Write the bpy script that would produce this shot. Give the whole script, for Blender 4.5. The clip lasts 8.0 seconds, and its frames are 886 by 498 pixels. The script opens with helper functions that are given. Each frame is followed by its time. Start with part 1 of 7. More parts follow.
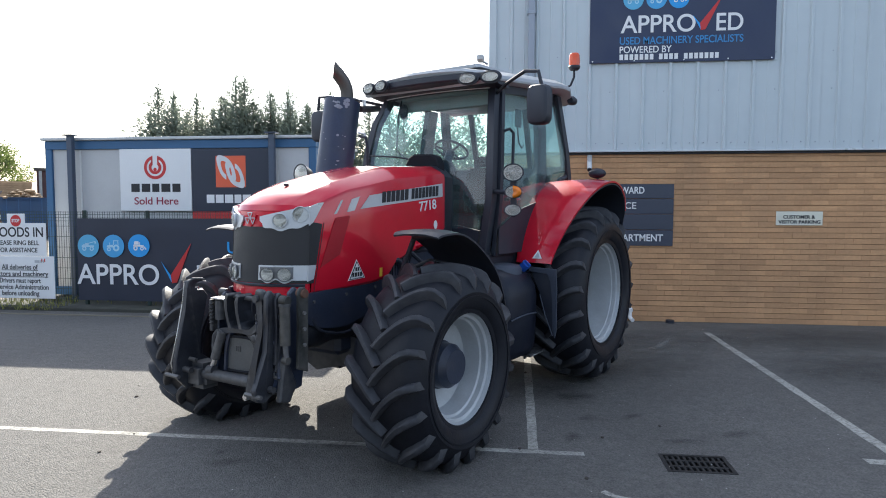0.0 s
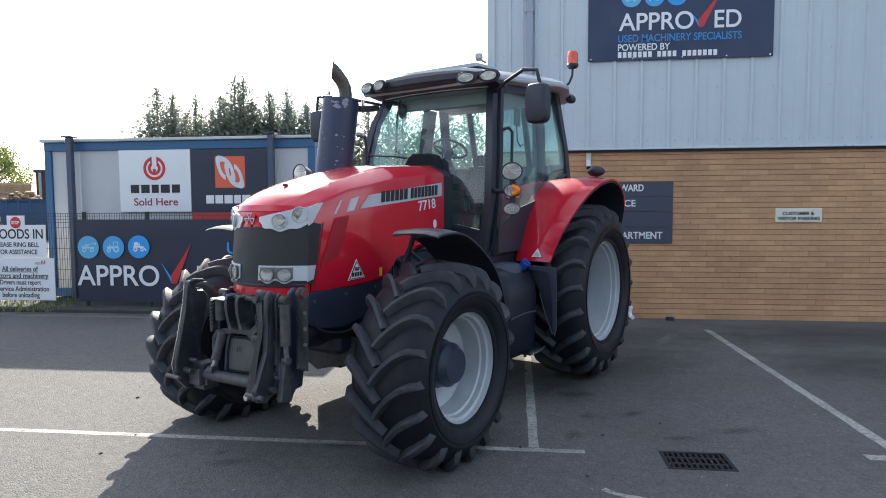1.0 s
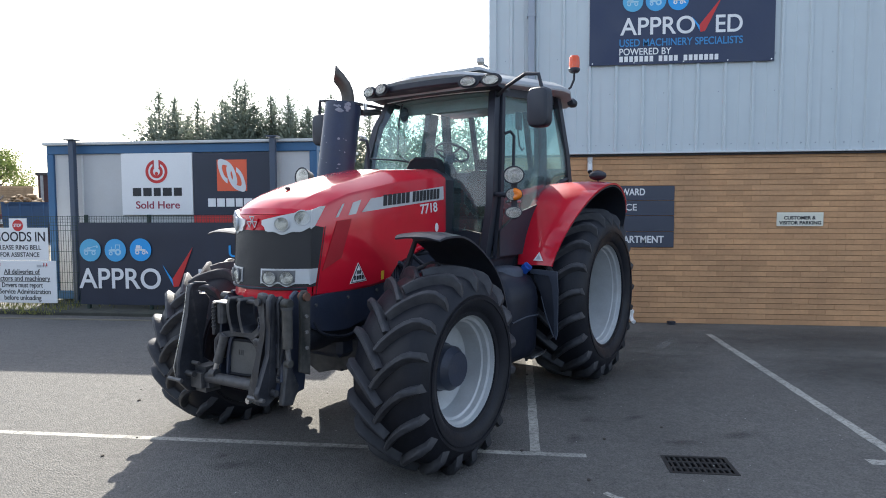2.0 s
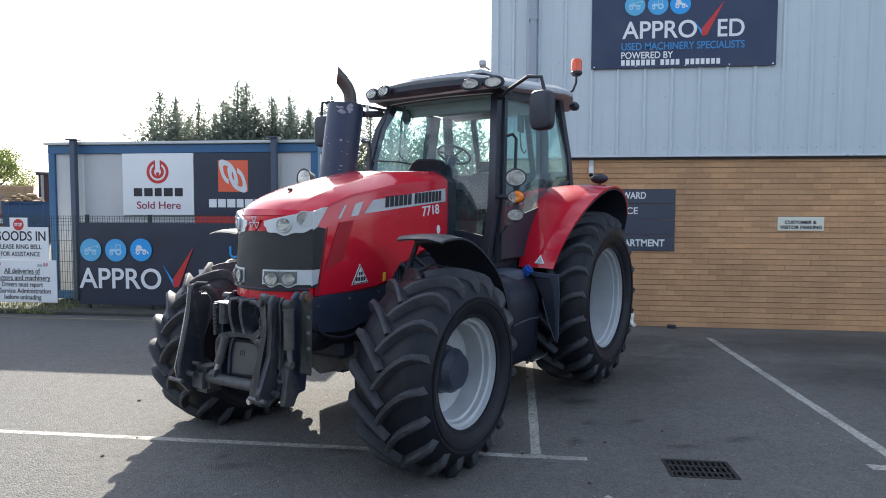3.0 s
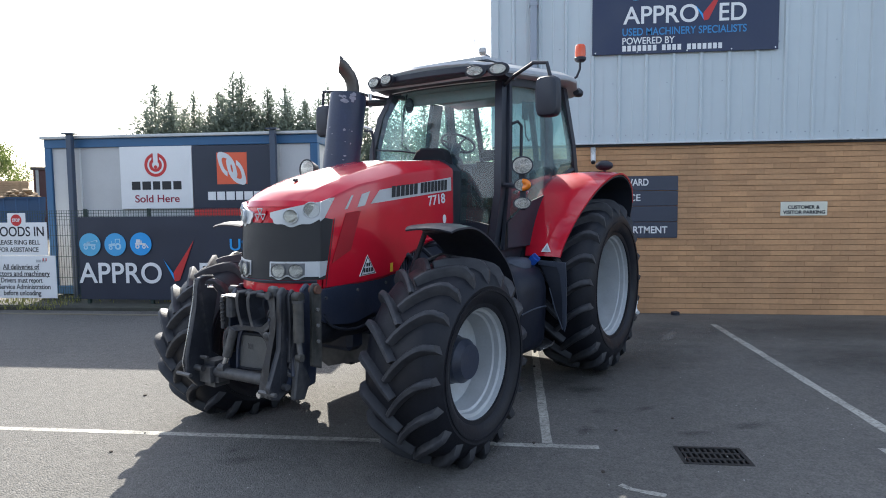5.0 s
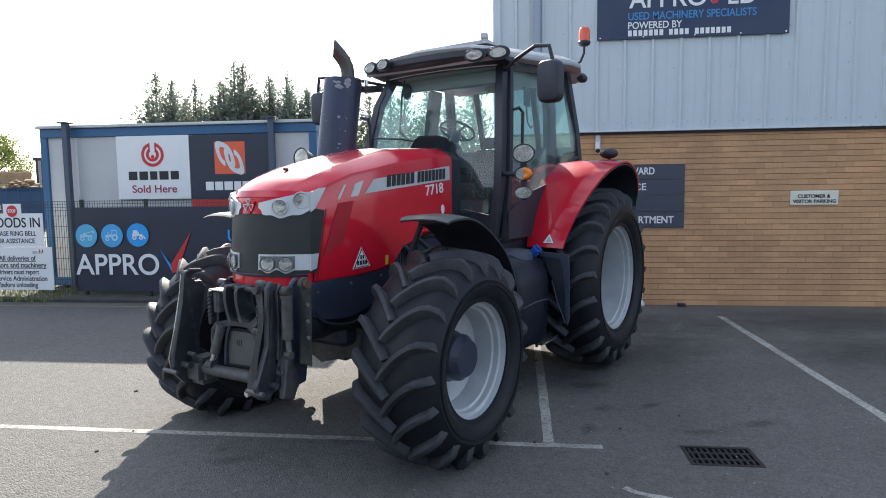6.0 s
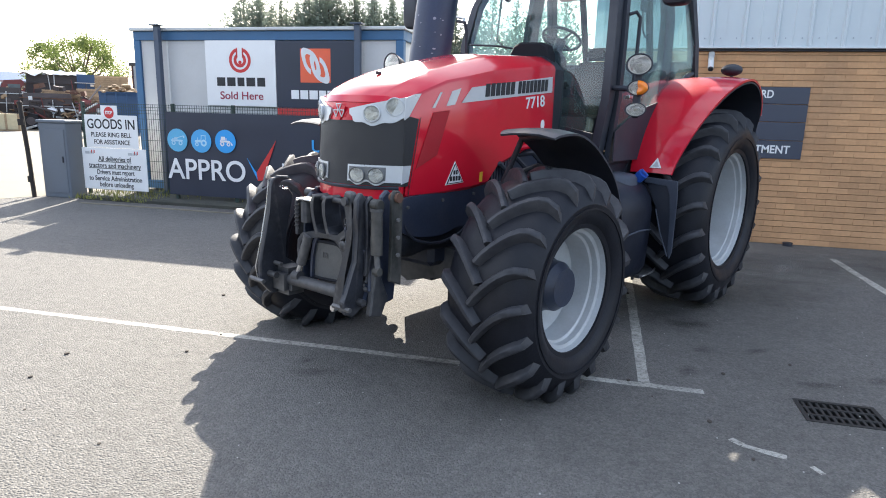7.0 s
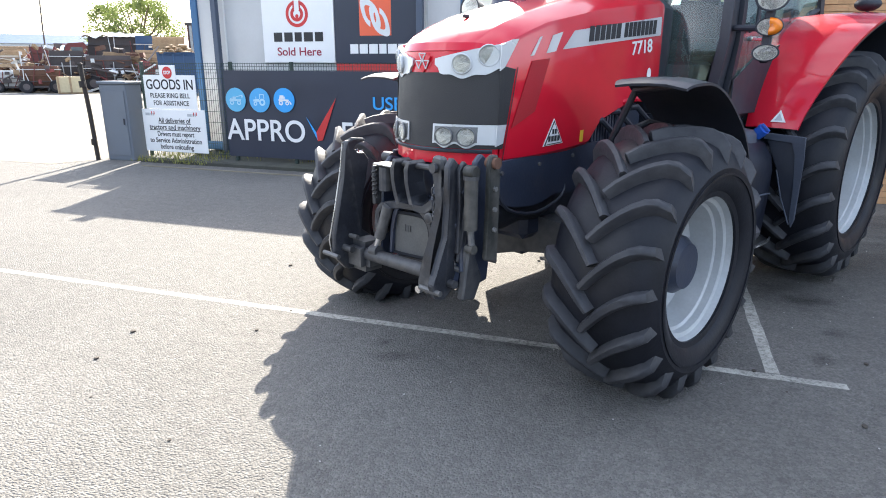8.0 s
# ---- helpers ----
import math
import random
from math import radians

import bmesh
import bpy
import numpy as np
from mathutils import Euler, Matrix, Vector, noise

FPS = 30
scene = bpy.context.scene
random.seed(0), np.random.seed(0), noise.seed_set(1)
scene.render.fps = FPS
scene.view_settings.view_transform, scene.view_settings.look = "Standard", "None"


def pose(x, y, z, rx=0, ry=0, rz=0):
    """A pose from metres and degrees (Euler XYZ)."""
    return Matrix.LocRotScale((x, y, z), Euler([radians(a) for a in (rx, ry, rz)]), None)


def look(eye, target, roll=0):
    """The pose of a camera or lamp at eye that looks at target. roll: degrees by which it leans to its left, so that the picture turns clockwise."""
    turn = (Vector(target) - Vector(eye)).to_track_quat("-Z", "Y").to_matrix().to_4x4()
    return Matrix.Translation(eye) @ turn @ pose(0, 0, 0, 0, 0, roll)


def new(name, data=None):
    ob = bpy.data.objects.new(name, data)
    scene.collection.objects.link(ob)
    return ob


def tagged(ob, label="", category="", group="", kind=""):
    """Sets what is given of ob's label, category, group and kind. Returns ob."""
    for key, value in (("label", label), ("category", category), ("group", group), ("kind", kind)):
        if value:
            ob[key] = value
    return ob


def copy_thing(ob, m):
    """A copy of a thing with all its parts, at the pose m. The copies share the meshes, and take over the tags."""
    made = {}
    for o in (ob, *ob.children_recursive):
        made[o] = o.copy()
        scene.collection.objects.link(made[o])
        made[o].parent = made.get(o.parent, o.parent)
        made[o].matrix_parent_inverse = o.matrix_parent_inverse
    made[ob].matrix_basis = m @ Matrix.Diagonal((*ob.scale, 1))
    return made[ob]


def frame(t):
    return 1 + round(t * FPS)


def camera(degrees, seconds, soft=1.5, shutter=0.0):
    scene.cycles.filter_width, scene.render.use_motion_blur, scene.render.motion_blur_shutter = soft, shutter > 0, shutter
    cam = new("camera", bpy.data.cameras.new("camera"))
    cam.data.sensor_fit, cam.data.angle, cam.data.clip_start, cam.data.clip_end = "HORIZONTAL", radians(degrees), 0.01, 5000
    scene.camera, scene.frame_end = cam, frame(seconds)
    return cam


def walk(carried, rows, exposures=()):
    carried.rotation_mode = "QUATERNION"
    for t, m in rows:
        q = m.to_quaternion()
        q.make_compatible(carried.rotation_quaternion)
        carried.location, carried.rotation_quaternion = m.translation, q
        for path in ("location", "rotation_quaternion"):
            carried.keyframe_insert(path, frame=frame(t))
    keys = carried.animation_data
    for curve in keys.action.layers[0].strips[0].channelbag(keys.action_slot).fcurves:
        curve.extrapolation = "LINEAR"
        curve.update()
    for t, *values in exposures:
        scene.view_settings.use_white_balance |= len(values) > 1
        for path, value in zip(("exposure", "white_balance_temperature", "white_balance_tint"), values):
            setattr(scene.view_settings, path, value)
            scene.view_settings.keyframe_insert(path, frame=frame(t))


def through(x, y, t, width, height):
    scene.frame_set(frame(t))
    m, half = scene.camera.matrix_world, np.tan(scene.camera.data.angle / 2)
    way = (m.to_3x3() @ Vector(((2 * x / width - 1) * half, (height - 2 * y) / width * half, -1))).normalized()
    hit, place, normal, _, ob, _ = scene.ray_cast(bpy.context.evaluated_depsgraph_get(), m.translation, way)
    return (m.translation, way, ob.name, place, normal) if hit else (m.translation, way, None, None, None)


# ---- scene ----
TRUE = 0.90  # the plan below is drawn a little too large; this brings it to true size
cam = camera(70.5, 8.0, soft=1.0)
PATH = [
    (0, (0.168, -0.036, 1.939), (-0.063, 1.947, 1.809), 0.1),
    (0.5, (0.173, -0.044, 1.944), (-0.059, 1.938, 1.811), -0.2),
    (1, (0.173, -0.042, 1.943), (-0.058, 1.941, 1.809), -0.3),
    (1.5, (0.171, -0.048, 1.942), (-0.061, 1.934, 1.815), -0.3),
    (3, (0.149, -0.053, 1.940), (-0.084, 1.930, 1.825), 0.2),
    (3.5, (0.134, -0.057, 1.936), (-0.094, 1.927, 1.828), 0.3),
    (4, (0.106, -0.063, 1.937), (-0.112, 1.922, 1.829), -0.1),
    (4.5, (0.052, -0.053, 1.934), (-0.166, 1.931, 1.808), -0.4),
    (6, (0.088, 0.204, 1.932), (-0.150, 2.182, 1.753), -0.7),
    (6.2, (0.117, 0.267, 1.913), (-0.149, 2.239, 1.721), -0.6),
    (6.5, (0.056, 0.342, 1.891), (-0.335, 2.283, 1.611), -0.5),
    (6.8, (-0.028, 0.426, 1.886), (-0.467, 2.332, 1.468), 0.8),
    (7, (-0.115, 0.503, 1.869), (-0.576, 2.402, 1.441), 1.5),
    (7.2, (-0.207, 0.569, 1.857), (-0.667, 2.468, 1.415), 1.9),
    (7.5, (-0.334, 0.710, 1.860), (-0.809, 2.581, 1.337), 1.7),
    (7.8, (-0.442, 0.842, 1.856), (-1.003, 2.675, 1.288), 1.3),
    (8, (-0.514, 0.950, 1.838), (-1.121, 2.771, 1.275), 0.2),
]
walk(cam, [(t, look(TRUE * Vector(eye), TRUE * Vector(target), roll)) for t, eye, target, roll in PATH],
     [(0, 1.28, 6170, 10), (4.5, 1.30, 6170, 10), (6, 1.28, 6230, 10), (6.5, 1.42, 6300, 10), (7, 1.80, 6370, 11), (7.5, 2.05, 6400, 11), (8, 2.12, 6400, 11)])

# ---- light ----
SUN_AZ, SUN_EL = radians(-18.3), radians(32.4)
to_sun = Vector((math.sin(SUN_AZ) * math.cos(SUN_EL), math.cos(SUN_AZ) * math.cos(SUN_EL), math.sin(SUN_EL)))
sun = new("sun", bpy.data.lights.new("sun", "SUN"))
sun.data.energy, sun.data.angle, sun.data.color = 4.85, radians(0.5), (1.0, 0.92, 0.78)
sun.matrix_world = look(to_sun * 60, (0, 0, 0))
world = bpy.data.worlds.new("sky")
scene.world = world
world.use_nodes = True
wn, wl = world.node_tree.nodes, world.node_tree.links
bg = wn["Background"]
sky = wn.new("ShaderNodeTexSky")
sky.sky_type, sky.sun_disc = "NISHITA", False
sky.sun_elevation, sky.sun_rotation = SUN_EL, SUN_AZ
sky.air_density, sky.dust_density = 1.0, 2.0
wc, wno, wr, wm = (wn.new(k) for k in ("ShaderNodeTexCoord", "ShaderNodeTexNoise", "ShaderNodeValToRGB", "ShaderNodeMix"))
wmap = wn.new("ShaderNodeMapping")
wmap.inputs["Scale"].default_value = (1.0, 1.0, 2.6)
wno.inputs["Scale"].default_value, wno.inputs["Detail"].default_value = 2.2, 7.0
wr.color_ramp.elements[0].position, wr.color_ramp.elements[1].position = 0.44, 0.70
wm.data_type = "RGBA"
wm.inputs["B"].default_value = (8.6, 9.2, 10.2, 1)
wl.new(wc.outputs["Generated"], wmap.inputs["Vector"])
wl.new(wmap.outputs["Vector"], wno.inputs["Vector"])
wl.new(wno.outputs["Fac"], wr.inputs["Fac"])
wl.new(wr.outputs["Color"], wm.inputs["Factor"])
wl.new(sky.outputs["Color"], wm.inputs["A"])
wl.new(wm.outputs["Result"], bg.inputs["Color"])
bg.inputs["Strength"].default_value = 0.1045


# ---- materials ----
def mat(name, color, rough=0.6, metal=0.0, var=0.15, scale=6.0, fine=60.0, bump=0.1, dirt=0.0, dirt_color=(0.10, 0.085, 0.07), spec=0.5, coat=0.0, rand=0.0, dist=0.003, island=False, site=False):
    """A surface with a base colour that varies at two scales, fine relief and patches of dirt."""
    m = bpy.data.materials.new(name)
    m.use_nodes = True
    n, l = m.node_tree.nodes, m.node_tree.links
    b = n["Principled BSDF"]
    b.inputs["Metallic"].default_value, b.inputs["Specular IOR Level"].default_value = metal, spec
    b.inputs["Coat Weight"].default_value, b.inputs["Coat Roughness"].default_value = coat, 0.08
    tc = n.new("ShaderNodeTexCoord")
    big, small = n.new("ShaderNodeTexNoise"), n.new("ShaderNodeTexNoise")
    big.inputs["Scale"].default_value, big.inputs["Detail"].default_value = scale, 5.0
    small.inputs["Scale"].default_value, small.inputs["Detail"].default_value = fine, 3.0
    where = n.new("ShaderNodeNewGeometry").outputs["Position"] if site else tc.outputs["Object"]
    l.new(where, big.inputs["Vector"])
    l.new(where, small.inputs["Vector"])
    mix = n.new("ShaderNodeMath")
    mix.operation = "MULTIPLY_ADD"
    l.new(small.outputs["Fac"], mix.inputs[0])
    mix.inputs[1].default_value = 0.5
    l.new(big.outputs["Fac"], mix.inputs[2])
    ramp = n.new("ShaderNodeMapRange")
    ramp.inputs["From Min"].default_value, ramp.inputs["From Max"].default_value = 0.4, 1.1
    ramp.inputs["To Min"].default_value, ramp.inputs["To Max"].default_value = 1 - var, 1 + var
    l.new(mix.outputs[0], ramp.inputs["Value"])
    val = ramp.outputs["Result"]
    if rand:
        oi = n.new("ShaderNodeNewGeometry" if island else "ShaderNodeObjectInfo")
        rr = n.new("ShaderNodeMapRange")
        rr.inputs["To Min"].default_value, rr.inputs["To Max"].default_value = 1 - rand, 1 + rand
        l.new(oi.outputs["Random Per Island" if island else "Random"], rr.inputs["Value"])
        mu = n.new("ShaderNodeMath")
        mu.operation = "MULTIPLY"
        l.new(val, mu.inputs[0])
        l.new(rr.outputs["Result"], mu.inputs[1])
        val = mu.outputs[0]
    tint = n.new("ShaderNodeVectorMath")
    tint.operation = "SCALE"
    tint.inputs[0].default_value = color[:3]
    l.new(val, tint.inputs["Scale"])
    out = tint.outputs["Vector"]
    if dirt:
        d = n.new("ShaderNodeTexNoise")
        d.inputs["Scale"].default_value, d.inputs["Detail"].default_value, d.inputs["Roughness"].default_value = scale * 0.8, 8.0, 0.65
        l.new(where, d.inputs["Vector"])
        dr = n.new("ShaderNodeMapRange")
        dr.inputs["From Min"].default_value, dr.inputs["From Max"].default_value, dr.inputs["To Max"].default_value = 0.5, 0.75, dirt
        l.new(d.outputs["Fac"], dr.inputs["Value"])
        dm = n.new("ShaderNodeMix")
        dm.data_type = "RGBA"
        l.new(dr.outputs["Result"], dm.inputs["Factor"])
        l.new(out, dm.inputs["A"])
        dm.inputs["B"].default_value = (*dirt_color, 1)
        out = dm.outputs["Result"]
    l.new(out, b.inputs["Base Color"])
    ro = n.new("ShaderNodeMapRange")
    ro.inputs["From Min"].default_value, ro.inputs["From Max"].default_value = 0.3, 0.7
    ro.inputs["To Min"].default_value, ro.inputs["To Max"].default_value = max(0.02, rough - 0.1), min(1, rough + 0.1)
    l.new(big.outputs["Fac"], ro.inputs["Value"])
    l.new(ro.outputs["Result"], b.inputs["Roughness"])
    if bump:
        bp = n.new("ShaderNodeBump")
        bp.inputs["Strength"].default_value, bp.inputs["Distance"].default_value = bump, dist
        l.new(small.outputs["Fac"], bp.inputs["Height"])
        l.new(bp.outputs["Normal"], b.inputs["Normal"])
    return m


def glass(name, color, rough=0.02, shine=0.035, dust_haze=(0.55, 0.62, 0.66), film=(0.03, 0.14)):
    """Thin tinted glazing: clear through, glossy at grazing angles, with a dusty film that also holds sky haze in its
    colour.
    """
    m = bpy.data.materials.new(name)
    m.use_nodes = True
    n, l = m.node_tree.nodes, m.node_tree.links
    n.remove(n["Principled BSDF"])
    tr, gl, mx, fr = (n.new(k) for k in ("ShaderNodeBsdfTransparent", "ShaderNodeBsdfGlossy", "ShaderNodeMixShader", "ShaderNodeLayerWeight"))
    tr.inputs["Color"].default_value = (*color, 1)
    gl.inputs["Roughness"].default_value = rough
    fr.inputs["Blend"].default_value = 0.5
    pw, ad = n.new("ShaderNodeMath"), n.new("ShaderNodeMath")
    pw.operation, ad.operation = "POWER", "MULTIPLY_ADD"
    pw.inputs[1].default_value, ad.inputs[1].default_value, ad.inputs[2].default_value = 4.0, 0.85, shine
    l.new(fr.outputs["Facing"], pw.inputs[0])
    l.new(pw.outputs[0], ad.inputs[0])
    df, dm = n.new("ShaderNodeBsdfDiffuse"), n.new("ShaderNodeMixShader")
    tl, both = n.new("ShaderNodeBsdfTranslucent"), n.new("ShaderNodeMixShader")
    both.inputs[0].default_value = 0.6
    for k, node in ((1, df), (2, tl)):
        node.inputs["Color"].default_value = (*dust_haze, 1)
        l.new(node.outputs[0], both.inputs[k])
    tc, no, rg = n.new("ShaderNodeTexCoord"), n.new("ShaderNodeTexNoise"), n.new("ShaderNodeMapRange")
    no.inputs["Scale"].default_value, no.inputs["Detail"].default_value = 2.5, 6.0
    rg.inputs["From Min"].default_value, rg.inputs["From Max"].default_value = 0.3, 0.75
    rg.inputs["To Min"].default_value, rg.inputs["To Max"].default_value = film
    l.new(tc.outputs["Object"], no.inputs["Vector"])
    l.new(no.outputs["Fac"], rg.inputs["Value"])
    l.new(rg.outputs["Result"], dm.inputs[0])
    l.new(tr.outputs[0], dm.inputs[1])
    l.new(both.outputs[0], dm.inputs[2])
    l.new(ad.outputs[0], mx.inputs[0])
    l.new(dm.outputs[0], mx.inputs[1])
    l.new(gl.outputs[0], mx.inputs[2])
    l.new(mx.outputs[0], n["Material Output"].inputs[0])
    return m


def pale_edges(m, color, lo=0.52, hi=0.60):
    """Lightens the exposed edges, as bare material and as painted-in edge highlights, broken up by noise."""
    n, l = m.node_tree.nodes, m.node_tree.links
    b = n["Principled BSDF"]
    g, no, ad, mr, mx = (n.new(k) for k in ("ShaderNodeNewGeometry", "ShaderNodeTexNoise", "ShaderNodeMath", "ShaderNodeMapRange", "ShaderNodeMix"))
    no.inputs["Scale"].default_value, no.inputs["Detail"].default_value = 18.0, 5.0
    l.new(n["Texture Coordinate"].outputs["Object"], no.inputs["Vector"])
    ad.operation, ad.inputs[1].default_value = "MULTIPLY_ADD", 0.10
    l.new(no.outputs["Fac"], ad.inputs[0])
    l.new(g.outputs["Pointiness"], ad.inputs[2])
    mr.inputs["From Min"].default_value, mr.inputs["From Max"].default_value = lo + 0.05, hi + 0.05
    l.new(ad.outputs[0], mr.inputs["Value"])
    mx.data_type = "RGBA"
    l.new(mr.outputs["Result"], mx.inputs["Factor"])
    l.new(b.inputs["Base Color"].links[0].from_socket, mx.inputs["A"])
    mx.inputs["B"].default_value = (*color, 1)
    l.new(mx.outputs["Result"], b.inputs["Base Color"])
    return m


def asphalt_mat():
    m = mat("asphalt", (0.136, 0.130, 0.121), 0.86, var=0.30, scale=0.55, fine=9.0, bump=0.0, dirt=0.35, dirt_color=(0.075, 0.073, 0.072), spec=0.3)
    n, l = m.node_tree.nodes, m.node_tree.links
    b = n["Principled BSDF"]
    tc = n["Texture Coordinate"]
    v = n.new("ShaderNodeTexVoronoi")
    v.inputs["Scale"].default_value = 85.0
    l.new(tc.outputs["Object"], v.inputs["Vector"])
    sp = n.new("ShaderNodeMapRange")
    sp.inputs["To Min"].default_value, sp.inputs["To Max"].default_value = 0.80, 1.22
    wn1 = n.new("ShaderNodeTexWhiteNoise")
    l.new(v.outputs["Color"], wn1.inputs["Vector"])
    l.new(wn1.outputs["Value"], sp.inputs["Value"])
    gn, gr, gm = n.new("ShaderNodeTexNoise"), n.new("ShaderNodeMapRange"), n.new("ShaderNodeMath")
    gn.inputs["Scale"].default_value, gn.inputs["Detail"].default_value, gn.inputs["Roughness"].default_value = 26.0, 7.0, 0.85
    gr.inputs["From Min"].default_value, gr.inputs["From Max"].default_value = 0.34, 0.66
    gr.inputs["To Min"].default_value, gr.inputs["To Max"].default_value = 0.80, 1.20
    gm.operation = "MULTIPLY"
    l.new(tc.outputs["Object"], gn.inputs["Vector"])
    l.new(gn.outputs["Fac"], gr.inputs["Value"])
    l.new(gr.outputs["Result"], gm.inputs[0])
    l.new(sp.outputs["Result"], gm.inputs[1])
    mul = n.new("ShaderNodeVectorMath")
    mul.operation = "SCALE"
    src = b.inputs["Base Color"].links[0].from_socket
    l.new(src, mul.inputs[0])
    l.new(gm.outputs[0], mul.inputs["Scale"])
    l.new(mul.outputs["Vector"], b.inputs["Base Color"])
    bp = n.new("ShaderNodeBump")
    bp.inputs["Strength"].default_value, bp.inputs["Distance"].default_value = 1.0, 0.0075
    bp.invert = True
    l.new(v.outputs["Distance"], bp.inputs["Height"])
    l.new(bp.outputs["Normal"], b.inputs["Normal"])
    return m


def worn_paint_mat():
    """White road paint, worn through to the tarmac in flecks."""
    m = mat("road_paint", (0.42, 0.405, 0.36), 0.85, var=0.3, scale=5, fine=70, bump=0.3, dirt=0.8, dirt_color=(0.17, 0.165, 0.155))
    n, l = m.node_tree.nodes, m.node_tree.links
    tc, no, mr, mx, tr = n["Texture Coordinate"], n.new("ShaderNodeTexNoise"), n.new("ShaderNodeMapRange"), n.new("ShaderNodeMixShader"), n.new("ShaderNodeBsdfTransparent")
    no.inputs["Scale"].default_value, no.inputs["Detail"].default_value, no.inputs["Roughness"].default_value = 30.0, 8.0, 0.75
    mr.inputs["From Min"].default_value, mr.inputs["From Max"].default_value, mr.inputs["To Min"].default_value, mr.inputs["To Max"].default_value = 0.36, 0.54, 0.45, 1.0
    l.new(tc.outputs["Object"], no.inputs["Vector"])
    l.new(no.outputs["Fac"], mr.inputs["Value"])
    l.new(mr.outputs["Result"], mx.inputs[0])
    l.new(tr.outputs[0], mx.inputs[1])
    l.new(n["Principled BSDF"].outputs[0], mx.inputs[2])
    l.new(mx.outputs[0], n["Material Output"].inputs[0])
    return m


ASPHALT = asphalt_mat()
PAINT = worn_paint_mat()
PALEWOOD = mat("bleached_timber", (0.50, 0.43, 0.34), 0.85, var=0.2, scale=4, fine=60, bump=0.2, rand=0.2)
STRIPGREY = mat("worn_grey_strip", (0.17, 0.165, 0.16), 0.9, var=0.2, scale=1.5, fine=30, bump=0.2)
CONCRETE = mat("concrete", (0.18, 0.158, 0.120), 0.9, var=0.15, scale=1.2, fine=40, bump=0.3, dirt=0.3)
BRICK = mat("buff_brick", (0.54, 0.305, 0.155), 0.9, var=0.20, scale=1.3, fine=22, bump=0.4, rand=0.10, dirt=0.30, dirt_color=(0.36, 0.24, 0.15), site=True)
BRICK_REST = mat("buff_brick_field", (0.54, 0.305, 0.155), 0.9, var=0.20, scale=1.3, fine=22, bump=0.4, rand=0.10, dirt=0.30, dirt_color=(0.36, 0.24, 0.15), island=True, site=True)
MORTAR = mat("mortar", (0.30, 0.18, 0.10), 0.95, var=0.2, scale=8, fine=90, bump=0.4)
CLAD = mat("grey_cladding", (0.52, 0.575, 0.60), 0.42, var=0.04, scale=0.7, fine=5, bump=0.05, dirt=0.12, dirt_color=(0.4, 0.41, 0.42))
CLAD_DARK = mat("grey_trim", (0.30, 0.34, 0.40), 0.45, var=0.06, scale=2, fine=20, bump=0.05)
NAVY = mat("navy_sign_board", (0.022, 0.028, 0.050), 0.4, var=0.1, scale=2, fine=30, bump=0.03)
BOARDBLUE = mat("deep_navy_board", (0.017, 0.028, 0.075), 0.4, var=0.12, scale=2, fine=30, bump=0.03)
CREAM = mat("cream_sign", (0.74, 0.72, 0.60), 0.5, var=0.05, scale=3, fine=30, bump=0.02)
SLATE = mat("slate_sign_board", (0.050, 0.058, 0.085), 0.45, var=0.08, scale=2, fine=30, bump=0.03)
WHITE = mat("white_sign", (0.78, 0.78, 0.78), 0.45, var=0.04, scale=2, fine=30, bump=0.02)
BLACKINK = mat("dark_ink", (0.02, 0.02, 0.024), 0.6, var=0.1, bump=0)
REDINK = mat("red_ink", (0.55, 0.03, 0.03), 0.5, var=0.08, bump=0)
ORANGEINK = mat("orange_ink", (0.75, 0.12, 0.05), 0.5, var=0.08, bump=0)
BLUEINK = mat("blue_ink", (0.03, 0.33, 0.75), 0.5, var=0.06, bump=0)
SKYINK = mat("pale_blue_ink", (0.11, 0.42, 0.66), 0.5, var=0.06, bump=0)
MIDINK = mat("sky_blue_ink", (0.07, 0.37, 0.70), 0.5, var=0.06, bump=0)
ICONINK = mat("faded_white_ink", (0.42, 0.66, 0.80), 0.5, var=0.06, bump=0)
SIGNBLUE = mat("dull_blue_ink", (0.04, 0.24, 0.52), 0.5, var=0.06, bump=0)
PALEINK = mat("pale_grey_ink", (0.66, 0.67, 0.68), 0.5, var=0.08, bump=0)
GREYINK = mat("grey_ink", (0.45, 0.46, 0.48), 0.5, var=0.06, bump=0)
CABINBLUE = mat("cabin_blue_paint", (0.035, 0.115, 0.24), 0.5, var=0.12, scale=2, fine=40, bump=0.05, dirt=0.15)
CABINGREY = mat("cabin_grey_panel", (0.52, 0.52, 0.52), 0.55, var=0.06, scale=1.5, fine=30, bump=0.05, dirt=0.15, dirt_color=(0.4, 0.39, 0.37))
POSTGREY = mat("dark_steel_paint", (0.06, 0.08, 0.12), 0.5, var=0.12, scale=3, fine=50, bump=0.1)
FENCE = mat("green_fence_wire", (0.028, 0.052, 0.045), 0.5, var=0.1, bump=0)
CABINETGREY = mat("grey_cabinet_paint", (0.12, 0.14, 0.17), 0.55, var=0.1, scale=3, fine=50, bump=0.1, dirt=0.2)
RUST = mat("rusty_steel", (0.12, 0.06, 0.04), 0.85, var=0.35, scale=5, fine=60, bump=0.3, dirt=0.4)
IRON = mat("cast_iron_grate", (0.035, 0.034, 0.034), 0.6, metal=0.6, var=0.25, scale=8, fine=80, bump=0.3)
PIT = mat("drain_pit", (0.008, 0.008, 0.008), 0.9, bump=0)
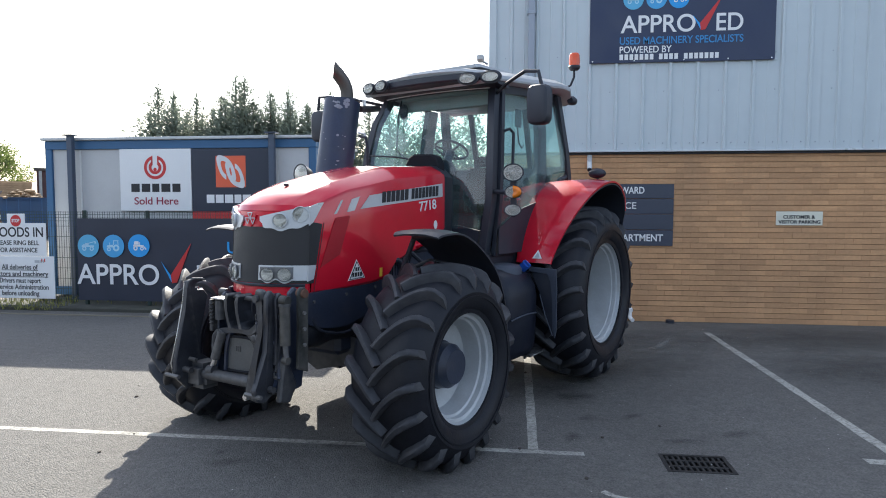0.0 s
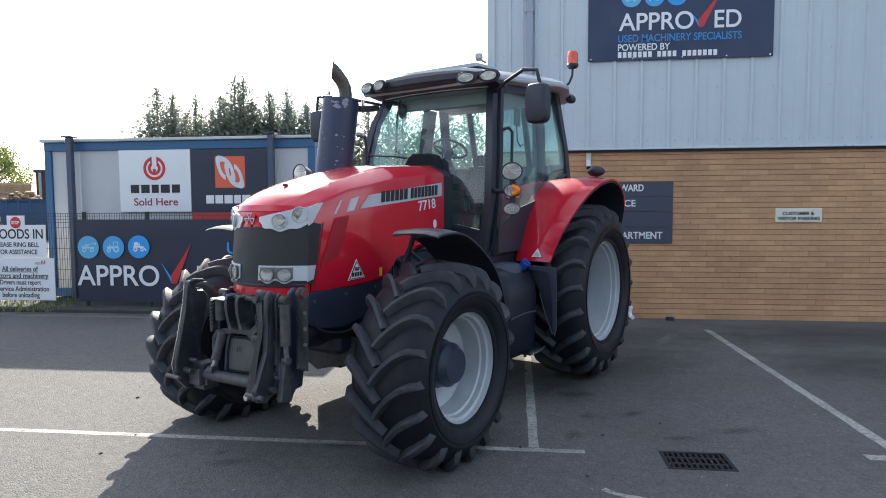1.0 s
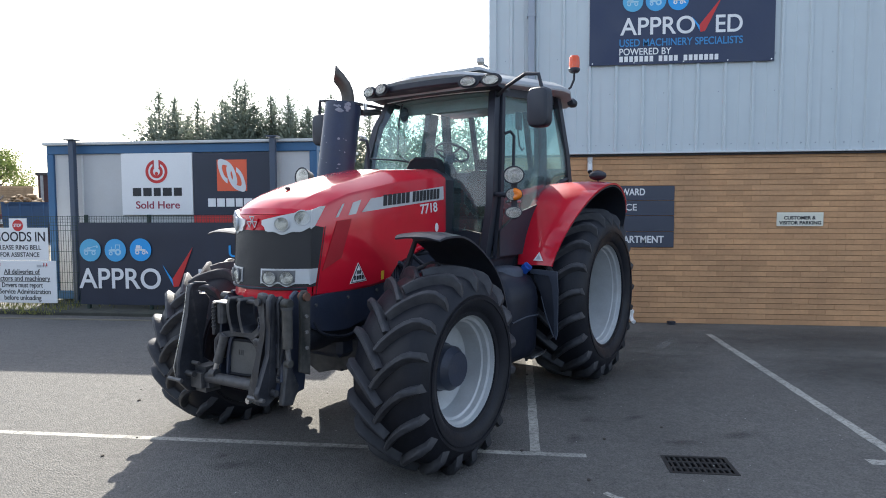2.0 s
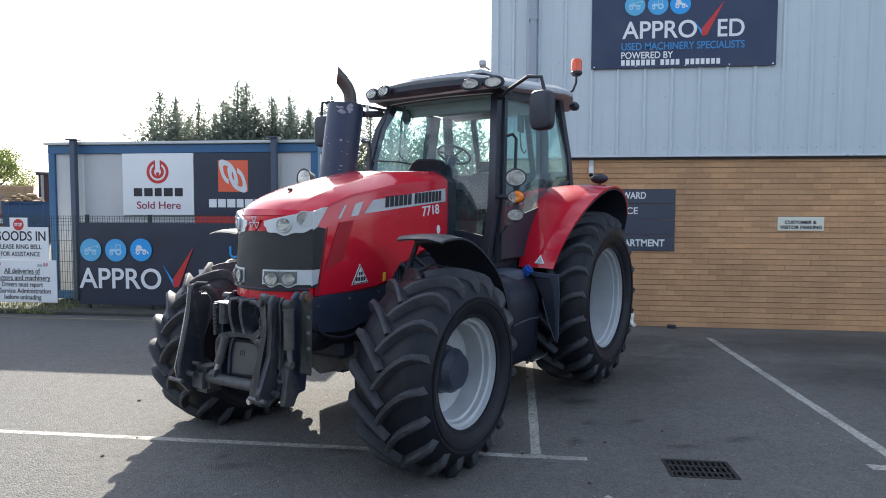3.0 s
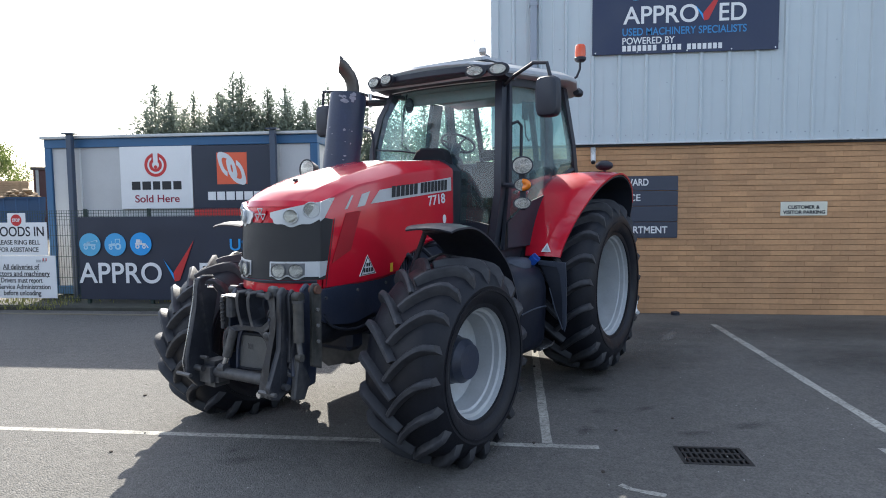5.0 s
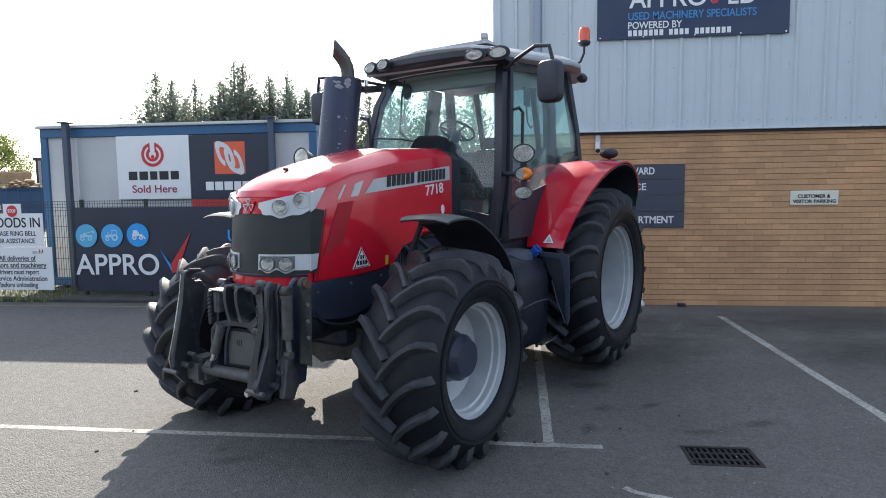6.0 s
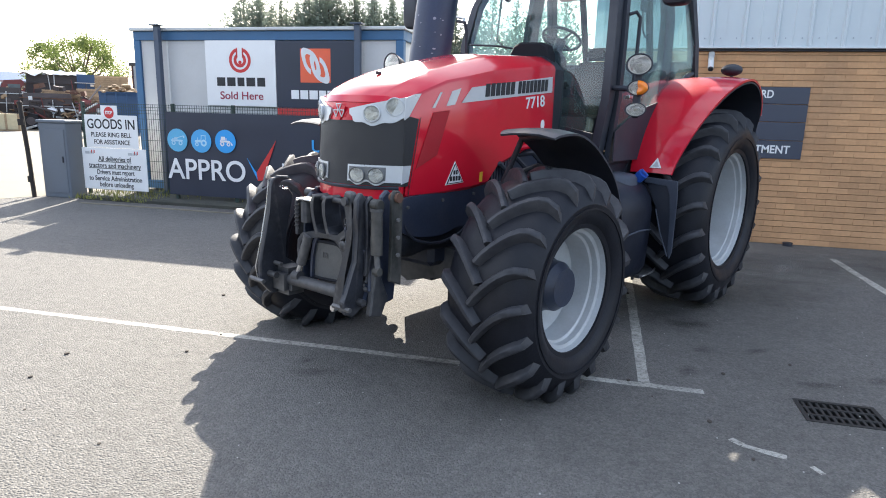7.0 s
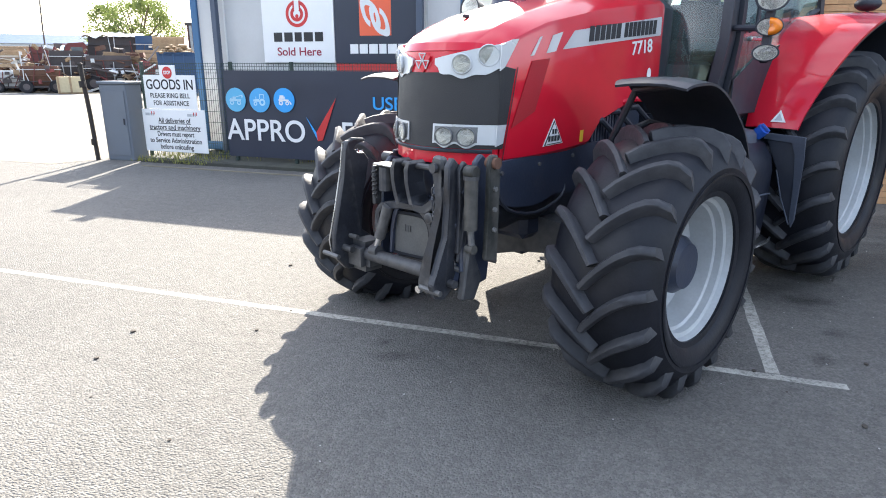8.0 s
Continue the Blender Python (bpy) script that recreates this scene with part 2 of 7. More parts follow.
REDPAINT = mat("red_tractor_paint", (0.58, 0.007, 0.026), 0.42, var=0.10, scale=2.0, fine=9, bump=0.05, dirt=0.12, dirt_color=(0.40, 0.05, 0.045), coat=0.9, spec=0.15)
REDPAINT.node_tree.nodes["Principled BSDF"].inputs["Coat Roughness"].default_value = 0.09
REDMESH = mat("dark_red_mesh", (0.34, 0.006, 0.014), 0.6, var=0.2, scale=5, fine=200, bump=0.4)
BLACKPL = mat("black_plastic", (0.021, 0.025, 0.037), 0.50, var=0.2, scale=4, fine=90, bump=0.12, dirt=0.2, dirt_color=(0.06, 0.055, 0.05))
GRILLE = mat("black_grille_mesh", (0.021, 0.021, 0.023), 0.6, var=0.25, scale=6, fine=240, bump=0.5)
# edge colours of the castings hold bare wear and sunlit rim highlights
DARKMET = pale_edges(mat("dark_blue_grey_casting", (0.017, 0.019, 0.026), 0.5, var=0.6, scale=8, fine=70, bump=0.4, dirt=0.35, dirt_color=(0.050, 0.048, 0.047)), (0.11, 0.107, 0.105), 0.57, 0.67)
CASTGREY = pale_edges(mat("dusty_grey_casting", (0.021, 0.023, 0.029), 0.5, var=0.6, scale=9, fine=70, bump=0.45, dirt=0.35, dirt_color=(0.055, 0.053, 0.050)), (0.17, 0.165, 0.16), 0.56, 0.65)
GREASED = pale_edges(mat("greasy_olive_steel", (0.019, 0.021, 0.019), 0.6, var=0.7, scale=11, fine=60, bump=0.5, dirt=0.5, dirt_color=(0.060, 0.052, 0.042)), (0.13, 0.12, 0.11), 0.57, 0.67)
CHASSIS = mat("blue_black_chassis", (0.030, 0.038, 0.062), 0.38, var=0.3, scale=5, fine=60, bump=0.25, dirt=0.3)
RUBBER = mat("tyre_rubber", (0.0095, 0.0105, 0.0155), 0.50, var=0.45, scale=6, fine=60, bump=0.35, dirt=0.4, dirt_color=(0.026, 0.027, 0.032), spec=0.30)
# lug edges: glints of sun and sky put into the colour
LUGRUBBER = pale_edges(mat("dusty_pale_edge_rubber", (0.0105, 0.0117, 0.0172), 0.52, var=0.5, scale=7, fine=55, bump=0.5, dirt=0.5, dirt_color=(0.028, 0.029, 0.036), spec=0.30, rand=0.2), (0.055, 0.056, 0.062), 0.51, 0.62)
RIM = mat("silver_wheel_paint", (0.48, 0.50, 0.51), 0.42, metal=0.25, var=0.14, scale=5, fine=60, bump=0.08, dirt=0.4, dirt_color=(0.35, 0.34, 0.32))
CHROME = mat("bright_metal", (0.62, 0.62, 0.62), 0.3, metal=0.9, var=0.1, bump=0.05)
SILVERPL = mat("silver_plastic", (0.55, 0.57, 0.59), 0.35, metal=0.3, var=0.05, bump=0.03)
ROOFGREY = mat("light_grey_roof", (0.39, 0.405, 0.42), 0.45, var=0.08, scale=3, fine=40, bump=0.05, dirt=0.2)
LAMPGREY = mat("satin_grey_plastic", (0.16, 0.165, 0.17), 0.4, metal=0.3, var=0.1, bump=0.03)
LENS = mat("lamp_reflector", (0.90, 0.89, 0.85), 0.20, metal=0.5, var=0.45, scale=25, fine=55, bump=0.8, dist=0.006)
BULB = mat("bulb_glass", (0.30, 0.27, 0.20), 0.15, metal=0.2, var=0.1, bump=0)
AMBER = mat("amber_lens", (0.85, 0.22, 0.01), 0.2, var=0.05, bump=0.0, coat=0.5)
BEACON = mat("orange_beacon_lens", (0.75, 0.09, 0.02), 0.25, var=0.1, scale=10, fine=90, bump=0.1, coat=0.3)
YELLOW = mat("yellow_sticker", (0.75, 0.48, 0.03), 0.5, var=0.1, bump=0)
BLUECAP = mat("blue_plastic_cap", (0.02, 0.09, 0.42), 0.4, var=0.1, bump=0.05)
LAMPGLASS = glass("clear_lamp_glass", (0.97, 0.97, 0.94), film=(0.0, 0.03))
LINER = mat("pale_cab_lining", (0.34, 0.38, 0.38), 0.9, var=0.1, scale=6, fine=120, bump=0.1)
DASHBLACK = mat("matt_black_dash", (0.017, 0.018, 0.022), 0.85, var=0.2, scale=6, fine=120, bump=0.2, spec=0.2)
BAREMET = mat("chipped_bare_metal", (0.25, 0.26, 0.30), 0.6, metal=0.3, var=0.3, scale=20, fine=120, bump=0.3)
SPLASHGREY = mat("scuffed_slate_plastic", (0.045, 0.055, 0.078), 0.55, var=0.25, scale=5, fine=60, bump=0.15)
TANKBLACK = mat("satin_navy_black", (0.010, 0.013, 0.024), 0.45, var=0.35, scale=5, fine=50, bump=0.2, dirt=0.25, dirt_color=(0.032, 0.033, 0.037), spec=0.3)
SEATGREY = mat("grey_seat_cloth", (0.020, 0.024, 0.028), 0.9, var=0.2, scale=8, fine=70, bump=0.1)
# teal film colour: dustiness plus the sky's haze painted over the panes
CABGLASS = glass("green_tint_glass", (0.82, 0.955, 0.945), shine=0.065, dust_haze=(0.42, 0.60, 0.64), film=(0.03, 0.11))


def leafy(m, through):
    """Lets light through thin leaves."""
    n, l = m.node_tree.nodes, m.node_tree.links
    b, o = n["Principled BSDF"], n["Material Output"]
    t, x = n.new("ShaderNodeBsdfTranslucent"), n.new("ShaderNodeMixShader")
    l.new(b.inputs["Base Color"].links[0].from_socket, t.inputs["Color"])
    x.inputs[0].default_value = through
    l.new(b.outputs[0], x.inputs[1])
    l.new(t.outputs[0], x.inputs[2])
    l.new(x.outputs[0], o.inputs[0])
    return m


NEEDLE = leafy(mat("conifer_needles", (0.20, 0.235, 0.19), 0.75, var=0.4, scale=0.7, fine=5, bump=0, rand=0.15), 0.45)
LEAF = leafy(mat("spring_leaves", (0.14, 0.18, 0.05), 0.7, var=0.4, scale=0.6, fine=4, bump=0), 0.4)
BACKWALLDARK = mat("dark_back_wall", (0.018, 0.026, 0.016), 0.9, var=0.5, scale=2, fine=20, bump=0.6)
BARK = mat("bark", (0.10, 0.075, 0.05), 0.9, var=0.3, scale=6, fine=50, bump=0.5)
GRASS = mat("dry_grass", (0.22, 0.22, 0.06), 0.9, var=0.45, scale=3, fine=40, bump=0.0)
WOOD = mat("pallet_wood", (0.36, 0.25, 0.15), 0.85, var=0.3, scale=4, fine=60, bump=0.3, rand=0.25)
SCRAPDARK = mat("dark_machinery_paint", (0.075, 0.062, 0.062), 0.7, var=0.4, scale=2, fine=20, bump=0.2, rand=0.3)
SCRAPRED = mat("faded_red_paint", (0.17, 0.04, 0.038), 0.6, var=0.3, scale=2, fine=20, bump=0.2, rand=0.2)
SCRAPBLUE = mat("faded_blue_paint", (0.03, 0.08, 0.18), 0.6, var=0.2, scale=2, fine=20, bump=0.2, rand=0.2)
SCRAPWHITE = mat("pale_sheet_metal", (0.55, 0.56, 0.56), 0.5, var=0.15, scale=2, fine=20, bump=0.2, rand=0.15)


# ---- mesh helpers ----
def finish(bm, ob_name, material, smooth=30):
    me = bpy.data.meshes.new(ob_name)
    bmesh.ops.recalc_face_normals(bm, faces=bm.faces)
    if smooth:
        for f in bm.faces:
            f.smooth = True
        for e in bm.edges:
            if len(e.link_faces) != 2 or e.calc_face_angle(0) > radians(smooth):
                e.smooth = False
    bm.to_mesh(me)
    bm.free()
    me.materials.append(material)
    return me


def part(name, bm, material, parent=None, label="", smooth=30):
    """Links a bmesh as one mesh object, under a thing or a part."""
    ob = new(name, finish(bm, name, material, smooth))
    if parent:
        ob.parent = parent
    if label:
        ob["label"] = label
    return ob


def thing(name, label, category, m=None, group="", kind=""):
    ob = new(name)
    ob.empty_display_size = 0.2
    if m is not None:
        ob.matrix_basis = m
    return tagged(ob, label, category, group, kind)


def box(bm, x0, x1, y0, y1, z0, z1, bevel=0.0, seg=1, m=None):
    r = bmesh.ops.create_cube(bm, size=1)
    vs = r["verts"]
    for v in vs:
        v.co = Vector(((x0 + x1) / 2 + v.co.x * (x1 - x0), (y0 + y1) / 2 + v.co.y * (y1 - y0), (z0 + z1) / 2 + v.co.z * (z1 - z0)))
    if bevel:
        es = list({e for v in vs for e in v.link_edges})
        r = bmesh.ops.bevel(bm, geom=es, offset=bevel, segments=seg, affect="EDGES", clamp_overlap=True)
        vs = list({v for f in r["faces"] for v in f.verts} | {v for v in vs if v.is_valid})
    if m is not None:
        bmesh.ops.transform(bm, matrix=m, verts=vs)
    return bm


def B(*a, **k):
    return box(bmesh.new(), *a, **k)


def rings(bm, loops, closed=True, cap=True):
    """Skins a list of loops of equal length."""
    vs = [[bm.verts.new(p) for p in lp] for lp in loops]
    n = len(vs[0])
    for a, b in zip(vs, vs[1:]):
        for i in range(n if closed else n - 1):
            j = (i + 1) % n
            bm.faces.new((a[i], a[j], b[j], b[i]))
    if cap and closed:
        bm.faces.new(vs[0][::-1])
        bm.faces.new(vs[-1])
    return bm


def tube(bm, pts, r, seg=10, r_end=None, cap=True):
    """A round bar along a line of points."""
    pts = [Vector(p) for p in pts]
    loops, up = [], None
    for i, p in enumerate(pts):
        d = (pts[min(i + 1, len(pts) - 1)] - pts[max(i - 1, 0)]).normalized()
        if up is None:
            up = d.orthogonal().normalized()
        up = (up - d * up.dot(d)).normalized()
        side = d.cross(up)
        rr = r if r_end is None else r + (r_end - r) * i / (len(pts) - 1)
        loops.append([p + (up * math.cos(a) + side * math.sin(a)) * rr for a in (2 * math.pi * k / seg for k in range(seg))])
    return rings(bm, loops, True, cap)


def T(*a, **k):
    return tube(bmesh.new(), *a, **k)


def lathe(bm, profile, centre, axis="x", seg=48, closed=False):
    """Turns (offset along the axis, radius) pairs about an axis through centre."""
    c = Vector(centre)
    loops = []
    for a, r in profile:
        lp = []
        for k in range(seg):
            t = 2 * math.pi * k / seg
            o = {"x": (a, r * math.sin(t), r * math.cos(t)), "y": (r * math.sin(t), a, r * math.cos(t)), "z": (r * math.cos(t), r * math.sin(t), a)}[axis]
            lp.append(c + Vector(o))
        loops.append(lp)
    if closed:
        loops.append(loops[0])
    rings(bm, loops, True, not closed)
    if closed:
        bmesh.ops.remove_doubles(bm, verts=bm.verts, dist=1e-5)
    return bm


def L(*a, **k):
    return lathe(bmesh.new(), *a, **k)


def plate(bm, poly, thick, place=lambda a, b, c: (a, b, c), bevel=0.0):
    """A flat outline (a, b) given thickness along c."""
    lo = [bm.verts.new(place(a, b, 0)) for a, b in poly]
    hi = [bm.verts.new(place(a, b, thick)) for a, b in poly]
    n = len(poly)
    bm.faces.new(lo[::-1])
    bm.faces.new(hi)
    for i in range(n):
        j = (i + 1) % n
        bm.faces.new((lo[i], lo[j], hi[j], hi[i]))
    if bevel:
        es = [e for v in lo + hi for e in v.link_edges]
        bmesh.ops.bevel(bm, geom=list(set(es)), offset=bevel, segments=1, affect="EDGES", clamp_overlap=True)
    return bm


def PL(*a, **k):
    return plate(bmesh.new(), *a, **k)


def strip(bm, line, half, thick):
    """A sheet swept along a line of (y, z, x0, x1), thickened downwards."""
    n = len(line)
    top, bot = [], []
    for i, (y, z, x0, x1) in enumerate(line):
        ya, za = line[max(i - 1, 0)][:2]
        yb, zb = line[min(i + 1, n - 1)][:2]
        d = Vector((yb - ya, zb - za)).normalized()
        ny, nz = -d.y, d.x
        if nz < 0 and half:
            ny, nz = -ny, -nz
        xs = [x0 + (x1 - x0) * k / 4 for k in range(5)]
        crown = [0, 0.012, 0.016, 0.012, -0.01]
        top.append([(x, y + ny * c, z + nz * c) for x, c in zip(xs, crown)])
        bot.append([(x, y + ny * (c - thick), z + nz * (c - thick)) for x, c in zip(xs, crown)])
    loops = [t + b[::-1] for t, b in zip(top, bot)]
    return rings(bm, loops, True, True)


def eased(line, k=4):
    """More points along a line, on a smooth curve through the given ones."""
    out = []
    for i in range(len(line) - 1):
        p0, p1, p2, p3 = (line[max(0, min(len(line) - 1, i + j))] for j in (-1, 0, 1, 2))
        for q in [j / k for j in range(k)]:
            out.append(tuple(0.5 * (2 * b + (c - a) * q + (2 * a - 5 * b + 4 * c - d) * q * q + (3 * b - a - 3 * c + d) * q ** 3) for a, b, c, d in zip(p0, p1, p2, p3)))
    return out + [line[-1]]


def lettering(name, text, size, material, parent, place, width=None, label="", bold=0.012):
    """Flat raised letters of the built-in font, as a mesh, at a pose; fitted to a width."""
    cu = bpy.data.curves.new(name, "FONT")
    cu.body, cu.size, cu.extrude, cu.align_x = text, size, 0.0015, "LEFT"
    cu.offset = bold * size
    tmp = new(name, cu)
    bpy.context.view_layer.update()
    me = bpy.data.meshes.new_from_object(tmp.evaluated_get(bpy.context.evaluated_depsgraph_get()))
    bpy.data.objects.remove(tmp)
    xs = [v.co.x for v in me.vertices]
    k = width / (max(xs) - min(xs)) if width else 1.0
    me.transform(Matrix.Translation((-min(xs) * k, 0, 0)) @ Matrix.Diagonal((k, 1, 1, 1)))
    # one mesh for each word: gather the letters that stand close together
    root = list(range(len(me.vertices)))

    def find(i):
        while root[i] != i:
            root[i] = root[root[i]]
            i = root[i]
        return i

    for e in me.edges:
        root[find(e.vertices[0])] = find(e.vertices[1])
    spans = {}
    for v in me.vertices:
        lo, hi = spans.get(find(v.index), (9e9, -9e9))
        spans[find(v.index)] = (min(lo, v.co.x), max(hi, v.co.x))
    words = []
    for r, (lo, hi) in sorted(spans.items(), key=lambda it: it[1]):
        if words and lo < words[-1][1] + 0.17 * size * k:
            words[-1] = (words[-1][0], max(words[-1][1], hi), words[-1][2] | {r})
        else:
            words.append((lo, hi, {r}))
    for _, _, roots in words:
        keep = [v.index for v in me.vertices if find(v.index) in roots]
        at = {i: j for j, i in enumerate(keep)}
        word = bpy.data.meshes.new(name)
        word.from_pydata([me.vertices[i].co for i in keep], [], [[at[i] for i in p.vertices] for p in me.polygons if p.vertices[0] in at])
        word.materials.append(material)
        ob = new(name, word)
        ob.parent = parent
        ob.matrix_basis = place
        if label:
            ob["label"] = label


def disc(bm, cx, y, cz, r, t=0.004, seg=28):
    return lathe(bm, [(0, r), (-t, r)], (cx, y, cz), "y", seg)


# ---- ground ----
def flat(name, poly, z, material, label, kind="structure", parent=None):
    bm = bmesh.new()
    bm.faces.new([bm.verts.new((x, y, z)) for x, y in poly])
    ob = part(name, bm, material, parent, smooth=0)
    return tagged(ob, label, "", "", kind) if not parent else ob


GX0, GX1, GY0, GY1 = 1.30, 1.80, 4.64, 4.98      # drain opening
bm = bmesh.new()
xs, ys = (-2500, GX0, GX1, 2500), (-2500, GY0, GY1, 2500)
vv = [[bm.verts.new((x, y, 0)) for x in xs] for y in ys]
for j in range(3):
    for i in range(3):
        if (i, j) != (1, 1):
            bm.faces.new((vv[j][i], vv[j][i + 1], vv[j + 1][i + 1], vv[j + 1][i]))
ground = tagged(part("ground", bm, ASPHALT, smooth=0), "worn grey tarmac car park with fine stone chippings", "ground", "", "structure")
tagged(flat("road", [(-60, 9.9), (-11.4, 9.9), (-10.6, 11.6), (-10.6, 13), (-12, 60), (-90, 60)], 0.004, CONCRETE, "pale sunlit concrete yard road beyond the gate"), category="road")


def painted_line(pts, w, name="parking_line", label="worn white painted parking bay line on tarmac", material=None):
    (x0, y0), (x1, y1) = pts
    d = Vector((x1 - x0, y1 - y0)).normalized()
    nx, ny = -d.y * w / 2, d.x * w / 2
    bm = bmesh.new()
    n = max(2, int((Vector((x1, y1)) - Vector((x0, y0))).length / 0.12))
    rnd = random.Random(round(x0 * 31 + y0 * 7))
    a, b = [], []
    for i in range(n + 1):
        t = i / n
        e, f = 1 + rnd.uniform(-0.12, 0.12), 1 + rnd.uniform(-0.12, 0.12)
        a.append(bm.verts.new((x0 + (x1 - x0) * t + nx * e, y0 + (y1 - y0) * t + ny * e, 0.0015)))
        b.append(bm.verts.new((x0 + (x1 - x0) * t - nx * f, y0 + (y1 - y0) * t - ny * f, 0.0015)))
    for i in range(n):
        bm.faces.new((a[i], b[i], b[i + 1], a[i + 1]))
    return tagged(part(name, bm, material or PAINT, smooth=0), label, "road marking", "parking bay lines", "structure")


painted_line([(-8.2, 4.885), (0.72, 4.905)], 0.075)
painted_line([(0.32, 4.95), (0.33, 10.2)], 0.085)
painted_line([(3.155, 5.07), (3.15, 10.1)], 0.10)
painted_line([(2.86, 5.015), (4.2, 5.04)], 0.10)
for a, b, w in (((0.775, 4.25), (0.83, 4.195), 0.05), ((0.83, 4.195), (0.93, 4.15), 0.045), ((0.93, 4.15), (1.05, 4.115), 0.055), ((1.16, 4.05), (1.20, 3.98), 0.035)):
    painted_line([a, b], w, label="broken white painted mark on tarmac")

grate = thing("drain_grate", "rusty black cast iron drain grate set in tarmac", "drain", pose((GX0 + GX1) / 2, (GY0 + GY1) / 2, 0))
W, H = (GX1 - GX0) / 2, (GY1 - GY0) / 2
bm = bmesh.new()
for x0, x1, y0, y1 in ((-W, W, -H, -H + 0.03), (-W, W, H - 0.03, H), (-W, -W + 0.03, -H + 0.03, H - 0.03), (W - 0.03, W, -H + 0.03, H - 0.03)):
    box(bm, x0, x1, y0, y1, -0.05, 0.004)
part("frame", bm, IRON, grate, smooth=0)
for i in range(10):
    x = -W + 0.055 + i * (2 * W - 0.11) / 9
    part("bar", B(x - 0.011, x + 0.011, -H + 0.03, H - 0.03, -0.04, 0.0, 0.003, m=pose(0, 0, 0)), IRON, grate, smooth=0)
for y in (-0.055, 0.055):
    part("cross_bar", B(-W + 0.03, W - 0.03, y - 0.012, y + 0.012, -0.045, 0.002, 0.003), IRON, grate, smooth=0)
bm = bmesh.new()
box(bm, -W, W, -H, H, -0.42, -0.40)
for x0, x1, y0, y1 in ((-W - 0.02, -W, -H, H), (W, W + 0.02, -H, H), (-W, W, -H - 0.02, -H), (-W, W, H, H + 0.02)):
    box(bm, x0, x1, y0, y1, -0.42, -0.002)
part("pit", bm, PIT, grate, smooth=0)



def ground_mark_mat(name="dark_patch", color=(0.030, 0.029, 0.028), strength=0.34):
    """Tarmac marked by oil, scuffs or plain darkening, fading out in a ragged edge."""
    m = mat(name, color, 0.8, var=0.2, scale=6, fine=60, bump=0.2)
    n, l = m.node_tree.nodes, m.node_tree.links
    tc, ln, no, mr, mx, tr = (n.new(k) for k in ("ShaderNodeTexCoord", "ShaderNodeVectorMath", "ShaderNodeTexNoise", "ShaderNodeMapRange", "ShaderNodeMixShader", "ShaderNodeBsdfTransparent"))
    ln.operation = "LENGTH"
    ad = n.new("ShaderNodeMath")
    ad.operation = "MULTIPLY_ADD"
    no.inputs["Scale"].default_value, no.inputs["Detail"].default_value = 3.5, 6.0
    l.new(tc.outputs["Object"], ln.inputs[0])
    l.new(tc.outputs["Object"], no.inputs["Vector"])
    l.new(no.outputs["Fac"], ad.inputs[0])
    ad.inputs[1].default_value = 1.3
    l.new(ln.outputs["Value"], ad.inputs[2])
    mr.inputs["From Min"].default_value, mr.inputs["From Max"].default_value, mr.inputs["To Min"].default_value, mr.inputs["To Max"].default_value = 0.70, 1.50, strength, 0.0
    l.new(ad.outputs[0], mr.inputs["Value"])
    l.new(mr.outputs["Result"], mx.inputs[0])
    l.new(tr.outputs[0], mx.inputs[1])
    l.new(n["Principled BSDF"].outputs[0], mx.inputs[2])
    l.new(mx.outputs[0], n["Material Output"].inputs[0])
    return m


DARKPATCH = ground_mark_mat()
# small oil stains first; the six broad ones only darken tarmac by wall and tractor
STAINS_AND_PATCHES = [(-1.99, 4.42, 0.22, 0.10, 20), (-2.14, 4.59, 0.10, 0.06, 60), (0.80, 6.42, 0.22, 0.14, 10), (0.83, 5.76, 0.16, 0.09, 40), (-1.2, 4.85, 0.30, 0.12, 15), (0.66, 5.25, 0.18, 0.10, 70), (1.0, 7.1, 0.30, 0.16, 20), (2.07, 5.48, 0.30, 0.10, 25), (1.55, 5.25, 0.30, 0.07, 5), (1.26, 5.84, 0.16, 0.07, 30), (1.6, 9.4, 2.0, 1.2, 5), (1.7, 7.9, 1.4, 0.9, 30), (4.6, 9.7, 2.6, 1.2, 0), (4.3, 8.0, 1.7, 1.0, 15), (0.1, 8.4, 1.3, 1.2, 0), (0.6, 6.6, 0.8, 0.7, 30)]
def mark_sheet():
    bm = bmesh.new()
    bm.faces.new([bm.verts.new((math.cos(a), math.sin(a), 0)) for a in [2 * math.pi * k / 20 for k in range(20)]])
    return bm


mark_mesh = finish(mark_sheet(), "dark_patch", DARKPATCH, 0)
for k, (x, y, rx, ry, rz) in enumerate(STAINS_AND_PATCHES):
    st_ = tagged(new("dark_patch", mark_mesh), "dark patch on the tarmac, an oil stain where small", "stain", "oil stains", "structure")
    st_.matrix_basis = pose(x, y, 0.003 + 0.0015 * k, 0, 0, rz) @ Matrix.Diagonal((rx, ry, 1, 1))
scuff = tagged(part("scuff_mark", mark_sheet(), ground_mark_mat("pale_scuff", (0.30, 0.29, 0.27), 0.30), smooth=0), "pale dusty scuff on the tarmac beside the rear wheel", "scuff", "", "structure")
scuff.matrix_basis = pose(2.25, 9.03, 0.036, 0, 0, 65) @ Matrix.Diagonal((0.60, 0.11, 1, 1))

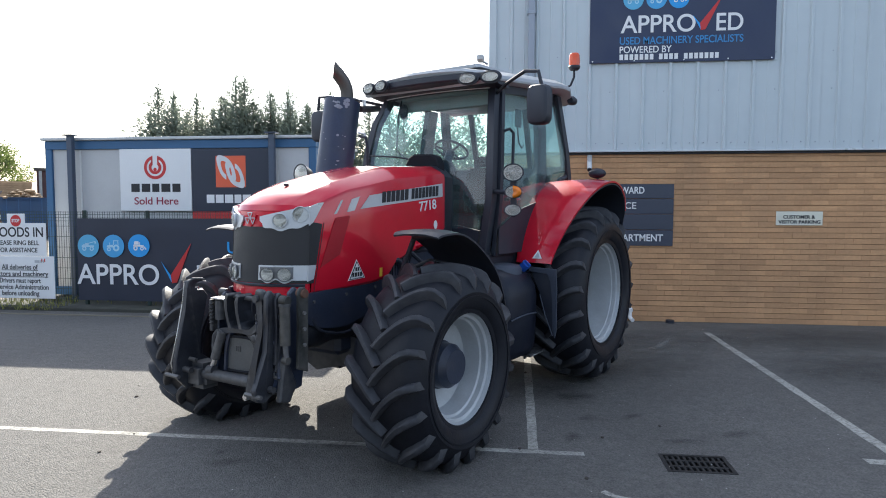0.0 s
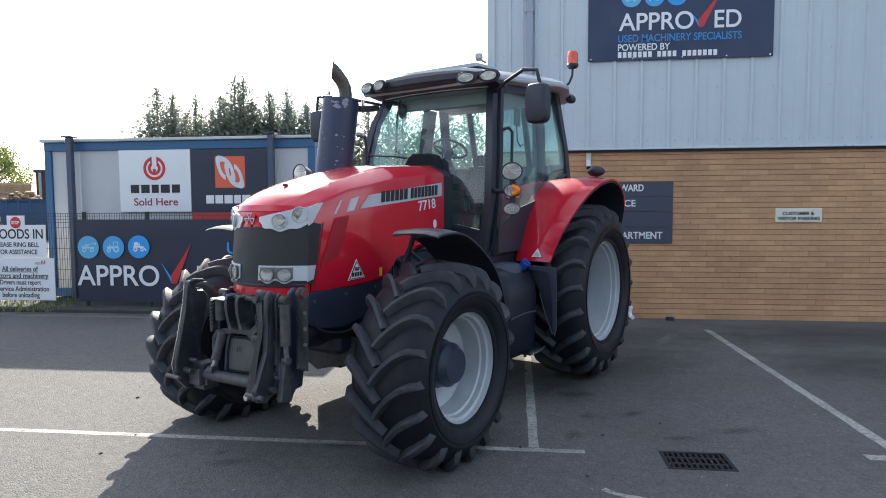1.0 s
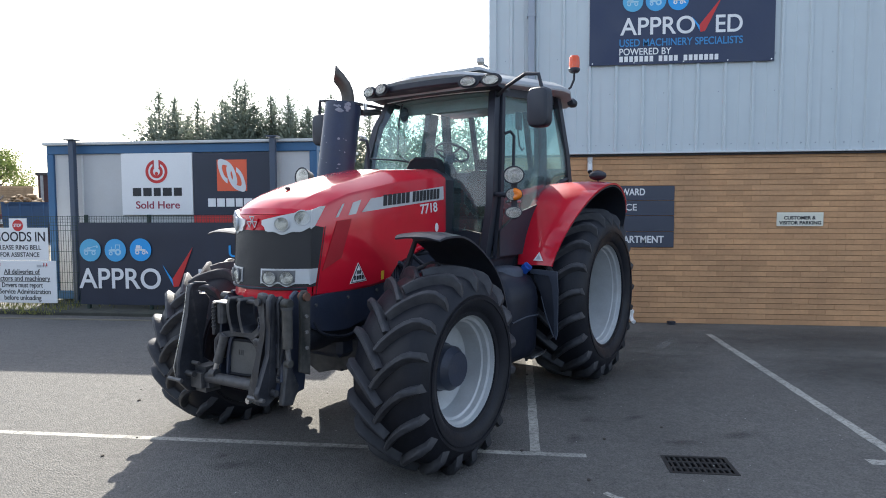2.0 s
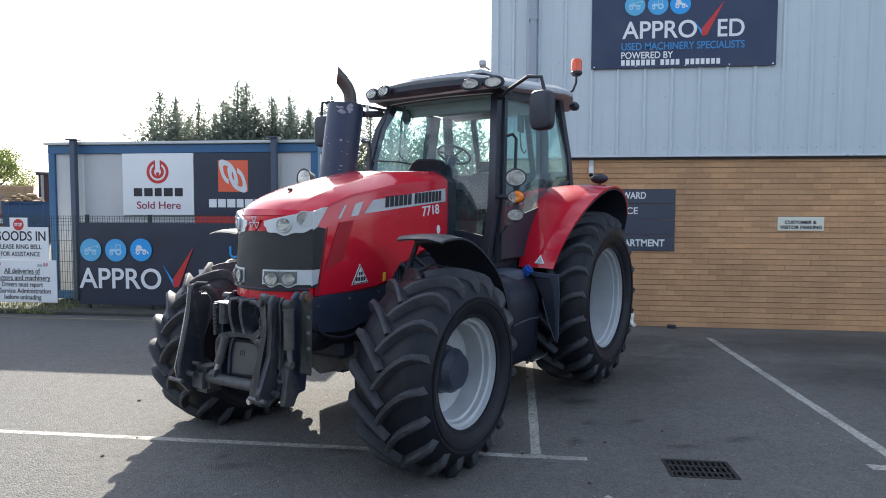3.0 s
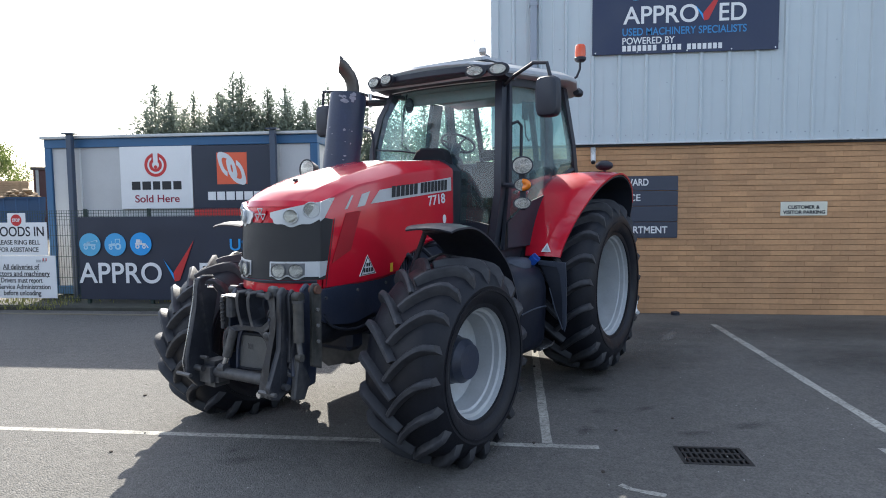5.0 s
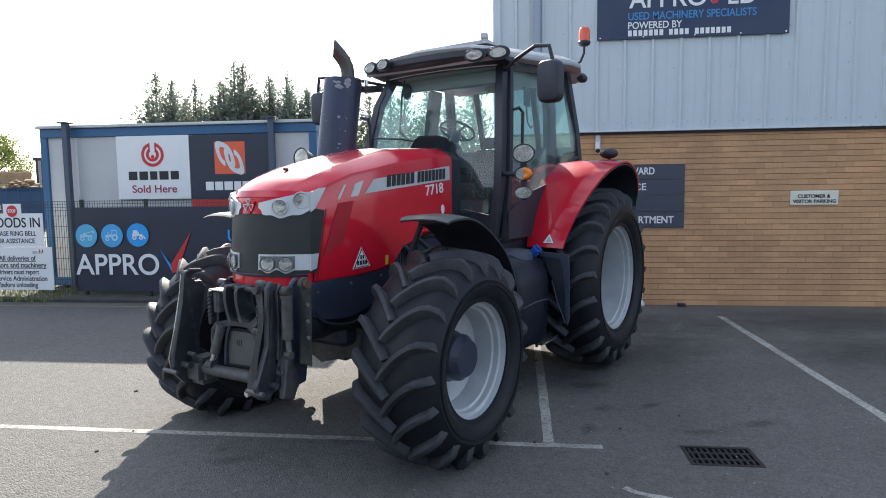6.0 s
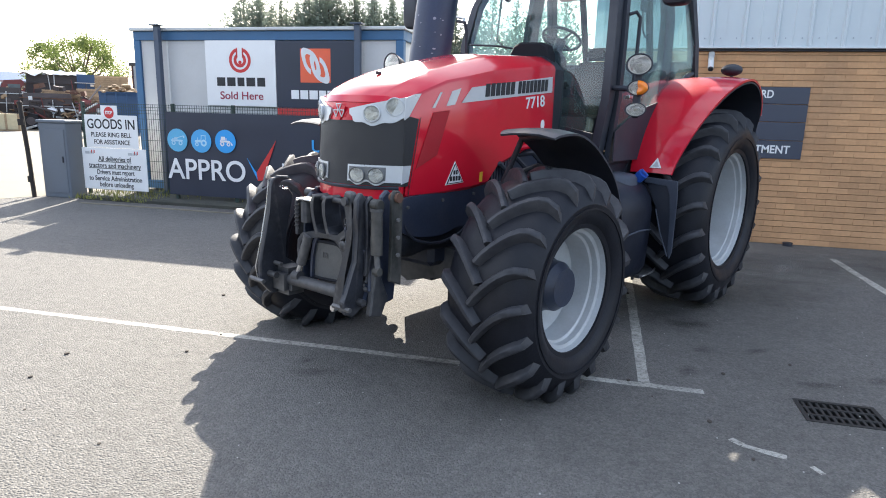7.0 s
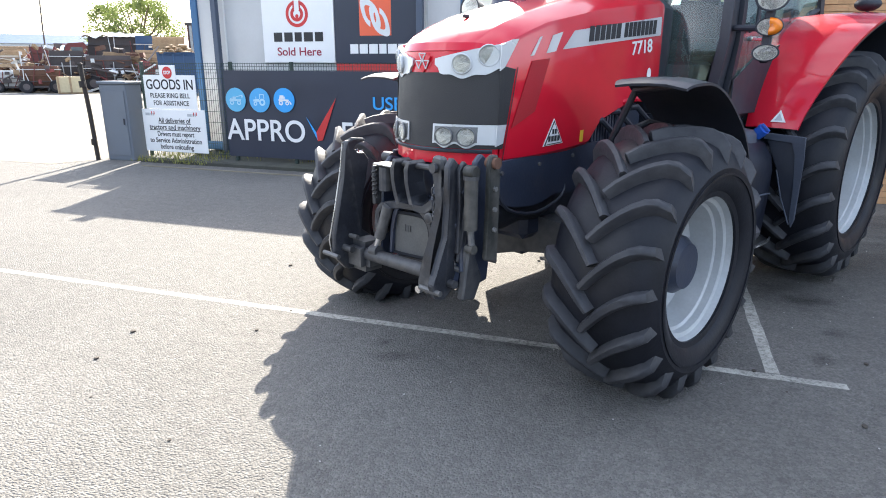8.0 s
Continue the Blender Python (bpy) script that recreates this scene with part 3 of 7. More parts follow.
kerb = tagged(part("kerb", B(-9.6, -0.6, 10.28, 10.33, -0.02, 0.022, 0.008), CONCRETE), "low pale concrete kerb edging below the fence", "kerb", "", "structure")
bm = bmesh.new()
rnd = random.Random(4)
for i in range(2600):
    x, y = rnd.uniform(-10, -2.2), rnd.uniform(10.4, 11.7)
    if x > -8.3 and (rnd.random() < 0.85 or y < 11.05):
        continue
    h, a, w = rnd.uniform(0.03, 0.14), rnd.uniform(0, 6.28), rnd.uniform(0.006, 0.02)
    dx, dy = math.cos(a) * w, math.sin(a) * w
    lx, ly = rnd.uniform(-0.06, 0.06), rnd.uniform(-0.06, 0.06)
    bm.faces.new([bm.verts.new(p) for p in ((x - dx, y - dy, 0), (x + dx, y + dy, 0), (x + lx, y + ly, h))])
grass = tagged(part("verge_grass", bm, GRASS, smooth=0), "thin yellow-green grass and weeds along the fence foot", "grass", "", "stuff")
grass.location.z = 0.06
bm = bmesh.new()
rnd = random.Random(9)
for i in range(60):
    x, y, r = rnd.uniform(-4.5, 2.2), rnd.uniform(1.6, 9), rnd.uniform(0.006, 0.02)
    bmesh.ops.create_icosphere(bm, subdivisions=1, radius=r, matrix=pose(x, y, r * 0.4) @ Matrix.Diagonal((1, 1.3, 0.6, 1)))
tagged(part("loose_stones", bm, mat("stone_bits", (0.07, 0.06, 0.05), 0.9)), "scattered small dark stones and mud crumbs", "stones", "", "stuff")
bm = bmesh.new()
rnd = random.Random(21)
for i in range(420):
    x, y, r = rnd.uniform(-5.5, 5.0), 1.8 + 8.8 * rnd.random() ** 0.8, rnd.uniform(0.0025, 0.0065)
    bmesh.ops.create_icosphere(bm, subdivisions=1, radius=r, matrix=pose(x, y, r * 0.4) @ Matrix.Diagonal((1, rnd.uniform(0.7, 1.5), 0.6, 1)))
tagged(part("pale_chippings", bm, mat("pale_stone_bits", (0.42, 0.41, 0.38), 0.85)), "scattered tiny pale stone chippings on the tarmac", "stones", "", "stuff")

# ---- building ----
WY, WX0, WX1, WZ, WTOP = 11.01, -0.29, 16.0, 2.90, 7.6
wall_front = thing("wall_front", "buff brick base wall of a large shed", "wall", kind="structure")
part("core", B(WX0 + 0.02, WX1, WY + 0.012, WY + 0.30, 0, WZ + 0.05), MORTAR, wall_front, "recessed dark mortar", smooth=0)
wall_side = tagged(part("wall_side", B(WX0 + 0.02, WX0 + 0.32, WY + 0.31, 40, 0, WTOP), CLAD, smooth=0), "plain side wall of the shed", "wall", "", "structure")
wall_back = tagged(part("wall_back", B(WX0 + 0.34, WX1, 39.7, 40, 0, WTOP), CLAD, smooth=0), "plain back wall of the shed", "wall", "", "structure")
wall_end = tagged(part("wall_end", B(WX1 - 0.3, WX1, WY + 0.32, 39.68, 0, WTOP), CLAD, smooth=0), "plain end wall of the shed", "wall", "", "structure")
roof = tagged(part("roof", B(WX0 - 0.1, WX1 + 0.1, WY - 0.15, 40.2, WTOP + 0.002, WTOP + 0.25), CLAD_DARK, smooth=0), "grey sheet roof of the shed", "roof", "", "structure")

cladding = thing("cladding_wall", "pale grey ribbed sheet metal cladding above the brick", "wall", kind="structure")
PITCH = 0.44


def clad_sheet(x0, x1):
    """One ribbed sheet: a pan with a narrow raised rib at each pitch and a fold at its foot."""
    prof, x = [(x0, 0.0)], math.ceil((x0 + 0.02 - 0.06) / PITCH) * PITCH + 0.06
    while x < x1 - 0.06:
        prof += [(x - 0.035, 0.0), (x - 0.018, -0.032), (x + 0.018, -0.032), (x + 0.035, 0.0)]
        if x + PITCH / 2 + 0.03 < x1:
            prof += [(x + PITCH / 2 - 0.012, 0.0), (x + PITCH / 2, -0.006), (x + PITCH / 2 + 0.012, 0.0)]
        x += PITCH
    prof.append((x1, 0.0))
    bm = bmesh.new()
    f = WY - 0.05
    lo = [bm.verts.new((a, f + b, WZ + 0.02)) for a, b in prof]
    hi = [bm.verts.new((a, f + b, WTOP)) for a, b in prof]
    lb = [bm.verts.new((a, f + 0.045, WZ + 0.02)) for a, b in prof]
    hb = [bm.verts.new((a, f + 0.045, WTOP)) for a, b in prof]
    for i in range(len(prof) - 1):
        bm.faces.new((lo[i], lo[i + 1], hi[i + 1], hi[i]))
        bm.faces.new((lb[i + 1], lb[i], hb[i], hb[i + 1]))
        bm.faces.new((lo[i + 1], lo[i], lb[i], lb[i + 1]))
        bm.faces.new((hi[i], hi[i + 1], hb[i + 1], hb[i]))
    part("cladding_sheet", bm, CLAD, cladding, smooth=20)


X = WX0 + 0.10
while X < WX1 - 0.2:
    clad_sheet(X, min(X + 0.88 * 2, WX1) - 0.003)
    X += 0.88 * 2
part("corner_flashing", B(WX0 - 0.03, WX0 + 0.10, WY - 0.10, WY + 0.05, WZ, WTOP, 0.01), CLAD, cladding)
part("drip_flashing", B(WX0 - 0.03, WX1, WY - 0.10, WY + 0.04, WZ - 0.008, WZ + 0.018, 0.004), SILVERPL, cladding, "white drip flashing")
# black strip draws the shade of the soffit gap below the flashing
part("soffit_gap_dark", B(WX0 - 0.02, WX1, WY - 0.05, WY + 0.04, WZ - 0.045, WZ - 0.010, 0.003), BLACKINK, cladding, "dark strip standing in for the shaded gap under the flashing")
bm = bmesh.new()
for z in (WZ + 0.14, 3.9, 4.5, 5.6):
    x = WX0 + 0.25
    while x < 8.5:
        bmesh.ops.create_cone(bm, segments=6, radius1=0.010, radius2=0.008, depth=0.012, cap_ends=True, matrix=pose(x, WY - 0.055, z, 90))
        x += 0.22 if z < 3.2 else 0.88
tagged(part("fixing_screws", bm, CLAD_DARK, cladding, smooth=0), kind="stuff")
downpipe = thing("downpipe", "slate grey square downpipe on the cladding", "pipe")
part("pipe", B(0.34, 0.45, WY - 0.20, WY - 0.09, WZ + 0.4, WTOP - 0.05, 0.012), CLAD_DARK, downpipe)
for z in (3.6, 5.2, 6.8):
    part("bracket", B(0.325, 0.465, WY - 0.205, WY - 0.052, z, z + 0.05, 0.004), CLAD_DARK, downpipe)

bm = bmesh.new()
tube(bm, [(-0.34, WY - 0.02, 4.42), (-0.42, WY - 0.05, 4.46), (-0.47, WY - 0.08, 4.50)], 0.02, 8)
wallcam = thing("security_camera", "small grey security camera at the shed corner", "camera")
part("bracket", bm, CLAD_DARK, wallcam)
part("housing", B(-0.52, -0.40, WY - 0.26, WY - 0.04, 4.44, 4.54, 0.02), SCRAPWHITE, wallcam)
wl2 = thing("bullet_camera", "small white sensor camera under the cladding edge", "camera")
part("base", B(1.365, 1.445, WY - 0.06, WY + 0.012, 2.755, 2.85, 0.01), SCRAPWHITE, wl2)
part("arm", T([(1.40, WY - 0.05, 2.77), (1.40, WY - 0.08, 2.72)], 0.022, 10), SCRAPWHITE, wl2)
part("head", T([(1.405, WY - 0.03, 2.745), (1.395, WY - 0.15, 2.60)], 0.042, 14), SCRAPWHITE, wl2)
part("lens", T([(1.395, WY - 0.151, 2.599), (1.392, WY - 0.166, 2.581)], 0.036, 14), BLACKPL, wl2)
tap = thing("wall_pipe_stub", "short white waste pipe at the foot of the brick wall", "pipe")
part("stub", T([(2.02, WY - 0.05, 0.02), (2.02, WY - 0.05, 0.42), (2.02, WY + 0.02, 0.46)], 0.04, 12), SCRAPWHITE, tap)
part("collar", T([(2.02, WY - 0.05, 0.24), (2.02, WY - 0.05, 0.30)], 0.052, 12), SCRAPWHITE, tap)
gully = tagged(part("gully_stub", T([(2.78, WY - 0.12, 0.0), (2.78, WY - 0.12, 0.05)], 0.07, 12), BLACKPL), "small black drain cap at the wall foot", "drain")


def icon_machine(bm, cx, y, cz, s, kind):
    """A small machine silhouette: body, cab frame and ringed wheels."""
    def shape(pts):
        plate(bm, [(cx + a * s, cz + b * s) for a, b in pts], 0.003, lambda a, b, c: (a, y - c, b))

    def ring(a, b, r0, r1):
        for k in range(16):
            t0, t1 = 2 * math.pi * k / 16, 2 * math.pi * (k + 1) / 16
            shape([(a + math.cos(t) * r, b + math.sin(t) * r) for t, r in ((t0, r0), (t1, r0), (t1, r1), (t0, r1))])

    if kind == 0:
        ring(-0.38, -0.24, 0.20, 0.10)
        ring(0.32, -0.24, 0.20, 0.10)
        shape([(-0.62, -0.10), (0.52, -0.10), (0.56, 0.04), (-0.58, 0.06)])
        shape([(-0.30, 0.07), (0.05, 0.07), (0.00, 0.26), (-0.26, 0.26)])
        shape([(-0.55, 0.10), (-0.50, 0.06), (0.66, 0.36), (0.64, 0.42)])
        shape([(0.60, 0.20), (0.74, 0.22), (0.72, 0.40), (0.64, 0.42)])
    elif kind == 1:
        ring(0.26, -0.16, 0.30, 0.14)
        ring(-0.42, -0.28, 0.18, 0.08)
        shape([(-0.62, -0.10), (-0.02, -0.12), (-0.02, 0.12), (-0.58, 0.06)])
        shape([(-0.02, 0.10), (0.04, 0.10), (0.08, 0.44), (0.02, 0.44)])
        shape([(0.42, 0.12), (0.48, 0.12), (0.46, 0.44), (0.40, 0.44)])
        shape([(0.00, 0.44), (0.50, 0.44), (0.48, 0.50), (0.02, 0.50)])
        shape([(-0.36, 0.09), (-0.31, 0.09), (-0.31, 0.30), (-0.36, 0.30)])
    else:
        ring(-0.30, -0.22, 0.20, 0.09)
        ring(0.30, -0.24, 0.17, 0.08)
        shape([(-0.50, -0.06), (0.46, -0.08), (0.46, 0.06), (-0.50, 0.10)])
        shape([(-0.44, 0.11), (0.02, 0.11), (-0.02, 0.40), (-0.38, 0.40)])
        shape([(0.46, -0.06), (0.54, -0.06), (0.74, -0.30), (0.60, -0.34)])
        shape([(0.06, 0.08), (0.12, 0.08), (0.12, 0.30), (0.06, 0.30)])


def approved_logo(parent, y, discs, r, x_text, z_text, cap, w1, check, x_ed, w2):
    """Three machine roundels, the word, and a red tick in place of its V."""
    for i, (cx, cz) in enumerate(discs):
        d = part("roundel", disc(bmesh.new(), cx, y, cz, r), (SKYINK, MIDINK, BLUEINK)[i], parent, ("pale blue", "sky blue", "bright blue")[i] + " roundel with a pale machine outline")
        bm = bmesh.new()
        icon_machine(bm, cx, y - 0.0045, cz, r * 1.0, i)
        part("machine_outline", bm, ICONINK if i < 2 else WHITE, d, smooth=0)
    lettering("lettering", "APPRO", cap / 0.69, WHITE, parent, pose(x_text, y - 0.002, z_text, 90), w1)
    (ax, az), (bx, bz), (tx, tz) = check
    part("red_tick", PL([(bx - cap * 0.05, bz), (bx + cap * 0.22, bz + cap * 0.05), (tx, tz), (bx - cap * 0.10, bz + cap * 0.42)], 0.003, lambda a, b, c: (a, y - 0.001 - c, b)), REDINK, parent, smooth=0)
    part("blue_tick", PL([(ax, az), (bx - cap * 0.06, bz + cap * 0.05), (bx - cap * 0.11, bz + cap * 0.40)], 0.003, lambda a, b, c: (a, y - 0.001 - c, b)), BLUEINK, parent, smooth=0)
    lettering("lettering", "ED", cap / 0.69, WHITE, parent, pose(x_ed, y - 0.002, z_text, 90), w2)


def bars(parent, x, y, z, cap, widths, gap, material, name="lettering_bar"):
    """Unreadable or withheld words, as plain bars."""
    for w in widths:
        part(name, B(x, x + w, y - 0.003, y, z, z + cap), material, parent, smooth=0)
        x += w + gap


big_sign = thing("shed_sign", "large navy sign board with white and blue lettering on the cladding", "sign")
SY = WY - 0.10
part("board", B(1.37, 4.33, SY, SY + 0.015, 4.37, 5.98, 0.003), BOARDBLUE, big_sign, smooth=0)
approved_logo(big_sign, SY - 0.001, [(2.07, 5.40), (2.44, 5.40), (2.80, 5.40)], 0.165, 1.87, 4.86, 0.275, 1.20, [(3.02, 5.12), (3.17, 4.87), (3.50, 5.44)], 3.40, 0.42)
lettering("lettering", "USED MACHINERY SPECIALISTS", 0.17, SIGNBLUE, big_sign, pose(1.86, SY - 0.002, 4.67, 90), 1.97)
lettering("lettering", "POWERED BY", 0.155, WHITE, big_sign, pose(1.86, SY - 0.002, 4.53, 90), 0.84)
for x0, n in ((1.86, 7), (2.50, 4), (2.90, 7)):
    bars(big_sign, x0, SY - 0.001, 4.415, 0.092, [0.058] * n, 0.024, WHITE)
for x in (1.42, 2.1, 2.9, 3.6, 4.28):
    part("fixing_bolt", disc(bmesh.new(), x, SY - 0.001, 4.40, 0.012, 0.006, 8), CHROME, big_sign)

dep = thing("department_sign", "slate blue wall sign of four boards with white words", "sign")
zs = [2.355, 2.105, 1.845, 1.575, 1.30]
for i in range(4):
    part("board", B(1.35, 2.815, WY - 0.026, WY - 0.004, zs[i + 1] + 0.004, zs[i] - 0.004, 0.003), SLATE, dep, smooth=0)
lettering("lettering", "WARD", 0.16, WHITE, dep, pose(1.93, WY - 0.028, 2.195, 90), 0.40, bold=0.022)
lettering("lettering", "CE", 0.16, WHITE, dep, pose(2.01, WY - 0.028, 1.935, 90), 0.19)
lettering("lettering", "DEPARTMENT", 0.165, WHITE, dep, pose(1.725, WY - 0.028, 1.385, 90), 0.925, bold=0.022)

park = thing("parking_sign", "cream metal visitor parking sign with black words", "sign")
part("board", B(4.47, 5.20, WY - 0.022, WY - 0.004, 1.665, 1.895, 0.003), CREAM, park, smooth=0)
lettering("lettering", "CUSTOMER &", 0.078, BLACKINK, park, pose(4.58, WY - 0.024, 1.778, 90), 0.50, bold=0.03)
lettering("lettering", "VISITOR PARKING", 0.078, BLACKINK, park, pose(4.505, WY - 0.024, 1.695, 90), 0.66, bold=0.03)

# added wall, never in view: blocks low sky and darkens reflections
boundary = tagged(part("unseen_back_wall", B(-60, 60, -26.3, -26.0, 0, 6.5), BACKWALLDARK, smooth=0), "plain dark wall added out of view behind the camera", "wall", "", "structure")

# ---- site cabin, on a verge a little above the car park ----
VERGE = pose(-0.10, 0, 0.085)
VERGEDARK = mat("mossy_dark_tarmac", (0.055, 0.055, 0.045), 0.95, var=0.4, scale=2.5, fine=30, bump=0.4, dirt=0.5, dirt_color=(0.05, 0.06, 0.025))
tagged(part("verge", B(-10.05, -0.45, 10.72, 15.6, -0.05, 0.085, 0.03), VERGEDARK), "low worn tarmac verge under the fence and cabin", "verge", "", "structure")
CY, CX0, CX1, CTOP = 11.9, -9.36, -3.62, 3.27
cabin = thing("site_cabin", "steel site cabin with blue frame and pale grey panels", "cabin", VERGE)
part("shell", B(CX0 + 0.06, CX1 - 0.06, CY + 0.05, CY + 2.9, 0.1, CTOP - 0.09), CABINGREY, cabin, smooth=0)
part("top_rail", B(CX0, CX1, CY, CY + 3.0, CTOP - 0.235, CTOP - 0.06, 0.01), CABINBLUE, cabin)
part("roof_sheet", B(CX0 - 0.05, CX1 + 0.05, CY - 0.06, CY + 3.05, CTOP - 0.057, CTOP, 0.01), SCRAPWHITE, cabin, "pale grey roof edge")
part("bottom_rail", B(CX0, CX1, CY, CY + 3.0, 0.05, 0.22, 0.01), CABINBLUE, cabin)
for x in (CX0, CX1 - 0.15):
    part("corner_post", B(x, x + 0.15, CY + 0.002, CY + 0.15, 0.22, CTOP - 0.235, 0.01), CABINBLUE, cabin)
for x in (-8.60, -7.72, -6.17, -4.40):
    part("panel_seam", B(x - 0.02, x + 0.02, CY + 0.035, CY + 0.052, 0.22, CTOP - 0.24, 0.003), SCRAPWHITE, cabin, smooth=0)
for x in (-8.67, -4.45):
    p = thing("cabin_stay_post", "dark steel post strapped in front of the cabin", "post", VERGE, group="posts along the cabin")
    part("shaft", B(x - 0.055, x + 0.055, CY - 0.20, CY - 0.09, 0, CTOP + 0.02, 0.008), POSTGREY, p)
    part("cap_plate", B(x - 0.11, x + 0.11, CY - 0.25, CY - 0.04, CTOP + 0.021, CTOP + 0.045, 0.004), POSTGREY, p)
    part("foot", B(x - 0.1, x + 0.1, CY - 0.25, CY - 0.04, 0, 0.012), POSTGREY, p)

gas = thing("gas_sign", "white sign board with red flame ring emblem and dark words", "sign", VERGE)
QY = CY - 0.03
part("board", B(-7.70, -6.18, QY, QY + 0.028, 1.79, 3.03, 0.003), WHITE, gas, smooth=0)
bm = bmesh.new()
for r0, r1 in ((0.235, 0.175), (0.135, 0.075)):
    n = 40
    a0, a1 = radians(22 if r0 > 0.2 else 35), radians(338 if r0 > 0.2 else 325)
    arc = [a0 + (a1 - a0) * i / n for i in range(n + 1)]
    for a, b in zip(arc, arc[1:]):
        plate(bm, [(-6.94 + math.sin(t) * r, 2.66 + math.cos(t) * r) for t, r in ((a, r0), (b, r0), (b, r1), (a, r1))], 0.003, lambda a, b, c: (a, QY - 0.001 - c, b))
box(bm, -7.02, -6.99, QY - 0.004, QY - 0.001, 2.74, 2.89)
box(bm, -6.89, -6.86, QY - 0.004, QY - 0.001, 2.74, 2.89)
disc(bm, -6.94, QY - 0.001, 2.62, 0.035, 0.003, 16)
part("emblem", bm, REDINK, gas, smooth=0)
bars(gas, -7.46, QY - 0.001, 2.17, 0.165, [0.18, 0.18, 0.15, 0.19, 0.17], 0.045, BLACKINK)
lettering("lettering", "Sold Here", 0.21, mat("dark_red_ink", (0.30, 0.02, 0.05), 0.5, bump=0), gas, pose(-7.40, QY - 0.003, 1.92, 90), 0.94)

tools = thing("trailer_sign", "dark navy sign board with orange square emblem", "sign", VERGE)
part("board", B(-6.165, -4.53, QY, QY + 0.028, 1.78, 3.02, 0.003), NAVY, tools, smooth=0)
part("red_band", B(-6.165, -4.53, QY, QY + 0.028, 1.55, 1.777, 0.003), REDINK, tools, smooth=0)
part("square", B(-5.66, -5.04, QY - 0.004, QY - 0.001, 2.26, 2.88), ORANGEINK, tools, smooth=0)
bm = bmesh.new()
for cx, cz, a0, a1, lift in ((-5.44, 2.63, -75, 255, 0.0), (-5.26, 2.51, 105, 435, 0.004)):
    arc = [radians(a0 + (a1 - a0) * i / 30) for i in range(31)]
    loop = [(math.copysign(abs(math.cos(t)) ** 0.75, math.cos(t)), math.copysign(abs(math.sin(t)) ** 0.75, math.sin(t))) for t in arc]
    for (ua, va), (ub, vb) in zip(loop, loop[1:]):
        plate(bm, [(cx + u * r * 0.62 - v * r * 0.22, cz + v * r * 0.86 - u * r * 0.22) for u, v, r in ((ua, va, 0.29), (ub, vb, 0.29), (ub, vb, 0.165), (ua, va, 0.165))], 0.003, lambda a, b, c: (a, QY - 0.0045 - lift - c, b))
part("link_emblem", bm, PALEINK, tools, smooth=0)
bars(tools, -5.86, QY - 0.001, 1.95, 0.165, [0.16, 0.16, 0.17, 0.14, 0.17, 0.15], 0.03, WHITE)

# ---- fence with its banner ----
FY = 11.0
fence = thing("mesh_fence", "dark green welded wire mesh fence", "fence", VERGE)
for x in (-9.93, -7.9, -6.62, -4.1, -1.6, -0.5):
    part("post", B(x - 0.03, x + 0.03, FY + 0.02, FY + 0.08, 0, 1.80, 0.006), FENCE, fence)
bm = bmesh.new()
x = -9.9
while x < -0.5:
    solid = x > -8.0
    box(bm, x - 0.0028, x + 0.0028, FY - 0.003, FY + 0.003, 1.55 if solid else 0.05, 1.78)
    x += 0.05
tagged(part("wire_mesh", bm, FENCE, fence, smooth=0), kind="stuff")
bm = bmesh.new()
for z in [0.1 + 0.2 * i for i in range(8)] + [1.60, 1.66, 1.72, 1.77]:
    box(bm, -9.9, -0.5, FY + 0.004, FY + 0.010, z - 0.004, z + 0.004)
tagged(part("level_wire", bm, FENCE, fence, smooth=0), kind="stuff")
banner = thing("fence_banner", "dark navy vinyl banner tied to the fence with white letters", "banner", VERGE)
bm = bmesh.new()
nx, nz = 60, 8
g = [[bm.verts.new((-8.02 + 7.4 * i / nx, FY - 0.02 - 0.010 * noise.noise((i * 0.35, j * 0.5, 1)), 0.09 + 1.56 * j / nz)) for i in range(nx + 1)] for j in range(nz + 1)]
h = [[bm.verts.new(v.co + Vector((0, 0.006, 0))) for v in row] for row in g]
for j in range(nz):
    for i in range(nx):
        bm.faces.new((g[j][i], g[j][i + 1], g[j + 1][i + 1], g[j + 1][i]))
        bm.faces.new((h[j][i + 1], h[j][i], h[j + 1][i], h[j + 1][i + 1]))
part("sheet", bm, NAVY, banner, smooth=60)
approved_logo(banner, FY - 0.034, [(-7.78, 1.13), (-7.27, 1.13), (-6.76, 1.14)], 0.215, -8.03, 0.41, 0.375, 1.66, [(-6.33, 0.86), (-6.10, 0.44), (-5.72, 1.20)], -5.62, 0.56)
lettering("lettering", "USED", 0.30, BLUEINK, banner, pose(-5.02, FY - 0.036, 1.02, 90), 0.78)

goods = thing("goods_in_sign", "white deliveries notice boards wired to the mesh fence", "sign", pose(-0.15, 0, 0.02))
GY = FY - 0.03
part("upper_board", B(-9.80, -8.60, GY, GY + 0.012, 0.99, 1.62, 0.002), WHITE, goods, smooth=0)
part("lower_board", B(-9.92, -8.45, GY - 0.006, GY + 0.006, 0.17, 0.985, 0.002), WHITE, goods, smooth=0)
part("top_board", B(-9.40, -9.03, GY - 0.004, GY + 0.010, 1.55, 1.80, 0.002), WHITE, goods, smooth=0)
part("red_roundel", disc(bmesh.new(), -9.215, GY - 0.005, 1.665, 0.11), REDINK, goods)
lettering("lettering", "STOP", 0.085, WHITE, goods, pose(-9.295, GY - 0.011, 1.637, 90), 0.16, "white lettering", 0.03)
lettering("lettering", "GOODS IN", 0.26, BLACKINK, goods, pose(-9.74, GY - 0.002, 1.36, 90), 1.08)
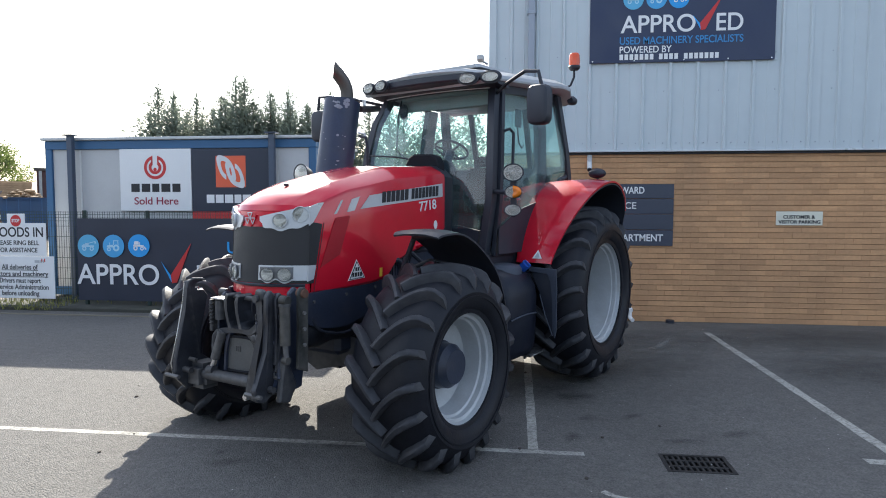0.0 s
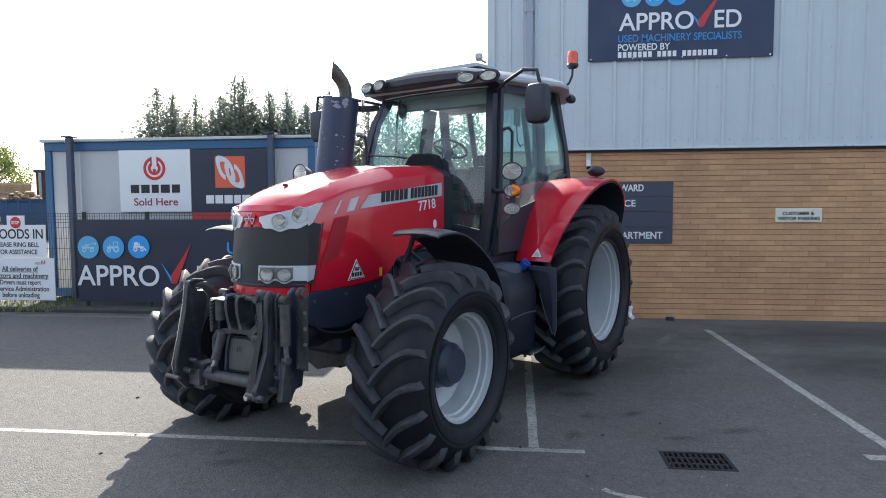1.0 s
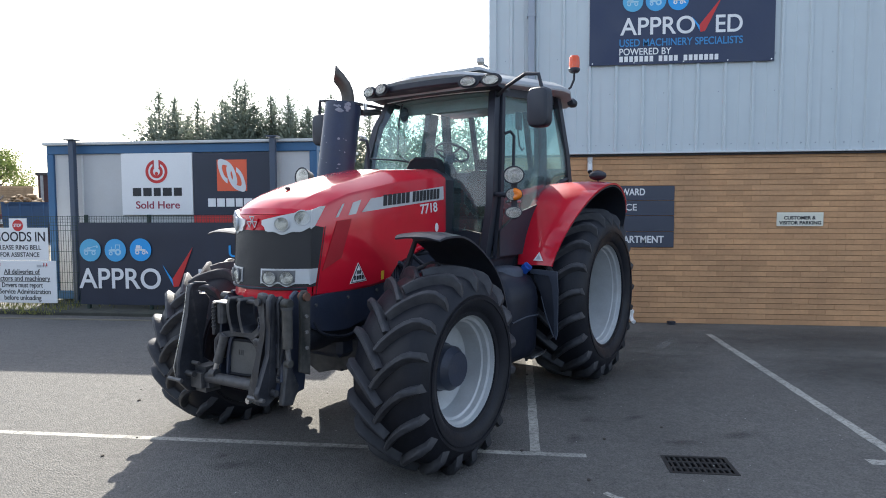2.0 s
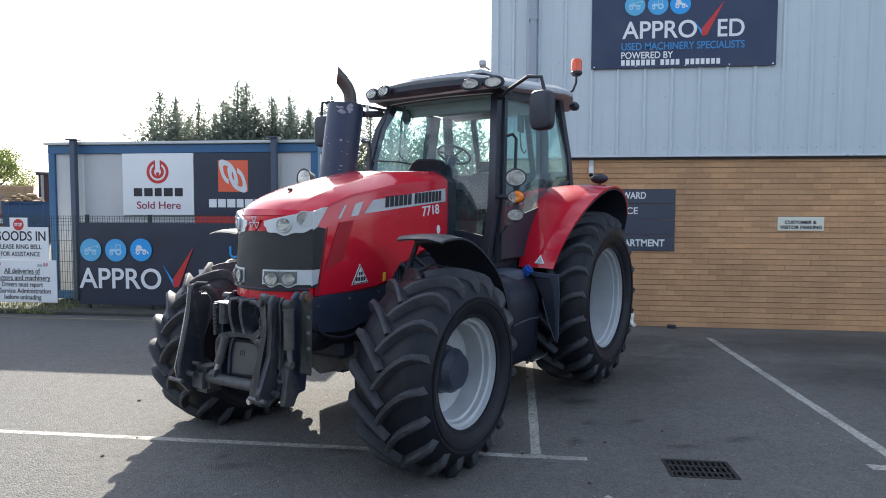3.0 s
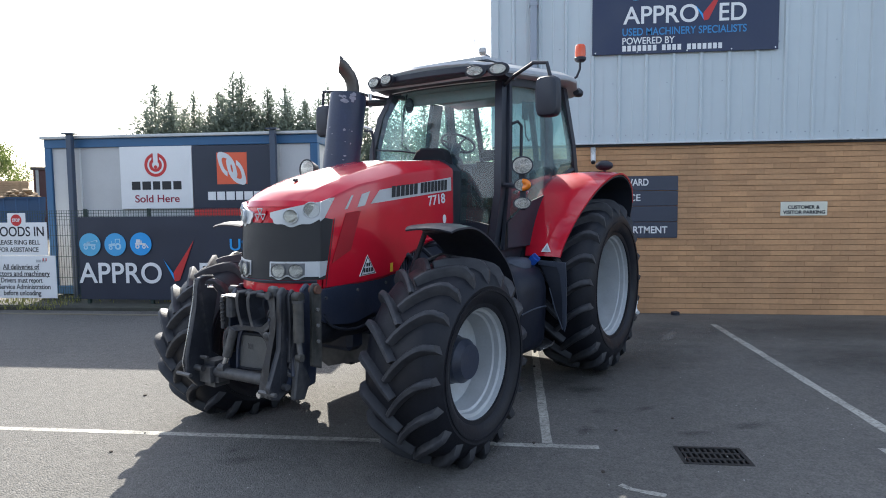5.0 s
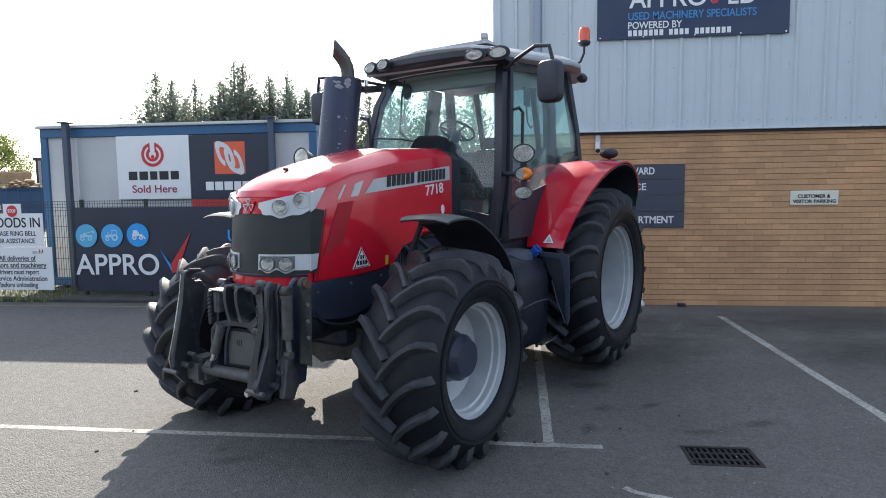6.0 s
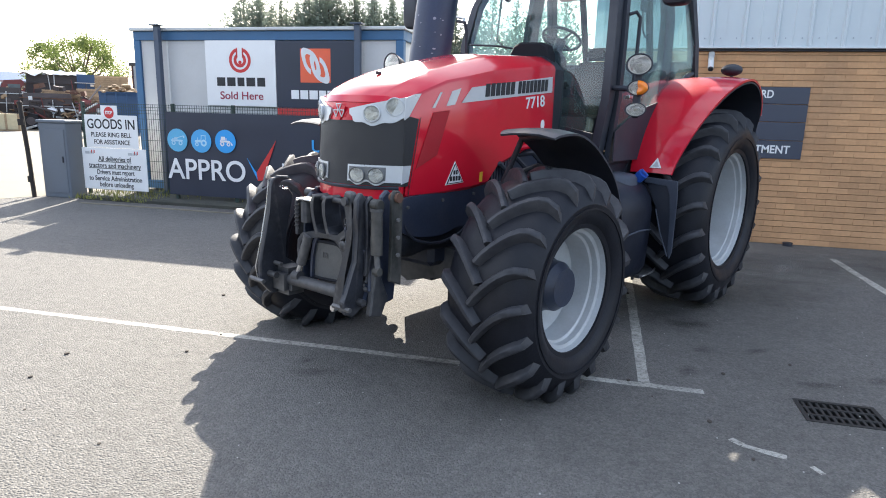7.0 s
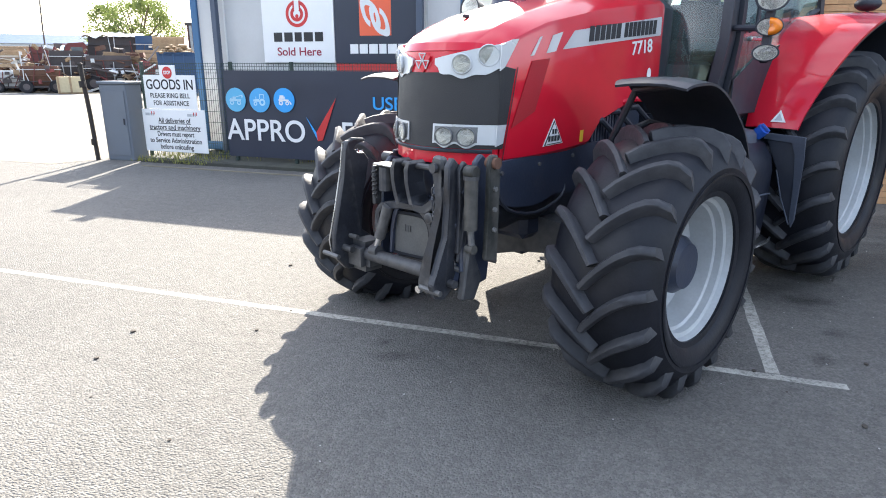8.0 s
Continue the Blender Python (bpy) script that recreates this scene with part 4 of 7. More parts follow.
lettering("lettering", "PLEASE RING BELL", 0.125, BLACKINK, goods, pose(-9.67, GY - 0.002, 1.20, 90), 0.92)
lettering("lettering", "FOR ASSISTANCE", 0.125, BLACKINK, goods, pose(-9.61, GY - 0.002, 1.06, 90), 0.82)
y = GY - 0.008
for tx, z, x, w in (("All deliveries of", 0.73, -9.55, 0.76), ("tractors and machinery", 0.60, -9.78, 1.20), ("Drivers must report", 0.47, -9.60, 0.86), ("to Service Administration", 0.345, -9.80, 1.22), ("before unloading", 0.225, -9.56, 0.78)):
    lettering("lettering", tx, 0.135, BLACKINK, goods, pose(x, y, z, 90), w)
for x, w, z in ((-9.55, 0.76, 0.71), (-9.78, 1.20, 0.58)):
    part("underline", B(x, x + w, y - 0.002, y + 0.001, z, z + 0.012), BLACKINK, goods, smooth=0)
for x in (-9.84, -8.85):
    bars(goods, x, y + 0.001, 0.86, 0.05, [0.10, 0.03, 0.03], 0.02, GREYINK)
    bars(goods, x + 0.14, y + 0.001, 0.88, 0.06, [0.02, 0.02], 0.04, REDINK)

cabinet = thing("gate_cabinet", "grey steel roadside cabinet beside the gate", "cabinet")
part("body", B(-10.85, -10.20, 10.75, 11.15, 0.0, 1.46, 0.012), CABINETGREY, cabinet)
part("lid", B(-10.88, -10.17, 10.72, 11.18, 1.461, 1.52, 0.015), CABINETGREY, cabinet)
part("door", B(-10.80, -10.25, 10.738, 10.749, 0.10, 1.34, 0.004), CABINETGREY, cabinet)
part("handle", B(-10.33, -10.30, 10.72, 10.737, 0.7, 0.82, 0.004), BLACKPL, cabinet)
GATEIRON = mat("dark_rusted_iron", (0.032, 0.026, 0.023), 0.85, var=0.4, scale=6, fine=60, bump=0.4)
gpost = thing("gate_post", "leaning rusty steel gate post", "post")
part("shaft", T([(-10.98, 10.62, 0), (-11.03, 10.63, 0.9), (-11.12, 10.65, 1.82)], 0.042, 10), GATEIRON, gpost)
part("hinge", T([(-11.08, 10.60, 1.40), (-11.09, 10.60, 1.52)], 0.055, 10), GATEIRON, gpost)
part("hinge", T([(-11.0, 10.60, 0.30), (-11.0, 10.60, 0.42)], 0.055, 10), GATEIRON, gpost)
part("cap", L([(0, 0.05), (0.03, 0.05), (0.06, 0.02)], (-11.12, 10.65, 1.81), "z", 12), GATEIRON, gpost)


# ---- trees ----
def conifer(seed, height):
    """A spruce-like tree: a trunk, and tiers of drooping boughs with many short sprays."""
    rnd = random.Random(seed)
    t = thing("conifer", "tall dark green conifer with loose ragged boughs", "tree", group="conifers behind the cabin")
    part("trunk", T([(0, 0, 0), (rnd.uniform(-.05, .05), 0, height * 0.5), (rnd.uniform(-.1, .1), 0, height)], 0.14, 8, 0.015), BARK, t)
    bm = bmesh.new()

    def spray(p, d, s):
        side = d.cross(Vector((0, 0, 1)))
        side = side.normalized() if side.length > 0.01 else Vector((1, 0, 0))
        side = (side + Vector((0, 0, rnd.uniform(-0.9, 0.9)))).normalized()
        w = side * s * rnd.uniform(0.13, 0.27)
        bm.faces.new([bm.verts.new(q) for q in (p - w * 0.6, p + d * s * 0.55 - w, p + d * s, p + d * s * 0.5 + w)])

    z, base = height * 0.25, rnd.uniform(0, 6.283)
    while z < height * 0.985:
        left = height - z
        for k in range(rnd.randint(7, 10)):
            a = base + 6.283 * k / 8.5 + rnd.uniform(-0.3, 0.3)
            reach = 0.42 * left ** 0.92 * rnd.uniform(0.55, 1.2) + 0.05
            d = Vector((math.cos(a), math.sin(a), rnd.uniform(0.25, 0.75)))
            m = max(3, int(reach * 12))
            for i in range(m):
                q = (i + rnd.random()) / m
                p = Vector((0, 0, z + rnd.uniform(-0.06, 0.06))) + d * reach * q + Vector((rnd.gauss(0, .03), rnd.gauss(0, .03), 0.25 * reach * q * q))
                dd = (d * 1.2 + Vector((rnd.gauss(0, .45), rnd.gauss(0, .45), rnd.gauss(0.1, .4)))).normalized()
                spray(p, dd, rnd.uniform(0.16, 0.34) * (0.6 + 0.5 * min(1.0, left / 3)))
        base += 2.4
        z += rnd.uniform(0.13, 0.21) * (0.55 + 0.45 * min(1.0, left / 3))
    for k in range(22):
        spray(Vector((0, 0, height * (0.88 + 0.14 * k / 22))), Vector((rnd.gauss(0, .35), rnd.gauss(0, .35), 1)).normalized(), 0.2)
    part("crown", bm, NEEDLE, t, smooth=0)
    return t


HEIGHTS = (8.3, 7.6, 8.0, 7.2)
protos = [conifer(k + 1, h) for k, h in enumerate(HEIGHTS)]
rnd = random.Random(12)
CONIFERS = ((-18.9, 7.95), (-18.2, 7.1), (-17.6, 7.4), (-16.6, 7.3), (-16.0, 6.8), (-15.4, 7.5), (-14.9, 7.2), (-14.3, 7.75), (-13.8, 8.15), (-13.3, 7.1), (-12.6, 7.75), (-11.9, 7.3),
            (-11.4, 6.9), (-10.7, 7.05), (-10.2, 7.3), (-9.3, 7.0), (-8.4, 7.2), (-7.5, 6.8), (-6.4, 7.2), (-5.5, 6.6), (-4.4, 6.9), (-3.3, 7.2), (-2.1, 7.4), (-19.6, 6.3),
            (-18.5, 6.9), (-17.1, 6.7), (-15.7, 7.1), (-14.6, 7.0), (-13.0, 7.5), (-12.2, 7.1), (-10.9, 7.2))
for i, (x, h) in enumerate(CONIFERS):
    m = pose(x, (32 if i < 24 else 33.4) + rnd.uniform(-0.8, 0.8), 0, 0, 0, rnd.uniform(0, 360)) @ Matrix.Scale((h + (0.42 if x < -14.5 else 0.30 if x < -9 else 0.15)) / HEIGHTS[i % 4], 4)
    if i < 4:
        protos[i].matrix_basis = m
    else:
        copy_thing(protos[i % 4], m)


def broadleaf(x, y, height, width, seed):
    rnd = random.Random(seed)
    t = thing("broadleaf_tree", "round yellow-green spring tree in the far yard", "tree", pose(x, y, 0))
    part("trunk", T([(0, 0, 0), (0.1, 0, height * 0.3), (0, 0.1, height * 0.55)], 0.28, 9, 0.12), BARK, t)
    for k in range(14):
        a, e = rnd.uniform(0, 6.28), rnd.uniform(0.2, 1.2)
        d = Vector((math.cos(a) * math.cos(e), math.sin(a) * math.cos(e), math.sin(e)))
        part("limb", T([Vector((0, 0, height * 0.4)), Vector((0, 0, height * 0.45)) + d * width * 0.25, Vector((0, 0, height * 0.5)) + d * width * 0.45], 0.09, 6, 0.02), BARK, t)
    bm = bmesh.new()
    clumps = []
    for k in range(75):
        a, e, r = rnd.uniform(0, 6.28), math.asin(rnd.uniform(-0.45, 1)), rnd.uniform(0.5, 1.0) ** 0.5
        clumps.append((Vector((math.cos(a) * math.cos(e) * width / 2 * r, math.sin(a) * math.cos(e) * width / 2 * r, height * 0.62 + math.sin(e) * height * 0.36 * r)), rnd.uniform(0.4, 0.9)))
    for c, s in clumps:
        for k in range(110):
            p = c + Vector((rnd.gauss(0, s * .5), rnd.gauss(0, s * .5), rnd.gauss(0, s * .4)))
            u = Vector((rnd.gauss(0, 1), rnd.gauss(0, 1), rnd.gauss(0, 1))).normalized() * rnd.uniform(0.05, 0.12)
            v = u.orthogonal().normalized() * u.length * 0.6
            bm.faces.new([bm.verts.new(q) for q in (p - u, p - v, p + u, p + v)])
    part("crown", bm, LEAF, t, smooth=0)


broadleaf(-42.6, 45.6, 7.3, 7.6, 5)


# ---- the tractor: x to its left side, y to its rear, z up from the ground under the front axle ----
tractor = thing("tractor", "red four-wheel-drive farm tractor with black front linkage and silver wheels, parked", "tractor", pose(-1.453, 5.252, 0, 0, 0, -27.4) @ Matrix.Scale(1.01, 4))


CREST = ((0.0, 0.0), (0.18, 0.002), (0.30, 0.008), (0.38, 0.024), (0.44, 0.062), (0.48, 0.105))


def tyre_mesh(R, W, rim_r):
    """A carcass, and one curved chevron lug for each half of its tread."""
    bm = bmesh.new()
    hgt = 0.062
    R0 = R - hgt
    d = R0 - rim_r
    half = [(0.0, R0), (0.18 * W, R0 - 0.004), (0.31 * W, R0 - 0.018), (0.40 * W, R0 - 0.05), (0.465 * W, R0 - 0.115), (0.50 * W, rim_r + 0.52 * d), (0.49 * W, rim_r + 0.32 * d), (0.455 * W, rim_r + 0.14 * d), (0.43 * W, rim_r + 0.10 * d), (0.42 * W, rim_r)]
    prof = [(-a, r) for a, r in half[::-1]] + half[1:]
    lathe(bm, prof, (0, 0, 0), "x", 64, True)

    def surf(x):
        x = abs(x)
        for (a0, r0), (a1, r1) in zip(half, half[1:]):
            if a0 <= x <= a1:
                return r0 + (r1 - r0) * (x - a0) / max(a1 - a0, 1e-6)
        return half[4][1]

    def crest(u):
        """The lugs' top radius: nearly flat across the tread, square at the shoulder."""
        for (u0, d0), (u1, d1) in zip(CREST, CREST[1:]):
            if u <= u1:
                return R - d0 - (d1 - d0) * (u - u0) / (u1 - u0)
        return R - CREST[-1][1]

    # raised sidewall rings
    for x in (-0.497 * W, 0.497 * W):
        lathe(bm, [(x - 0.006, rim_r + 0.40 * d), (x - 0.006, rim_r + 0.44 * d), (x + 0.006, rim_r + 0.44 * d), (x + 0.006, rim_r + 0.40 * d)], (0, 0, 0), "x", 48, True)
    lugs = []
    for s in (-1, 1):
        path = []
        K = 7
        for k in range(K + 1):
            q = k / K
            path.append((s * W * (-0.035 + 0.505 * q), -0.37 * (1 - (1 - q) ** 1.6) / (R / 0.74), q))
        loops = []
        for k, (x, f, q) in enumerate(path):
            xa, fa, _ = path[max(k - 1, 0)]
            xb, fb, _ = path[min(k + 1, K)]
            tx, ta = xb - xa, (fb - fa) * R
            ln = math.hypot(tx, ta)
            px, pa = -ta / ln, tx / ln
            rs = surf(x)
            top = crest(abs(x) / W) - (0.008 if k == 0 else 0.0)
            wb, wt = 0.031 + 0.009 * q, 0.015 + 0.009 * q
            if R > 0.85:
                wb, wt = wb * 1.15, wt * 1.15
            lp = []
            for w, r in ((-wb, rs - 0.02), (-wt - 0.003, top - 0.010), (-wt + 0.006, top), (wt - 0.006, top), (wt + 0.003, top - 0.010), (wb, rs - 0.02)):
                xx, ff = x + px * w, f + pa * w / R
                lp.append((xx, -r * math.sin(ff), r * math.cos(ff)))
            loops.append(lp)
        lug = bmesh.new()
        rings(lug, loops, True, True)
        lugs.append(finish(lug, "tread_lug", LUGRUBBER, 45))
    return bm, lugs


def wheel(name, centre, R, W, rim_r, n_lugs, side, dish, hub_r, hub_out, turn=0.0, steer=0.0):
    """Tyre, rim with flange and stepped well, disc, hub and bolts. side: +1 on the tractor's left."""
    grp = new(name)
    grp.parent = tractor
    grp.matrix_basis = pose(*centre, 0, 0, (0 if side > 0 else 180) + steer) @ pose(0, 0, 0, turn)
    bm, lugs = tyre_mesh(R, W, rim_r)
    flip = pose(0, 0, 0, 0, 0, 0 if side > 0 else 180)
    part("tyre", bm, RUBBER, grp, "worn black chevron-lugged farm tyre", smooth=40).matrix_basis = flip
    for mesh, start in zip(lugs, (0.0, 0.5)):
        for i in range(n_lugs):
            ob = new("tread_lug", mesh)
            ob.parent = grp
            ob.matrix_basis = flip @ Matrix.Rotation(2 * math.pi * (i + start) / n_lugs, 4, "X")
    a = 0.375 * W
    prof = [(a + 0.012, rim_r + 0.028), (a + 0.024, rim_r + 0.016), (a + 0.012, rim_r - 0.002), (a - 0.022, rim_r - 0.010), (a - 0.030, rim_r - 0.034), (a - 0.070, rim_r - 0.038), (a - 0.078, rim_r - 0.056), (a - 0.16, rim_r - 0.066), (a - 0.24, rim_r - 0.076),
            (-a + 0.06, rim_r - 0.04), (-a - 0.01, rim_r - 0.004), (-a - 0.012, rim_r + 0.028), (-a + 0.01, rim_r + 0.004), (-a + 0.08, rim_r - 0.018), (a - 0.2, rim_r - 0.036), (a - 0.02, rim_r + 0.002)]
    rim = part("rim", L(prof, (0, 0, 0), "x", 72, True), RIM, grp, "silver-painted steel rim with a deep smooth well", smooth=35)
    disc_r = rim_r - 0.066
    part("wheel_disc", L([(dish - 0.03, hub_r * 0.6), (dish - 0.03, disc_r * 0.6), (dish - 0.02, disc_r * 0.85), (dish - 0.005, disc_r), (dish + 0.01, disc_r), (dish - 0.002, disc_r * 0.85), (dish - 0.015, disc_r * 0.6), (dish - 0.015, hub_r * 0.6)], (0, 0, 0), "x", 56, True), RIM, grp)
    for deg in (40, 140):
        m = Matrix.Rotation(radians(deg), 4, "X")
        part("rim_lug", B(dish - 0.05, dish + 0.07, -0.03, 0.03, disc_r - 0.10, disc_r - 0.02, 0.008, m=m), RIM, grp, "pressed steel clamp lug")
    part("hub", L([(dish - 0.12, hub_r), (dish + 0.02, hub_r), (dish + 0.03, hub_r * 0.94), (hub_out - 0.05, hub_r * 0.90), (hub_out - 0.015, hub_r * 0.74), (hub_out, hub_r * 0.70), (hub_out, 0.001)], (0, 0, 0), "x", 40), CHASSIS, grp, "dark painted hub casing")
    return grp


FR, FZ, FYW, RR, RZ, WB = 0.780, 0.737, -0.03, 0.97, 0.977, 2.90
wheel("front_wheel", (1.155, FYW, FZ), FR, 0.65, 0.412, 19, 1, 0.02, 0.185, 0.18, 4, -0.4)
wheel("front_wheel", (-1.14, FYW - 0.07, FZ - 0.045), FR, 0.66, 0.412, 19, -1, 0.02, 0.185, 0.18, 9, -4)
wheel("rear_wheel", (1.14, WB, RZ), RR, 0.70, 0.560, 21, 1, -0.10, 0.21, -0.03, 3)
wheel("rear_wheel", (-1.14, WB, RZ), RR, 0.70, 0.560, 21, -1, -0.10, 0.21, -0.03, 6)


# ---- bonnet ----
HW = 0.432


def half_width(y):
    """The bonnet tapers a little towards its nose."""
    q = min(1.0, max(0.0, (y + 0.62) / 0.62))
    return HW + 0.028 * q * q * (3 - 2 * q)


def front_y(x, z):
    q = min(1.0, abs(x) / HW) ** 2
    return -0.80 + 0.19 * q - max(0.0, 1.88 - z) * 0.07


ST = [(-0.80, 0.19, 0.422, 1.27, 1.88, 1.900), (-0.775, 0.185, 0.425, 1.27, 1.915, 1.945), (-0.70, 0.17, 0.430, 1.27, 1.95, 2.00), (-0.55, 0.14, 0.4375, 1.27, 1.995, 2.065), (-0.32, 0.08, 0.451, 1.275, 2.055, 2.135), (0.0, 0.03, 0.46, 1.29, 2.105, 2.213), (0.24, 0.0, 0.46, 1.315, 2.145, 2.266),
      (0.36, 0.0, 0.46, 1.435, 2.163, 2.292), (0.39, 0.0, 0.46, 1.45, 2.167, 2.297), (0.76, 0.0, 0.458, 1.56, 2.21, 2.320), (1.08, 0.0, 0.452, 1.665, 2.245, 2.336), (1.14, 0.0, 0.44, 1.70, 2.235, 2.325)]
loops = []
for y0, k, w, zb, zs, zt in ST:
    dz = zt - zs
    half = [(w - 0.03, zb), (w, zb + 0.03), (w, zb + (zs - zb) * 0.5), (w, zs - 0.02), (w - 0.006, zs + 0.006), (w * 0.93, zs + dz * 0.30), (w * 0.72, zs + dz * 0.82), (w * 0.69, zs + dz * 0.86), (w * 0.36, zs + dz * 0.97), (0, zt)]
    lp = [(x, z) for x, z in half] + [(-x, z) for x, z in half[-2::-1]]
    loops.append([(x, y0 + k * (x / w) ** 2, z) for x, z in lp])
bm = bmesh.new()
rings(bm, loops, False, False)
bonnet = part("bonnet", bm, REDPAINT, tractor, "glossy red bonnet panels", smooth=17)
sol = bonnet.modifiers.new("thickness", "SOLIDIFY")
sol.thickness, sol.offset = 0.012, -1.0


def nose_patch(name, x0, x1, lower, upper, lift, material, parent, label="", n=16, m=5):
    """A panel laid on the curved nose between two heights that depend on x, with an edge that turns back."""
    bm = bmesh.new()
    g = []
    for j in range(m + 1):
        row = []
        for i in range(n + 1):
            x = x0 + (x1 - x0) * i / n
            z = lower(x) + (upper(x) - lower(x)) * j / m
            row.append(bm.verts.new((x, front_y(x, z) - lift, z)))
        g.append(row)
    for j in range(m):
        for i in range(n):
            bm.faces.new((g[j][i], g[j][i + 1], g[j + 1][i + 1], g[j + 1][i]))
    edge = [e for e in bm.edges if len(e.link_faces) == 1]
    r = bmesh.ops.extrude_edge_only(bm, edges=edge)
    for v in r["geom"]:
        if isinstance(v, bmesh.types.BMVert):
            v.co.y += lift + 0.02
    return part(name, bm, material, parent, label, smooth=40)


c = lambda v: (lambda x: v)
nose_patch("nose_panel", -0.428, 0.428, c(1.27), c(1.895), 0.0, REDPAINT, bonnet, "red nose panel")
nose_patch("grille", -0.430, 0.430, c(1.362), lambda x: 1.80 - 0.02 * (1 - (x / 0.42) ** 2), 0.010, GRILLE, bonnet, "black mesh radiator grille")
part("grille_lip", (lambda b: tube(b, [(x, front_y(x, 1.350) - 0.010, 1.348) for x in [-0.418 + 0.836 * i / 16 for i in range(17)]], 0.012, 6))(bmesh.new()), BLACKPL, bonnet)


def lamp(name, place, rx, rz, parent, label, depth=0.05, material=None, bezel=None, seg=24):
    """A round or oval lamp that faces its local -y: housing with bezel, ribbed reflector bowl, bulb shield and clear glass."""
    ob = part(name, (lambda b: lathe(b, [(depth, 0.55), (0.0, 1.0), (-0.006, 1.05), (-0.012, 1.0), (-0.004, 0.90), (0.006, 0.88)], (0, 0, 0), "y", seg))(bmesh.new()), bezel or BLACKPL, parent, label)
    ob.matrix_basis = place @ Matrix.Diagonal((rx, 1, rz, 1))
    if parent is not tractor:
        holder, base = parent, ob.matrix_basis
    else:
        holder, base = ob, Matrix.Identity(4)
    bowl = part("reflector", L([(0.050, 0.001), (0.047, 0.22), (0.036, 0.45), (0.019, 0.7), (-0.004, 0.91)], (0, 0, 0), "y", 14), material or LENS, holder, "faceted lamp reflector", smooth=0)
    bowl.matrix_basis = base
    bulb = part("bulb", L([(0.028, 0.20), (0.004, 0.20), (0.0, 0.12), (0.0, 0.001)], (0, 0, 0), "y", 12), BULB, holder)
    bulb.matrix_basis = base
    front = part("lens", L([(-0.004, 0.93), (-0.014, 0.80), (-0.022, 0.5), (-0.026, 0.25), (-0.027, 0.001)], (0, 0, 0), "y", seg), LAMPGLASS, holder, "clear lamp glass")
    front.matrix_basis = base
    front.visible_shadow = False
    return ob


